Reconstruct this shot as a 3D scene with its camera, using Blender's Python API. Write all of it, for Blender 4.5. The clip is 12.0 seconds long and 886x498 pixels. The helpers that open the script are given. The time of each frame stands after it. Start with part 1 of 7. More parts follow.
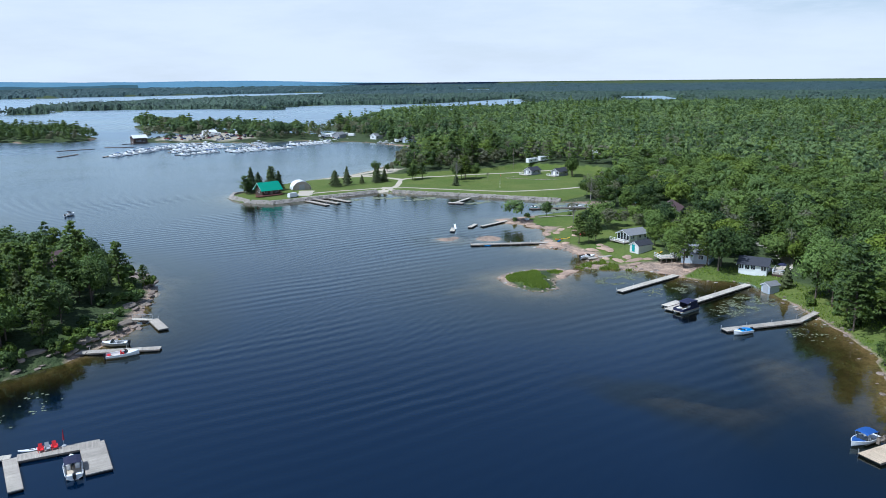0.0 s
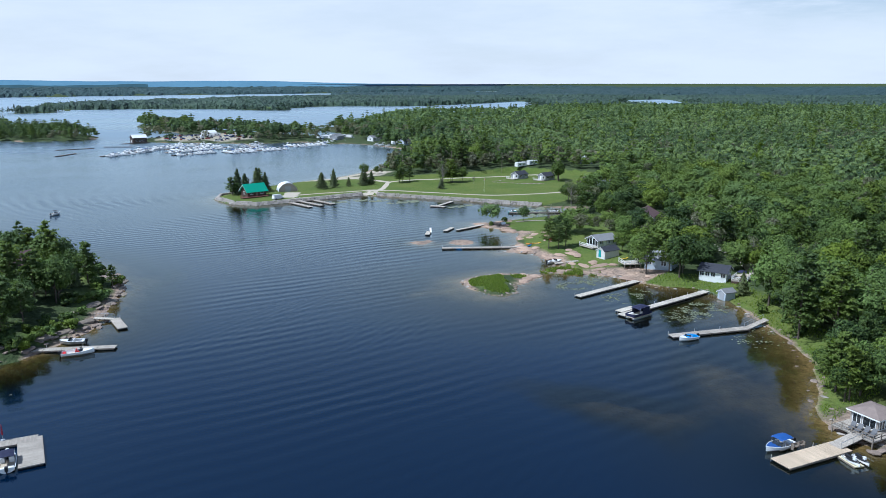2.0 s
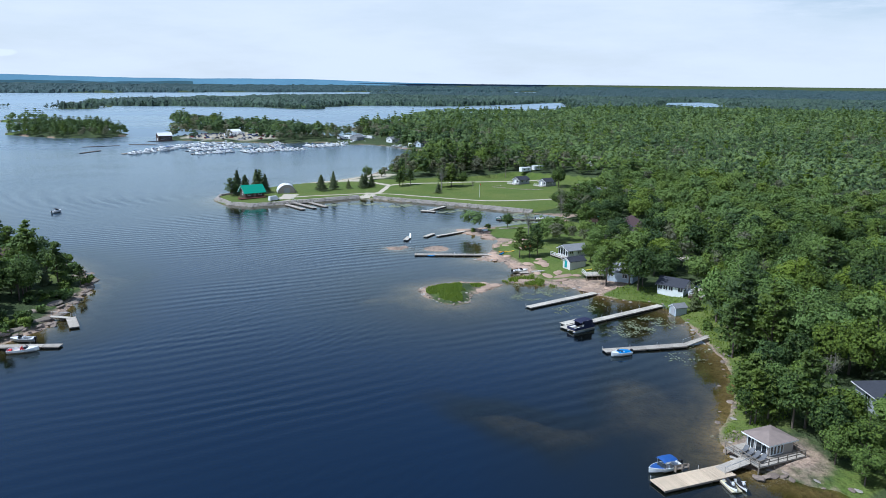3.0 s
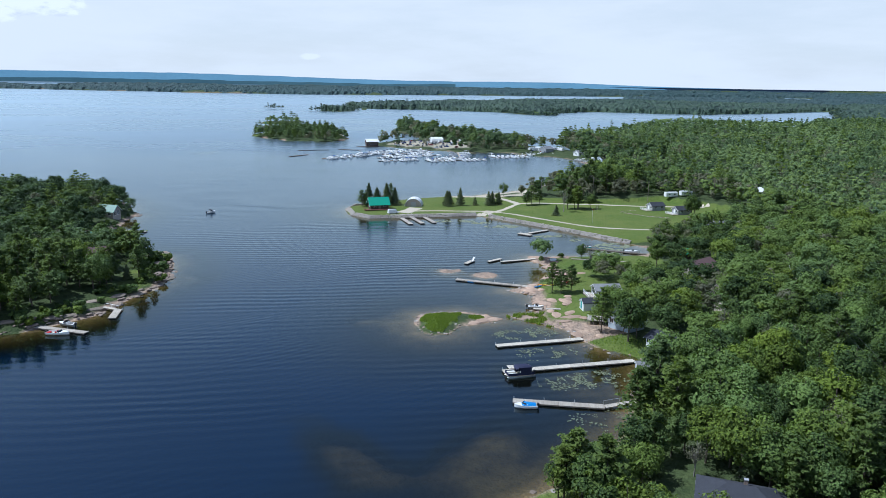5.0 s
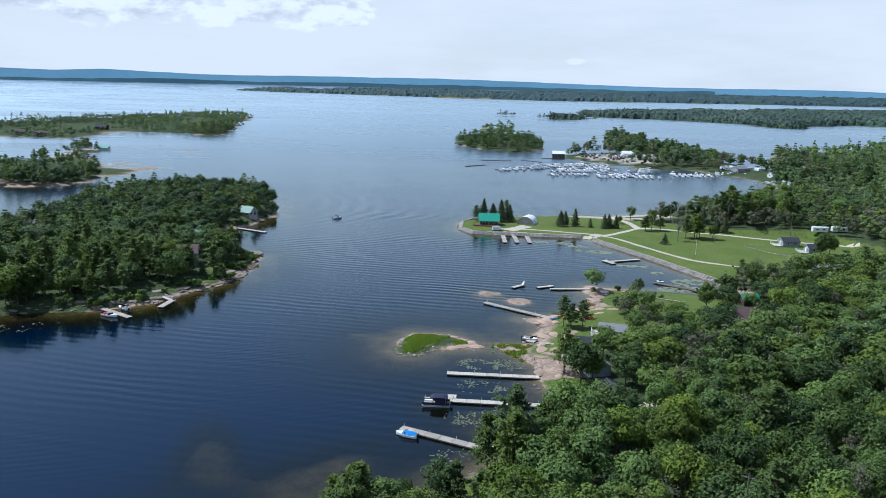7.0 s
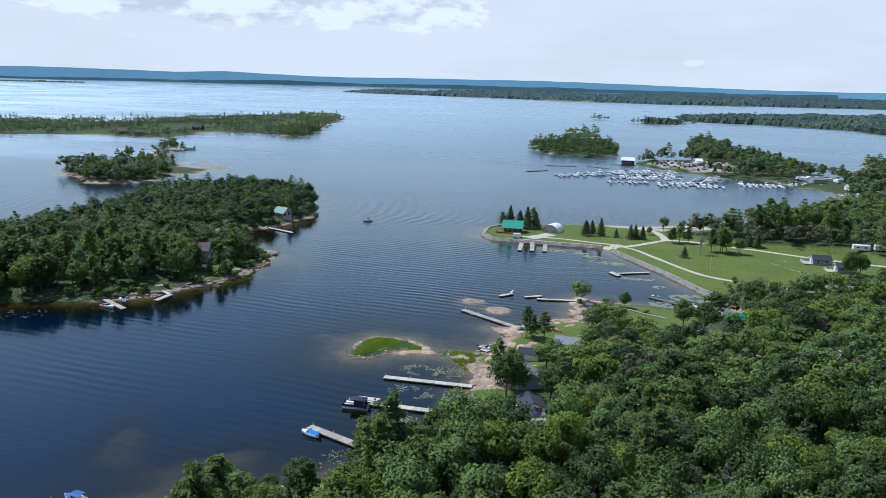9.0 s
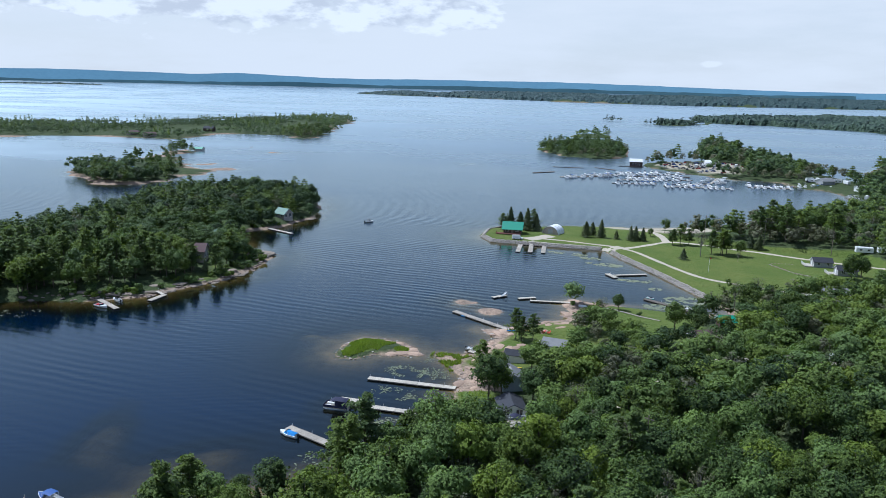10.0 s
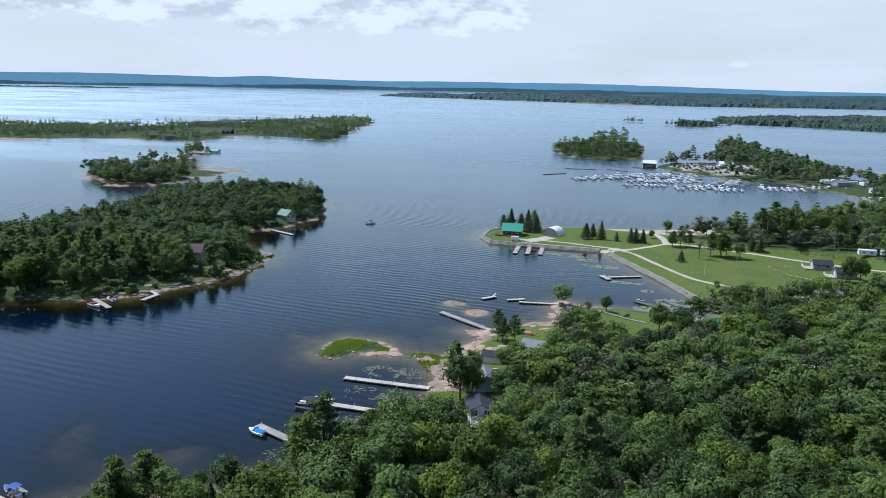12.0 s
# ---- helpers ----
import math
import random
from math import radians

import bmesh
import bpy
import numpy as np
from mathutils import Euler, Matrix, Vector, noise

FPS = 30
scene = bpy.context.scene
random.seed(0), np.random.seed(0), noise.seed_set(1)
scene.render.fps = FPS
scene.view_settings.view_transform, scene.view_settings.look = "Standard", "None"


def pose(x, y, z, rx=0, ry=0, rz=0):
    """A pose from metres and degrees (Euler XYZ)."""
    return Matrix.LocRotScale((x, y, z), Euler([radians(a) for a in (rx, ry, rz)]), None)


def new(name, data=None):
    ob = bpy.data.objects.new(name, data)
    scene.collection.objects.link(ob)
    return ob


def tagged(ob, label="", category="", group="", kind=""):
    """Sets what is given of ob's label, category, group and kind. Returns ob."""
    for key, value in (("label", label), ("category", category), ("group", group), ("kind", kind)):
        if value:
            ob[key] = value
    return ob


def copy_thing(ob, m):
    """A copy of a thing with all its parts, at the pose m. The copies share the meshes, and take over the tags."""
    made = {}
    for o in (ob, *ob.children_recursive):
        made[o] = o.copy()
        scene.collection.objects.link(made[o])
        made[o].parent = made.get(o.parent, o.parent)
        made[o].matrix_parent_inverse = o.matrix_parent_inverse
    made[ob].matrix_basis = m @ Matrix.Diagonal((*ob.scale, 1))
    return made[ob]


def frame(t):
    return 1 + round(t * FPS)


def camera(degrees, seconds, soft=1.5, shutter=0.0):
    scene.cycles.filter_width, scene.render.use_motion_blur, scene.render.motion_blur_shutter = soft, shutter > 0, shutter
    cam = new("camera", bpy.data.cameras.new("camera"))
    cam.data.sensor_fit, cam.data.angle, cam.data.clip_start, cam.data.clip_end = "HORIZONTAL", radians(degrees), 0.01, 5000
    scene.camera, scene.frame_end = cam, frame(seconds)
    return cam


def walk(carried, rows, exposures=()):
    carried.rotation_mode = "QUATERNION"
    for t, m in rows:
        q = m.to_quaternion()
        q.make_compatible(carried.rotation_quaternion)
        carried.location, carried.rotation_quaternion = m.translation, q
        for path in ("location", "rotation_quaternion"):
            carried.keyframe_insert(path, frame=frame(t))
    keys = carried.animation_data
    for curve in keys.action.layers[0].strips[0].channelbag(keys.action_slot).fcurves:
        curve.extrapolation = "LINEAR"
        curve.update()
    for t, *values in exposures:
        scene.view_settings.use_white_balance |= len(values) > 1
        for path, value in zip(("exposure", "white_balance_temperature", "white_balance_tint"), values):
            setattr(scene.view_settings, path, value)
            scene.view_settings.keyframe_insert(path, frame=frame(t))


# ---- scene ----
cam = camera(61.22, 12.0, soft=0.33)
# seconds, eye, yaw, pitch, roll
PATH = [
    (0, 8.96, 10.06, 49.42, -35.239, -12.446, 0.547),
    (0.5, 10.16, 8.57, 49.48, -35.250, -12.357, 0.511),
    (1, 11.32, 7.01, 49.64, -35.285, -12.326, 0.435),
    (1.5, 12.90, 5.13, 50.00, -35.164, -12.360, 0.298),
    (2, 16.86, 1.16, 50.57, -34.471, -12.324, 0.049),
    (2.5, 23.70, -4.47, 51.57, -33.395, -12.339, -0.314),
    (4.5, 78.18, -35.71, 60.92, -17.728, -12.477, -0.826),
    (5, 94.73, -41.62, 63.48, -11.425, -12.487, -0.935),
    (5.5, 112.08, -45.61, 65.95, -5.546, -12.494, -1.080),
    (6, 129.99, -48.19, 68.08, -0.555, -12.464, -1.178),
    (6.5, 148.46, -48.71, 69.95, 4.100, -12.472, -1.216),
    (7, 165.86, -48.59, 71.67, 8.086, -12.495, -1.268),
    (7.5, 181.17, -48.18, 73.36, 11.284, -12.533, -1.299),
    (9.5, 211.92, -42.03, 75.31, 17.050, -12.517, -1.388),
    (10, 215.06, -40.90, 75.27, 17.512, -12.471, -1.321),
    (10.5, 218.04, -40.01, 75.41, 17.963, -12.484, -1.318),
    (11, 221.46, -39.59, 75.72, 18.479, -12.479, -1.206),
    (11.5, 224.45, -38.92, 75.79, 18.917, -12.434, -1.146),
    (12, 227.50, -37.92, 75.56, 19.393, -12.372, -1.059),
]
walk(cam, [(t, pose(x, y, z, 90 + pitch, roll, yaw)) for t, x, y, z, yaw, pitch, roll in PATH], [(0.0, 0.0, 5180, 7), (5.0, -0.02, 5230, 7), (12.0, -0.11, 5280, 8)])


# ---- light ----
SUN_DIR = Vector((-0.93, 0.22, 1.42)).normalized()
world = bpy.data.worlds.new("sky")
scene.world = world
world.use_nodes = True


def build_sky():
    nt = world.node_tree
    nt.nodes.clear()
    N, L = nt.nodes.new, nt.links.new

    def calc(op, a, c=0.0, clamp=False):
        x = N("ShaderNodeMath")
        x.operation, x.use_clamp = op, clamp
        for k, v in enumerate((a, c)):
            if hasattr(v, "node"):
                L(v, x.inputs[k])
            else:
                x.inputs[k].default_value = v
        return x.outputs[0]

    def ramp_of(value, lo, hi, a=0.0, c=1.0):
        r = N("ShaderNodeMapRange")
        r.interpolation_type = "SMOOTHSTEP"
        for k, v in (("From Min", lo), ("From Max", hi), ("To Min", a), ("To Max", c)):
            r.inputs[k].default_value = v
        L(value, r.inputs["Value"])
        return r.outputs[0]

    def blend(fac, a, c):
        x = N("ShaderNodeMixRGB")
        L(fac, x.inputs["Fac"])
        for k, v in (("Color1", a), ("Color2", c)):
            if hasattr(v, "node"):
                L(v, x.inputs[k])
            else:
                x.inputs[k].default_value = (*v, 1)
        return x.outputs[0]

    out, bg = N("ShaderNodeOutputWorld"), N("ShaderNodeBackground")
    sky = N("ShaderNodeTexSky")
    sky.sky_type, sky.sun_disc = "NISHITA", False
    sky.sun_elevation = math.asin(SUN_DIR.z)
    sky.sun_rotation = math.atan2(SUN_DIR.x, SUN_DIR.y)
    sky.dust_density, sky.air_density, sky.ozone_density = 1.2, 1.0, 2.0
    geo, sep = N("ShaderNodeTexCoord"), N("ShaderNodeSeparateXYZ")
    L(geo.outputs["Generated"], sep.inputs[0])
    X, Z = sep.outputs["X"], sep.outputs["Z"]

    def cloud_noise(scale, flat, detail, rough, up=0.0):
        """Noise over the sky, drawn out sideways; up looks a little higher."""
        mp, n = N("ShaderNodeMapping"), N("ShaderNodeTexNoise")
        mp.inputs["Location"].default_value = (0, 0, up * scale * flat)
        mp.inputs["Scale"].default_value = (scale, scale, scale * flat)
        L(geo.outputs["Generated"], mp.inputs[0])
        L(mp.outputs[0], n.inputs["Vector"])
        n.inputs["Scale"].default_value, n.inputs["Detail"].default_value, n.inputs["Roughness"].default_value = 1.0, detail, rough
        return n.outputs["Fac"]

    # a thin white veil, thinner in streaks and towards the east
    veil = calc("MULTIPLY", ramp_of(cloud_noise(2.6, 5.0, 7, 0.6), 0.30, 0.60, 0.80, 1.0), ramp_of(Z, 0.10, 0.44, 1.0, 0.10))
    veil = calc("SUBTRACT", veil, calc("MULTIPLY", calc("MULTIPLY", ramp_of(X, 0.72, 0.92), ramp_of(Z, 0.05, 0.12)), ramp_of(cloud_noise(5.0, 6.0, 6, 0.6), 0.42, 0.6, 0.75, 0.1)), True)
    # a bank of heaped clouds stands in the north-west
    here, above = cloud_noise(15.0, 2.3, 9, 0.56), cloud_noise(15.0, 2.3, 6, 0.56, 0.014)
    heap = calc("ADD", here, calc("ADD", ramp_of(Z, 0.040, 0.082, -0.24, 0.17), ramp_of(X, -0.27, -0.15, 0.0, -0.5)))
    heap = calc("ADD", heap, ramp_of(Z, 0.16, 0.34, 0.0, -0.4))
    bank = calc("MULTIPLY", ramp_of(heap, 0.49, 0.60), 0.95)
    shade = ramp_of(calc("SUBTRACT", above, here), -0.06, 0.13)
    # and one small puff by itself
    dx, dz = calc("DIVIDE", calc("SUBTRACT", X, 0.028), 0.017), calc("DIVIDE", calc("SUBTRACT", Z, 0.0305), 0.0052)
    puff = calc("SUBTRACT", calc("ADD", 0.15, calc("MULTIPLY", cloud_noise(60.0, 1.8, 5, 0.6), 1.3)), calc("ADD", calc("MULTIPLY", dx, dx), calc("MULTIPLY", dz, dz)))
    puff = calc("MULTIPLY", ramp_of(puff, 0.0, 0.6), ramp_of(sep.outputs["Y"], 0.0, 0.2, 0.0, 0.55))
    c = blend(veil, sky.outputs[0], SKY_VEIL)
    c = blend(puff, c, SKY_PUFF)
    c = blend(bank, c, blend(shade, SKY_PUFF, SKY_BASE))
    L(c, bg.inputs["Color"])
    bg.inputs["Strength"].default_value = SKY_STRENGTH
    L(bg.outputs[0], out.inputs[0])


SKY_VEIL, SKY_PUFF, SKY_BASE, SKY_STRENGTH = (8.5, 8.4, 8.25), (9.8, 9.65, 9.4), (6.7, 6.75, 7.0), 0.1
build_sky()
sun = new("sun", bpy.data.lights.new("sun", "SUN"))
sun.data.energy, sun.data.angle, sun.data.color = 5.0, radians(0.6), (1.0, 0.955, 0.88)
sun.rotation_euler = SUN_DIR.to_track_quat("Z", "Y").to_euler()
scene.view_settings.exposure = 0.0


# ---- materials ----
def shader(name, color, rough=0.6, metal=0.0, vary=0.15, scale=1.0, bump=0.0, bscale=20.0, spec=0.5):
    """A plain surface with stains and grain at two scales, in metres."""
    m = bpy.data.materials.new(name)
    m.use_nodes = True
    nt = m.node_tree
    N, L = nt.nodes.new, nt.links.new
    b = nt.nodes["Principled BSDF"]
    b.inputs["Roughness"].default_value, b.inputs["Metallic"].default_value = rough, metal
    b.inputs["Specular IOR Level"].default_value = spec
    tc = N("ShaderNodeTexCoord")
    n1, n2 = N("ShaderNodeTexNoise"), N("ShaderNodeTexNoise")
    n1.inputs["Scale"].default_value, n1.inputs["Detail"].default_value = 0.7 * scale, 4
    n2.inputs["Scale"].default_value, n2.inputs["Detail"].default_value = 9 * scale, 5
    L(tc.outputs["Object"], n1.inputs["Vector"])
    L(tc.outputs["Object"], n2.inputs["Vector"])
    mx = N("ShaderNodeMath")
    mx.operation = "ADD"
    L(n1.outputs["Fac"], mx.inputs[0])
    L(n2.outputs["Fac"], mx.inputs[1])
    rp = N("ShaderNodeMapRange")
    rp.inputs["From Min"].default_value, rp.inputs["From Max"].default_value = 0.6, 1.4
    rp.inputs["To Min"].default_value, rp.inputs["To Max"].default_value = 1 - vary, 1 + vary
    L(mx.outputs[0], rp.inputs["Value"])
    info, rr = N("ShaderNodeObjectInfo"), N("ShaderNodeMapRange")
    rr.inputs["To Min"].default_value, rr.inputs["To Max"].default_value = 1 - vary * 0.6, 1 + vary * 0.6
    L(info.outputs["Random"], rr.inputs["Value"])
    mu = N("ShaderNodeMath")
    mu.operation = "MULTIPLY"
    L(rp.outputs[0], mu.inputs[0])
    L(rr.outputs[0], mu.inputs[1])
    hs = N("ShaderNodeHueSaturation")
    hs.inputs["Color"].default_value = (*color, 1)
    L(mu.outputs[0], hs.inputs["Value"])
    L(hs.outputs[0], b.inputs["Base Color"])
    if bump:
        bn, bp = N("ShaderNodeTexNoise"), N("ShaderNodeBump")
        bn.inputs["Scale"].default_value, bn.inputs["Detail"].default_value = bscale, 4
        L(tc.outputs["Object"], bn.inputs["Vector"])
        L(bn.outputs["Fac"], bp.inputs["Height"])
        bp.inputs["Strength"].default_value, bp.inputs["Distance"].default_value = bump, 0.05
        L(bp.outputs[0], b.inputs["Normal"])
    return m


def leaf_shader(name, dark, light, thin=0.25, grain=3.0, single=True, hues=0.03):
    """Foliage: colour by tree (tint or object) and by leaf, with light through the leaf."""
    m = bpy.data.materials.new(name)
    m.use_nodes = True
    nt = m.node_tree
    N, L = nt.nodes.new, nt.links.new
    b, out = nt.nodes["Principled BSDF"], nt.nodes["Material Output"]
    at, info, geo = N("ShaderNodeAttribute"), N("ShaderNodeObjectInfo"), N("ShaderNodeNewGeometry")
    at.attribute_name = "tint"
    a1, a2 = N("ShaderNodeMath"), N("ShaderNodeMath")
    a1.operation = a2.operation = "ADD"
    L(at.outputs["Fac"], a1.inputs[0])
    if single:
        L(info.outputs["Random"], a1.inputs[1])
    fr = N("ShaderNodeMath")
    fr.operation = "FRACT"
    L(a1.outputs[0], fr.inputs[0])
    sc = N("ShaderNodeMath")
    sc.operation = "MULTIPLY_ADD"
    sc.inputs[1].default_value, sc.inputs[2].default_value = (0.35, -0.12) if single else (0.12, -0.06)
    L(geo.outputs["Random Per Island"], sc.inputs[0])
    spread = N("ShaderNodeMath")
    spread.operation = "MULTIPLY_ADD"
    spread.inputs[1].default_value, spread.inputs[2].default_value = 0.8, 0.12
    L(fr.outputs[0], spread.inputs[0])
    L(spread.outputs[0], a2.inputs[0])
    L(sc.outputs[0], a2.inputs[1])
    rp, hue = N("ShaderNodeValToRGB"), N("ShaderNodeHueSaturation")
    # some trees are yellower, some bluer and duller
    own, turn, dull = N("ShaderNodeMath"), N("ShaderNodeMapRange"), N("ShaderNodeMapRange")
    own.operation, own.inputs[1].default_value = "MULTIPLY", 7.31
    L(a1.outputs[0], own.inputs[0])
    own2 = N("ShaderNodeMath")
    own2.operation = "FRACT"
    L(own.outputs[0], own2.inputs[0])
    turn.inputs["To Min"].default_value, turn.inputs["To Max"].default_value = 0.5 - 0.4 * hues, 0.5 + 0.6 * hues
    dull.inputs["To Min"].default_value, dull.inputs["To Max"].default_value = 1.1, 0.88
    for r in (turn, dull):
        L(own2.outputs[0], r.inputs["Value"])
    L(turn.outputs[0], hue.inputs["Hue"])
    L(dull.outputs[0], hue.inputs["Saturation"])
    L(rp.outputs[0], hue.inputs["Color"])
    e = rp.color_ramp.elements
    e[0].color, e[1].color = (*dark, 1), (*light, 1)
    e[0].position, e[1].position = 0.0, 1.0
    # single leaves within a spray: colour and lie vary finely, dark spots paint shaded gaps
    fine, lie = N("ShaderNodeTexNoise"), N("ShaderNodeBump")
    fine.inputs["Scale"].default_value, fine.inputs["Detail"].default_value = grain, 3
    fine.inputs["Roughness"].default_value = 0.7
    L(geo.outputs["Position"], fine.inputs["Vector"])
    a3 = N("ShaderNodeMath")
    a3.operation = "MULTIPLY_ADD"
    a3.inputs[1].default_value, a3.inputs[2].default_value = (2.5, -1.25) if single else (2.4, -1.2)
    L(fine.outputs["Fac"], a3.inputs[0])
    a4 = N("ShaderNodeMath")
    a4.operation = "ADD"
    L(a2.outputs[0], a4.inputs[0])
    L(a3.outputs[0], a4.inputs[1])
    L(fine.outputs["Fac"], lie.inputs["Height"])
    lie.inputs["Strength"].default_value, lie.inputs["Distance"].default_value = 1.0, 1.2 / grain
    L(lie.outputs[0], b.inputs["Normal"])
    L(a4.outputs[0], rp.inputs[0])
    L(hue.outputs[0], b.inputs["Base Color"])
    b.inputs["Roughness"].default_value, b.inputs["Specular IOR Level"].default_value = 0.6, 0.25
    tr, mix = N("ShaderNodeBsdfTranslucent"), N("ShaderNodeMixShader")
    bright = N("ShaderNodeMixRGB")
    bright.blend_type, bright.inputs["Fac"].default_value = "MULTIPLY", 1.0
    bright.inputs["Color2"].default_value = (1.3, 1.4, 0.6, 1)
    L(hue.outputs[0], bright.inputs["Color1"])
    L(bright.outputs[0], tr.inputs["Color"])
    mix.inputs[0].default_value = thin
    L(b.outputs[0], mix.inputs[1])
    L(tr.outputs[0], mix.inputs[2])
    L(mix.outputs[0], out.inputs["Surface"])
    return m


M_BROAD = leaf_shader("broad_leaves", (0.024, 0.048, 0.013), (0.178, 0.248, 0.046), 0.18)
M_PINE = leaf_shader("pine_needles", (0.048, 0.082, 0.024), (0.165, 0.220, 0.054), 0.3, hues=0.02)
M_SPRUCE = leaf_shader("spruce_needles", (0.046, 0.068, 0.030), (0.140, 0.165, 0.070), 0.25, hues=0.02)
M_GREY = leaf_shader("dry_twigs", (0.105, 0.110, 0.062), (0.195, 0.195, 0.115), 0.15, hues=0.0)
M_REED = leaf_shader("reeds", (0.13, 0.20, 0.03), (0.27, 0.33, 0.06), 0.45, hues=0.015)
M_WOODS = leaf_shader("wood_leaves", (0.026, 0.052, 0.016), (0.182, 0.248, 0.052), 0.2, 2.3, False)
# paler and bluer than wood_leaves, partly to paint in distance haze
M_FARWOODS = leaf_shader("hazy_distant_leaves", (0.050, 0.088, 0.036), (0.195, 0.262, 0.084), 0.2, 1.1, False, 0.025)
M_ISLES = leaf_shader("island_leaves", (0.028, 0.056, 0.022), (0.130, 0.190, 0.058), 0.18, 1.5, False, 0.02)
# distance haze is mixed into the next two leaf colours as blue
M_FARTHER_HAZE = leaf_shader("hazy_far_leaves", (0.036, 0.064, 0.046), (0.078, 0.120, 0.072), 0.1, 0.12, False, 0.015)
M_FAR_HAZE = leaf_shader("hazy_far_woods", (0.034, 0.066, 0.066), (0.052, 0.092, 0.086), 0.1, 0.06, False, 0.01)
M_BARK = shader("bark", (0.11, 0.085, 0.065), 0.9, bump=0.6, bscale=8)
M_BARK2 = shader("grey_bark", (0.22, 0.20, 0.18), 0.9)


def ground_shader():
    m = bpy.data.materials.new("ground")
    m.use_nodes = True
    nt = m.node_tree
    N, L = nt.nodes.new, nt.links.new
    b = nt.nodes["Principled BSDF"]
    b.inputs["Roughness"].default_value, b.inputs["Specular IOR Level"].default_value = 0.95, 0.2
    tc = N("ShaderNodeTexCoord")

    def noise_ramp(scale, c0, c1, p0=0.3, p1=0.7, detail=6):
        n, r = N("ShaderNodeTexNoise"), N("ShaderNodeValToRGB")
        n.inputs["Scale"].default_value, n.inputs["Detail"].default_value = scale, detail
        n.inputs["Roughness"].default_value = 0.65
        L(tc.outputs["Object"], n.inputs["Vector"])
        r.color_ramp.elements[0].color, r.color_ramp.elements[1].color = (*c0, 1), (*c1, 1)
        r.color_ramp.elements[0].position, r.color_ramp.elements[1].position = p0, p1
        L(n.outputs["Fac"], r.inputs[0])
        return r.outputs[0]

    def mixed(fac, a, c):
        x = N("ShaderNodeMixRGB")
        if fac is not None:
            L(fac, x.inputs["Fac"])
        L(a, x.inputs["Color1"])
        L(c, x.inputs["Color2"])
        return x

    cov, sep = N("ShaderNodeAttribute"), N("ShaderNodeSeparateColor")
    cov.attribute_name = "cover"
    L(cov.outputs["Color"], sep.inputs[0])
    wob = N("ShaderNodeTexNoise")
    wob.inputs["Scale"].default_value, wob.inputs["Detail"].default_value = 0.35, 8
    wob.inputs["Roughness"].default_value = 0.7
    L(tc.outputs["Object"], wob.inputs["Vector"])

    def sharp(socket, width=0.18):
        a, r = N("ShaderNodeMath"), N("ShaderNodeMapRange")
        a.operation = "MULTIPLY_ADD"
        a.inputs[1].default_value, a.inputs[2].default_value = 0.9, -0.45
        L(wob.outputs["Fac"], a.inputs[0])
        s = N("ShaderNodeMath")
        s.operation = "ADD"
        L(socket, s.inputs[0])
        L(a.outputs[0], s.inputs[1])
        r.inputs["From Min"].default_value, r.inputs["From Max"].default_value = 0.5 - width, 0.5 + width
        L(s.outputs[0], r.inputs["Value"])
        return r.outputs[0]

    floor = noise_ramp(0.25, (0.034, 0.052, 0.020), (0.072, 0.092, 0.034))
    lawn = mixed(None, noise_ramp(0.06, (0.078, 0.122, 0.022), (0.150, 0.165, 0.042), 0.35, 0.65),
                 noise_ramp(1.1, (0.060, 0.108, 0.016), (0.130, 0.155, 0.036)))
    lawn.inputs["Fac"].default_value = 0.45
    rock = mixed(None, noise_ramp(0.22, (0.14, 0.10, 0.075), (0.45, 0.305, 0.21), 0.36, 0.62),
                 noise_ramp(1.6, (0.08, 0.07, 0.06), (0.43, 0.335, 0.26), 0.32, 0.6))
    rock.inputs["Fac"].default_value = 0.5
    sand = noise_ramp(0.5, (0.36, 0.31, 0.23), (0.50, 0.44, 0.34))
    c = mixed(sharp(sep.outputs["Green"]), floor, lawn.outputs[0])
    c = mixed(sharp(sep.outputs["Red"]), c.outputs[0], rock.outputs[0])
    c = mixed(sharp(sep.outputs["Blue"]), c.outputs[0], sand)
    # lake bed below the water line
    bed = noise_ramp(0.16, (0.09, 0.070, 0.034), (0.27, 0.215, 0.125))
    pos, sz, dep = N("ShaderNodeNewGeometry"), N("ShaderNodeSeparateXYZ"), N("ShaderNodeMapRange")
    L(pos.outputs["Position"], sz.inputs[0])
    L(sz.outputs["Z"], dep.inputs["Value"])
    dep.inputs["From Min"].default_value, dep.inputs["From Max"].default_value = 0.03, -0.35
    c = mixed(dep.outputs[0], c.outputs[0], bed)
    L(c.outputs[0], b.inputs["Base Color"])
    bn, bp = N("ShaderNodeTexNoise"), N("ShaderNodeBump")
    bn.inputs["Scale"].default_value, bn.inputs["Detail"].default_value = 0.8, 8
    L(tc.outputs["Object"], bn.inputs["Vector"])
    L(bn.outputs["Fac"], bp.inputs["Height"])
    bp.inputs["Strength"].default_value, bp.inputs["Distance"].default_value = 1.0, 0.9
    L(bp.outputs[0], b.inputs["Normal"])
    return m


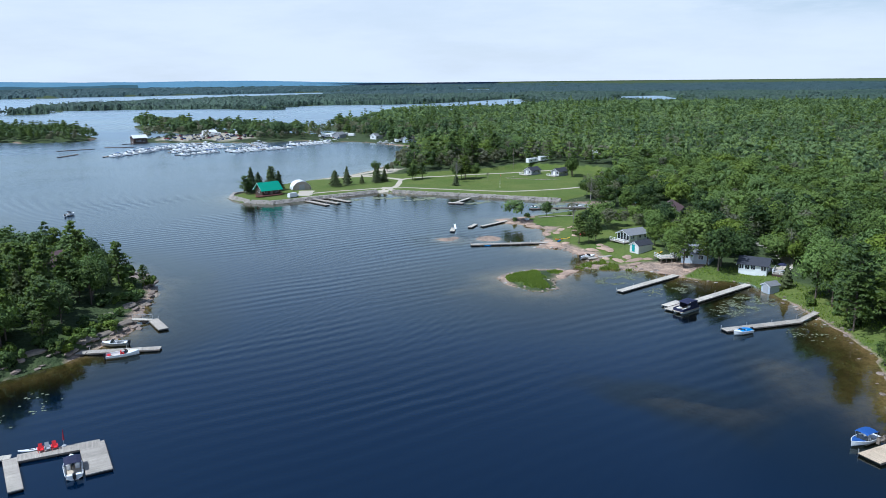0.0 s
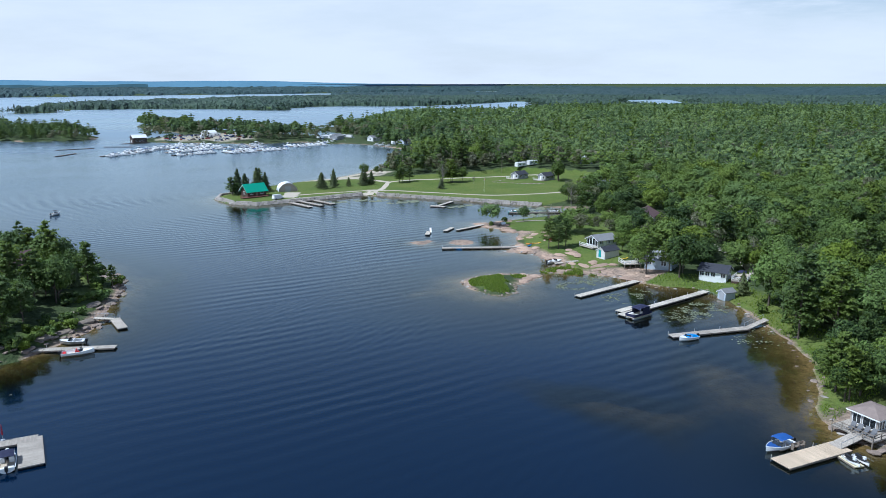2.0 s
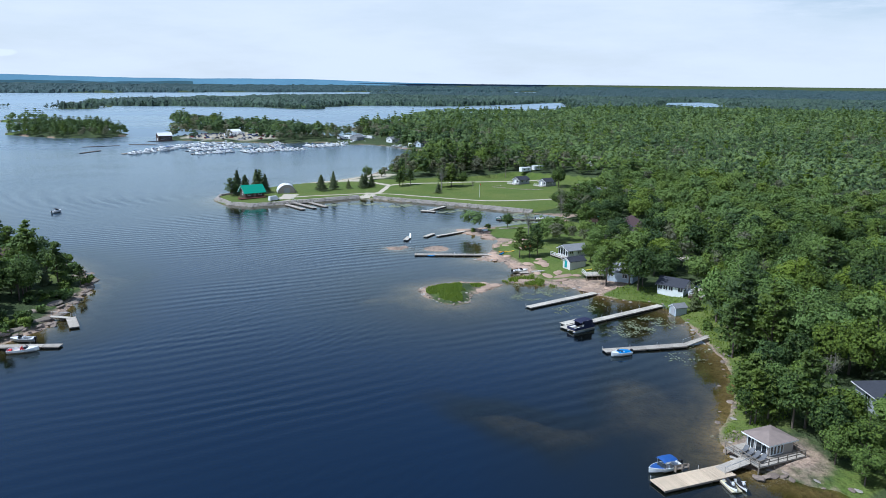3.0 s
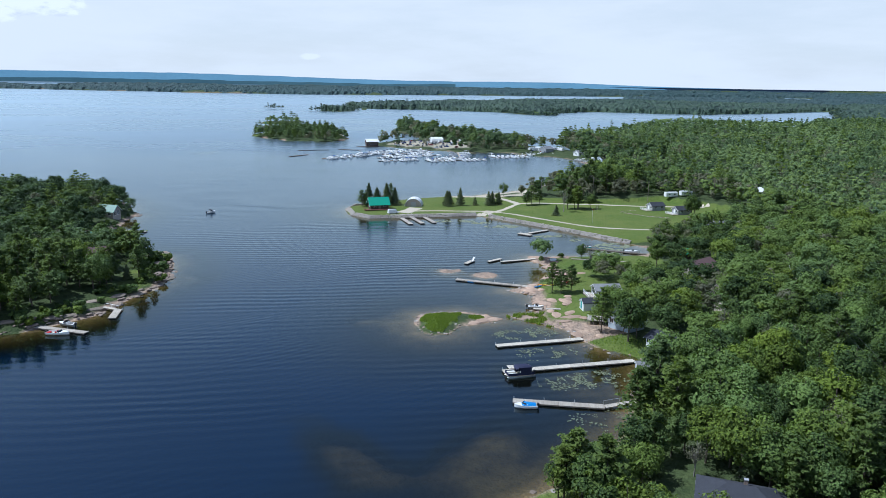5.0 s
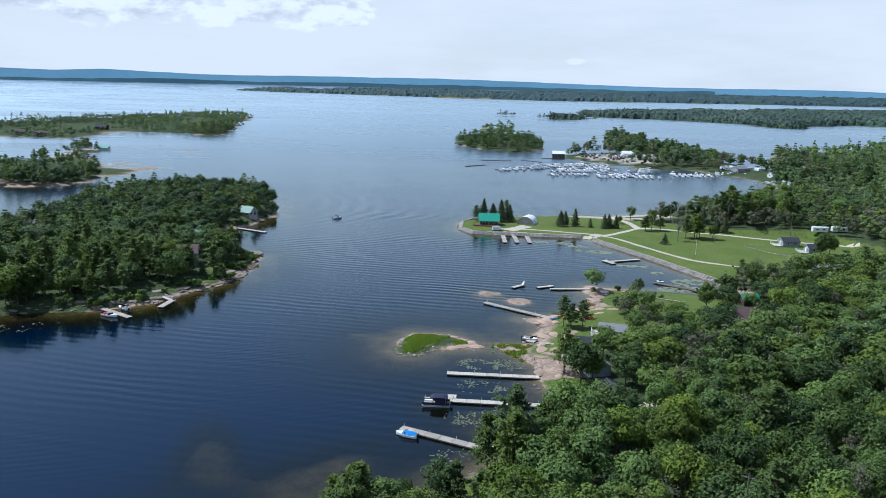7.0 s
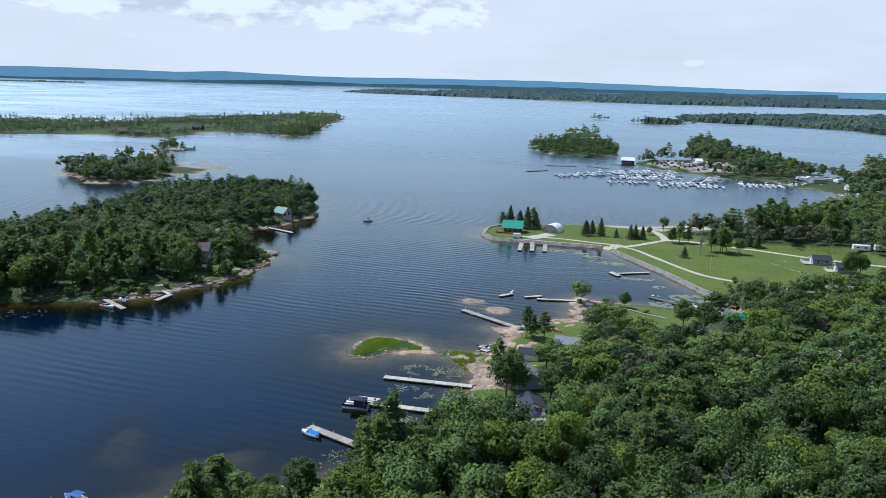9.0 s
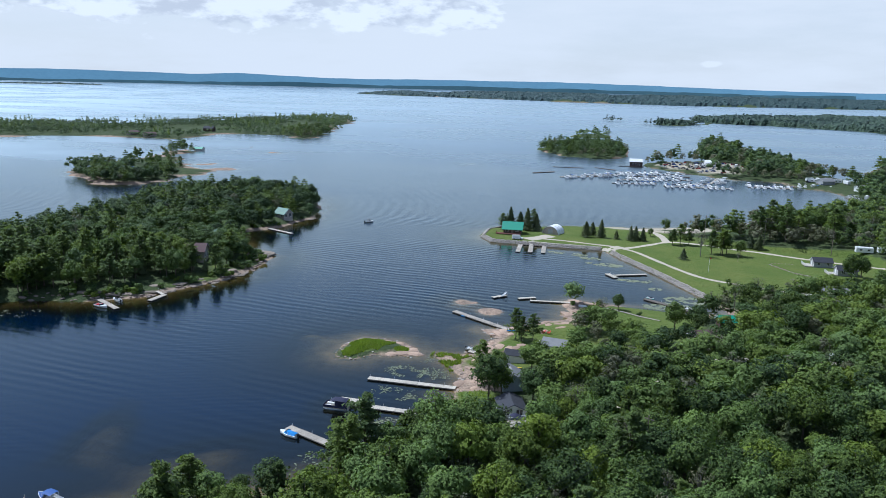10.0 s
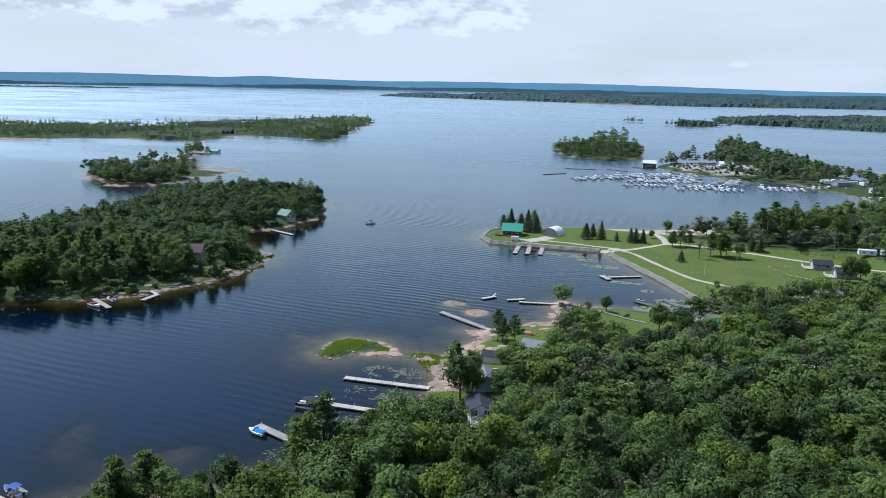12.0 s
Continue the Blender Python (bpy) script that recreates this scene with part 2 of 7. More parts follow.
def water_shader():
    """Lake water: what depth leaves of the bed, the navy of deep water, and the sky by Fresnel on a rippled surface."""
    m = bpy.data.materials.new("lake_water")
    m.use_nodes = True
    nt = m.node_tree
    nt.nodes.clear()
    N, L = nt.nodes.new, nt.links.new
    out = N("ShaderNodeOutputMaterial")
    tc = N("ShaderNodeTexCoord")

    def bands(rot, sx, sy, detail, rough=0.5):
        mp, n = N("ShaderNodeMapping"), N("ShaderNodeTexNoise")
        mp.inputs["Rotation"].default_value = (0, 0, radians(rot))
        mp.inputs["Scale"].default_value = (sx, sy, 1)
        L(tc.outputs["Object"], mp.inputs[0])
        L(mp.outputs[0], n.inputs["Vector"])
        n.inputs["Scale"].default_value, n.inputs["Detail"].default_value = 1, detail
        n.inputs["Roughness"].default_value = rough
        return n.outputs["Fac"]

    def math_node(op, a, c):
        x = N("ShaderNodeMath")
        x.operation = op
        for k, v in enumerate((a, c)):
            if hasattr(v, "node"):
                L(v, x.inputs[k])
            else:
                x.inputs[k].default_value = v
        return x.outputs[0]

    def train(turn, length, wander):
        """Long-crested ripples about so many metres apart."""
        mp, w = N("ShaderNodeMapping"), N("ShaderNodeTexWave")
        mp.inputs["Rotation"].default_value = (0, 0, radians(turn))
        L(tc.outputs["Object"], mp.inputs[0])
        L(mp.outputs[0], w.inputs["Vector"])
        w.wave_type, w.bands_direction, w.wave_profile = "BANDS", "Y", "SIN"
        w.inputs["Scale"].default_value = 0.314 / length
        w.inputs["Distortion"].default_value, w.inputs["Detail"].default_value = wander, 2.0
        w.inputs["Detail Scale"].default_value = length / 12.0
        return w.outputs["Fac"]

    def patches(scale, turn, lo, hi):
        pr = N("ShaderNodeMapRange")
        pr.inputs["From Min"].default_value, pr.inputs["From Max"].default_value = lo, hi
        L(bands(turn, scale, scale * 2.2, 3), pr.inputs["Value"])
        return pr.outputs[0]

    h = math_node("MULTIPLY", math_node("MULTIPLY", train(3, 3.6, 6.0), 0.056), patches(0.012, 10, 0.38, 0.66))
    h = math_node("ADD", h, math_node("MULTIPLY", math_node("MULTIPLY", train(-24, 2.1, 6.0), 0.016), patches(0.016, -30, 0.45, 0.7)))
    h = math_node("ADD", h, math_node("MULTIPLY", bands(8, 0.5, 1.4, 3), 0.020))
    h = math_node("ADD", h, math_node("MULTIPLY", bands(-25, 2.0, 4.2, 3), 0.017))
    open_water = N("ShaderNodeAttribute")
    open_water.attribute_name = "ripple"
    h = math_node("MULTIPLY", h, open_water.outputs["Fac"])
    bp = N("ShaderNodeBump")
    bp.inputs["Strength"].default_value, bp.inputs["Distance"].default_value = 1.0, WAVE
    L(h, bp.inputs["Height"])
    at = N("ShaderNodeAttribute")
    at.attribute_name = "depth"
    ex = math_node("POWER", 2.718, math_node("MULTIPLY", at.outputs["Fac"], -1.0))
    clear, deep, mix1 = N("ShaderNodeBsdfTransparent"), N("ShaderNodeBsdfDiffuse"), N("ShaderNodeMixShader")
    clear.inputs["Color"].default_value = (0.76, 0.74, 0.54, 1)
    # over the shelf the water is brown and dark, farther out it is navy
    # by the west island this dark brown also paints the trees' reflection
    shelf, body = N("ShaderNodeMapRange"), N("ShaderNodeMixRGB")
    shelf.inputs["From Min"].default_value, shelf.inputs["From Max"].default_value = 2.0, 7.5
    body.inputs["Color1"].default_value, body.inputs["Color2"].default_value = (*SHELF, 1), (*DEEP, 1)
    L(at.outputs["Fac"], shelf.inputs["Value"])
    L(shelf.outputs[0], body.inputs["Fac"])
    L(body.outputs[0], deep.inputs["Color"])
    L(ex, mix1.inputs[0])
    L(deep.outputs[0], mix1.inputs[1])
    L(clear.outputs[0], mix1.inputs[2])
    gl, fr, mix2 = N("ShaderNodeBsdfGlossy"), N("ShaderNodeFresnel"), N("ShaderNodeMixShader")
    rough = N("ShaderNodeAttribute")
    rough.attribute_name = "chop"
    # wind lies on the open lake in long streaks
    wind = N("ShaderNodeMapRange")
    wind.inputs["From Min"].default_value, wind.inputs["From Max"].default_value = 0.36, 0.62
    wind.inputs["To Min"].default_value, wind.inputs["To Max"].default_value = 0.72, 1.18
    L(bands(-8, 0.0022, 0.0065, 5, 0.6), wind.inputs["Value"])
    L(math_node("MULTIPLY", rough.outputs["Fac"], wind.outputs[0]), gl.inputs["Roughness"])
    gl.inputs["Color"].default_value = (0.81, 0.94, 1.0, 1)
    fr.inputs["IOR"].default_value = 1.54
    L(bp.outputs[0], gl.inputs["Normal"])
    L(bp.outputs[0], fr.inputs["Normal"])
    L(fr.outputs[0], mix2.inputs[0])
    L(mix1.outputs[0], mix2.inputs[1])
    L(gl.outputs[0], mix2.inputs[2])
    L(mix2.outputs[0], out.inputs["Surface"])
    return m


DEEP, SHELF, WAVE = (0.0004, 0.0058, 0.0200), (0.0034, 0.0042, 0.0024), 1.0
M_GROUND, M_WATER = ground_shader(), water_shader()

# ---- the lie of the land: shores in metres ----
CENTRE = np.array((150.0, -20.0, 68.0))


def draw_in(x, y, z, start=2200.0, span=2500.0):
    """The far distance, drawn in towards the viewer along its own line of sight, so that 20 km end at 4.7 km. Returns x, y, z and the scale."""
    dx, dy = x - CENTRE[0], y - CENTRE[1]
    r = np.maximum(np.hypot(dx, dy), 1.0)
    k = np.where(r > start, (start + span * (1 - np.exp(-(r - start) / span))) / r, 1.0)
    return CENTRE[0] + dx * k, CENTRE[1] + dy * k, CENTRE[2] + (z - CENTRE[2]) * k, k


def value_noise(x, y, seed=0):
    xi, yi = np.floor(x), np.floor(y)
    fx, fy = x - xi, y - yi
    fx, fy = fx * fx * (3 - 2 * fx), fy * fy * (3 - 2 * fy)

    def h(a, c):
        v = np.sin(a * 127.1 + c * 311.7 + seed * 74.7) * 43758.5453
        return v - np.floor(v)

    return (h(xi, yi) * (1 - fx) + h(xi + 1, yi) * fx) * (1 - fy) + (h(xi, yi + 1) * (1 - fx) + h(xi + 1, yi + 1) * fx) * fy


def fractal(x, y, seed=0, octaves=3):
    return sum((value_noise(x * 2**k, y * 2**k, seed + k) - 0.5) * 0.5**k for k in range(octaves))


def inside_distance(poly, x, y):
    """Distance to the outline of a polygon, positive inside."""
    p = np.array(poly, float)
    q = np.roll(p, -1, 0)
    best = np.full(x.shape, 1e18)
    odd = np.zeros(x.shape, bool)
    for (ax, ay), (bx, by) in zip(p, q):
        ex, ey = bx - ax, by - ay
        t = np.clip(((x - ax) * ex + (y - ay) * ey) / (ex * ex + ey * ey + 1e-9), 0, 1)
        best = np.minimum(best, (x - ax - t * ex) ** 2 + (y - ay - t * ey) ** 2)
        if by != ay:
            odd ^= ((ay > y) != (by > y)) & (x < (bx - ax) * (y - ay) / (by - ay) + ax)
    return np.where(odd, 1, -1) * np.sqrt(best)


MAINLAND = [(40, -420), (90, -150), (110, -30), (120, 15), (129, 38), (123, 50), (126, 56), (134, 61), (148, 70), (157, 80), (163, 90),
            (170, 102), (175, 114), (169, 121), (166, 129), (166, 137), (160, 144), (154, 149), (154, 151), (162, 152), (166, 157), (164, 163), (168, 170), (160, 177), (166, 180),
            (172, 184), (178, 193), (186, 199), (182, 203), (186, 207), (180, 215), (184, 222), (200, 219), (212, 219), (226, 218), (238, 224),
            (230, 240), (211, 273), (192, 301), (185, 312), (156, 310), (131, 310), (124, 320), (123, 336), (127, 346), (145, 354), (159, 364), (189, 372),
            (215, 387), (228, 394), (270, 430), (322, 480), (338, 520), (336, 575)]
MARINA = [(336, 575), (330, 600), (306, 614), (300, 640), (284, 652), (262, 642), (246, 652), (238, 668), (222, 672), (212, 692), (196, 702), (185, 718), (180, 745), (188, 768), (212, 790), (240, 800), (246, 850), (240, 900), (236, 985), (250, 1058), (275, 1048), (290, 930), (318, 820), (345, 720), (372, 662)]
BACK_SHORE = [(378, 700), (395, 780), (425, 850), (510, 930), (600, 1040), (735, 1195), (815, 1215), (860, 1130), (960, 1110), (1100, 1260), (1300, 1430), (1420, 1640), (1700, 1950), (2600, 3300), (6000, 7600), (16000, 20000), (26000, 24000), (26000, -26000), (-9000, -26000), (-1000, -1500)]
WEST_ISLAND = [(-120, 100), (-60, 85), (-22, 104), (-10, 118), (-6, 128), (-4, 140), (6, 150), (16, 155), (27, 157), (42, 169), (53, 196), (56, 207), (52, 230), (48, 240),
               (36, 246), (12, 268), (8, 278), (18, 296), (23, 333), (14, 362), (-4, 392), (-35, 402), (-66, 400), (-88, 350), (-84, 290), (-76, 240), (-88, 205), (-125, 180)]
HOOK_ISLAND = [(-253, 440), (-215, 412), (-183, 388), (-160, 392), (-140, 425), (-151, 454), (-140, 470), (-157, 503), (-200, 520), (-230, 560), (-262, 582), (-258, 633), (-300, 655), (-290, 600), (-275, 540), (-262, 480)]
LONG_ISLAND = [(-900, 620), (-566, 659), (-511, 735), (-430, 745), (-383, 735), (-375, 800), (-397, 876), (-300, 870), (-252, 852), (-262, 960), (-340, 1150), (-382, 1334), (-440, 1400), (-507, 1466), (-560, 1250), (-644, 1000), (-760, 900), (-1100, 850)]
BAY_ISLAND = [(47, 867), (72, 810), (94, 781), (133, 764), (160, 800), (164, 888), (140, 950), (95, 960), (60, 920)]
OUTER_ISLE = [(50, 1130), (90, 1085), (118, 1100), (110, 1200), (60, 1215)]
FAR_SHORE = [(285, 1777), (443, 1736), (564, 1640), (600, 1480), (660, 1467), (690, 1600), (822, 1712), (1066, 1591), (1409, 1750), (1750, 2000), (2600, 2500), (2900, 3900), (1900, 3900), (1500, 3000), (900, 2700), (400, 2250), (215, 1950)]
FAR_ISLES = [[(130, 1640), (190, 1600), (250, 1640), (270, 1720), (190, 1750)], [(30, 1750), (60, 1720), (90, 1760), (60, 1800)]]
CAPE = [(-1842, 4583), (-1500, 4330), (-1073, 4115), (-377, 3785), (167, 3646), (700, 3900), (1300, 4080), (2500, 4350), (6000, 5200), (9000, 9000), (1500, 8000), (-1200, 6600)]
WEST_FAR = [(-5300, 4600), (-4900, 4900), (-4500, 5350), (-4700, 5520), (-5200, 5100), (-5500, 4750)]
ISLET = [(127, 142), (129.5, 139), (133.5, 139), (137.5, 144.6), (143.5, 145.7), (150.6, 148.3), (147, 153.5), (141, 157.3), (135, 157.5), (129.3, 157), (126.8, 151)]
POND = [(1330, 1180), (1440, 1130), (1640, 1220), (2150, 1720), (2250, 1850), (2050, 1830)]
# outline, plateau, rise at the shore, unevenness of the shore, hills inland
LANDS = [
    (MAINLAND + MARINA + BACK_SHORE, 2.2, 0.16, 1.2, 3.0), (WEST_ISLAND, 3.2, 0.4, 2.0, 2.5), (HOOK_ISLAND, 2.0, 0.15, 6.0, 2.0),
    (LONG_ISLAND, 2.0, 0.1, 10.0, 2.0), (BAY_ISLAND, 4.0, 0.2, 4.0, 4.0), (OUTER_ISLE, 3.0, 0.15, 6.0, 2.0), (FAR_SHORE, 2.0, 0.05, 14.0, 2.0),
    (FAR_ISLES[0], 3.0, 0.1, 8.0, 2.0), (FAR_ISLES[1], 2.0, 0.1, 6.0, 1.0), (CAPE, 5.0, 0.05, 40.0, 22.0), (WEST_FAR, 4.0, 0.05, 20.0, 4.0),
    (ISLET, 0.7, 0.3, 0.5, 0.0),
]
# rocks awash: x, y, radius, height
ROCKS_AWASH = [(147, 204, 3.2, 0.35), (159, 197, 4.6, 0.6), (151, 205, 1.6, 0.4), (146, 207, 1.3, 0.3), (-330, 560, 8, 0.6), (20, 650, 7, 0.7), (26, 655, 4, 0.9), (-190, 660, 9, 0.8), (-150, 508, 11, 0.9), (-185, 535, 9, 0.8), (-245, 700, 8, 0.7)]
# shoals under water: x, y, radius x, radius y, turn, depth at the top
SHOALS = [(103, 79, 6.5, 11, 0.41, 0.85), (128, 74, 7.5, 19, -0.48, 0.62), (131, 64, 6.5, 9, 0, 0.5), (122, 148, 8, 12, 0, 0.35), (150, 200, 16, 9, 0.2, 0.35), (156, 160, 12, 8, 0, 0.6), (160, 100, 14, 18, 0.5, 0.55), (165, 165, 12, 14, 0, 0.5), (60, 205, 8, 10, 0, 0.5)]
MARINA_LOT = [(188, 745), (200, 708), (214, 698), (238, 676), (262, 664), (276, 690), (278, 756), (258, 770), (220, 780)]
LAWN = [(122, 322), (131, 309), (156, 309), (185, 312), (192, 300), (211, 272), (231, 238), (252, 238), (268, 254), (305, 268), (318, 300), (296, 338), (262, 336), (228, 352), (190, 374), (160, 364), (140, 352), (122, 340)]
COVE_LAWN = [(186, 202), (190, 214), (204, 220), (224, 217), (228, 205), (220, 188), (208, 180), (194, 190)]


def land_shape(x, y):
    """Height of ground and lake bed, and the inside distance of the nearest land."""
    wx = fractal(x / 9, y / 9, 3) + 2 * fractal(x / 40, y / 40, 13, 2)
    wy = fractal(x / 9, y / 9, 23) + 2 * fractal(x / 40, y / 40, 33, 2)
    hill = 0.5 + fractal(x / 260, y / 260, 5, 3)
    rough = fractal(x / 14, y / 14, 8, 3)
    built = np.clip(inside_distance(LAWN, x, y) / 6 + 1.5, 0, 1)
    z = np.full(x.shape, -9.0)
    sd_all = np.full(x.shape, -1e9)
    for k, (poly, plateau, rise, uneven, hills) in enumerate(LANDS):
        u = uneven * (1 - built)
        sd = inside_distance(poly, x + u * wx, y + u * wy)
        if k == 0:
            sd = np.minimum(sd, -inside_distance(POND, x, y))
            plateau = plateau + 2.5 * np.clip((sd - 30) / 60, 0, 1)
        up = np.maximum(sd, 0)
        land = plateau * (1 - np.exp(-up * rise / plateau)) + hills * np.clip(hill, 0, 1) * (1 - np.exp(-up / 150)) + rough * np.clip(up / 6, 0, 1) * (1.6 if k else 1.0) * (1 - built)
        # the west island's wide dark shelf also stands in for mirrored trees
        wet = np.maximum((0.075 if k in (0, 11) else 0.13 if k == 1 else 0.3) * np.minimum(sd, 0) * (1 + np.clip(-sd - 7, 0, 12) * 0.12), -9)
        z = np.maximum(z, np.where(sd > 0, land, wet))
        sd_all = np.maximum(sd_all, sd)
    lawn = inside_distance(LAWN, x, y)
    flat = np.clip(lawn / 3, 0, 1)
    z = np.where(lawn > 0, z * (1 - flat) + flat * (1.3 + 0.006 * np.maximum(x - 200, 0) + 0.15 * fractal(x / 30, y / 30, 2)), z)
    for cx, cy, r, h in ROCKS_AWASH:
        d = np.hypot(x - cx, y - cy) / r * (1 + 0.5 * rough)
        z = np.maximum(z, h * (1 - d * d))
        sd_all = np.maximum(sd_all, np.where(d < 1, (1 - d) * r, -1e9))
    for cx, cy, rx, ry, a, dep in SHOALS:
        c, s = math.cos(a), math.sin(a)
        d = np.hypot(((x - cx) * c + (y - cy) * s) / rx, (-(x - cx) * s + (y - cy) * c) / ry) * (1 + 0.8 * rough)
        z = np.maximum(z, -dep - 5 * np.maximum(d - 0.35, 0) ** 2)
    return z, sd_all


def stretched(lo, hi, step, grow, far_lo, far_hi):
    mid = list(np.arange(lo, hi + step, step))
    a, s = mid[-1], step
    while a < far_hi:
        s *= grow
        a += s
        mid.append(a)
    a, s = mid[0], step
    left = []
    while a > far_lo:
        s *= grow
        a -= s
        left.append(a)
    return np.array(left[::-1] + mid)


def sheet(name, xs, ys, z, keep=None):
    gx, gy = np.meshgrid(xs, ys)
    X, Y, Z, _ = draw_in(gx, gy, z)
    n, m = gx.shape
    idx = np.arange(n * m).reshape(n, m)
    quads = np.stack([idx[:-1, :-1], idx[:-1, 1:], idx[1:, 1:], idx[1:, :-1]], -1).reshape(-1, 4)
    if keep is not None:
        quads = quads[keep[quads].any(1)]
    me = bpy.data.meshes.new(name)
    me.vertices.add(n * m)
    me.vertices.foreach_set("co", np.stack([X, Y, Z], -1).ravel())
    me.loops.add(quads.size)
    me.loops.foreach_set("vertex_index", quads.ravel())
    me.polygons.add(len(quads))
    me.polygons.foreach_set("loop_start", np.arange(0, quads.size, 4))
    me.update()
    me.polygons.foreach_set("use_smooth", np.ones(len(quads), bool))
    return me, gx, gy


XS = stretched(-20, 300, 2.2, 1.075, -26000, 26000)
YS = stretched(30, 395, 2.2, 1.075, -9000, 26000)
GX, GY = np.meshgrid(XS, YS)
GZ, GSD = land_shape(GX, GY)
me, _, _ = sheet("ground", XS, YS, GZ)


def ground_z(x, y):
    """Height of the ground at a place."""
    i, j = int(np.searchsorted(XS, x)) - 1, int(np.searchsorted(YS, y)) - 1
    u, v = (x - XS[i]) / (XS[i + 1] - XS[i]), (y - YS[j]) / (YS[j + 1] - YS[j])
    return float((GZ[j, i] * (1 - u) + GZ[j, i + 1] * u) * (1 - v) + (GZ[j + 1, i] * (1 - u) + GZ[j + 1, i + 1] * u) * v)



def cover(x, y, z, sd):
    """Shares of rock, lawn and sand or gravel on the ground."""
    n = fractal(x / 22, y / 22, 41, 3)
    near = np.hypot(x - 0, y - 500) < 1000
    shore = np.clip((np.where(x < 70, 0.75, 0.95) - sd / np.where(x < 70, 4, 6) + 1.4 * n), 0, 1) * (z > -1.5) * np.where(near, 1, 0.45)
    cove = (x > 150) & (x < 230) & (y > 125) & (y < 232)
    shore = np.where((x < -110) & (x > -1200), np.clip(1.15 - sd / 10 + 1.6 * n, 0, 1), shore)
    shore = np.where(cove, np.clip(1.3 - sd / 9.5 + 1.8 * n, 0, 1), shore)
    meadow = np.clip(1.3 - sd / 11, 0, 1) * ((x > 120) & (x < 200) & (y > 36) & (y < 128))
    rock = np.where(meadow > 0.3, np.clip(0.35 - sd / 3.5 + n, 0, 1), shore)
    lawn = np.clip(inside_distance(LAWN, x, y) / 4 + 0.5, 0, 1)
    lawn = np.maximum(lawn, np.clip(inside_distance(COVE_LAWN, x, y) / 3 + 0.5, 0, 1))
    rock = rock * (1 - lawn) * np.where((x > 170) & (y > 560), 0.55, 1) * np.where((x < 27) & (x > -100) & (y < 166), 0.3, 1)
    isl = inside_distance(ISLET, x, y)
    lawn = np.maximum(lawn, np.clip(isl / 1.5 - 1.0, 0, 1) * np.maximum(np.clip((138.5 - x + 0.4 * (y - 148)) / 2, 0, 1), np.clip(1.6 - np.hypot(x - 144, y - 150.5) / 1.8, 0, 1)))
    rock = np.where(lawn > 0.5, 0, rock)
    by_hut = np.clip(1.6 - np.hypot(x - 127, y - 49) / 7.5, 0, 1)
    rock = np.maximum(rock, by_hut * np.clip(0.8 + 1.5 * n, 0.3, 1))
    lawn = np.maximum(lawn, meadow * (1 - by_hut))
    lawn = np.maximum(lawn, np.where(cove, np.clip(0.25 - 3.0 * n, 0, 1), np.where((x < 70) & (x > 26), np.clip(0.75 - sd / 20 - 1.6 * n, 0, 1), 0)) * (sd > 2))
    sand = np.clip(1 - np.abs(inside_distance([(165, 366), (190, 372), (232, 396), (240, 372), (215, 358), (185, 362)], x, y) - 6) / 8, 0, 1)
    sand = np.maximum(sand, 0.62 * np.clip(inside_distance(MARINA_LOT, x, y) / 6 + 0.5, 0, 1))
    for cx, cy, r, _ in ROCKS_AWASH:
        awash = np.hypot(x - cx, y - cy) < r + 2
        rock, lawn = np.where(awash, 1, rock), np.where(awash, 0, lawn)
    return np.stack([rock, lawn, sand, np.ones_like(rock)], -1)


COVER = cover(GX, GY, GZ, GSD)
attr = me.color_attributes.new("cover", "FLOAT_COLOR", "POINT")
attr.data.foreach_set("color", COVER.astype(np.float32).ravel())
me.materials.append(M_GROUND)
ground = tagged(new("ground", me), "wooded lake shore ground of rock, grass and lake bed", "ground", kind="structure")

me, _, _ = sheet("water", XS, YS, np.zeros_like(GX), keep=(GZ < 0.6).ravel())
attr = me.attributes.new("depth", "FLOAT", "POINT")
attr.data.foreach_set("value", np.maximum(-GZ, 0.02).astype(np.float32).ravel())
attr = me.attributes.new("ripple", "FLOAT", "POINT")
attr.data.foreach_set("value", (np.clip(1.25 - np.hypot(GX - 110, GY - 190) / 600, 0.12, 1.0) * np.clip((GY - 60) / 110, 0.6, 1.0) * np.clip(-GSD / 25, 0.2, 1.0) * np.clip(-inside_distance(WEST_ISLAND, GX, GY) / 45, 0.4, 1.0)).astype(np.float32).ravel())
# waves too small and far to tell apart
attr = me.attributes.new("chop", "FLOAT", "POINT")
attr.data.foreach_set("value", (0.075 + 0.22 * np.clip((np.hypot(GX - 110, GY - 100) - 160) / 500, 0, 1)).astype(np.float32).ravel())
me.materials.append(M_WATER)
water = tagged(new("water", me), "dark blue lake water with light ripples", "water", kind="structure")


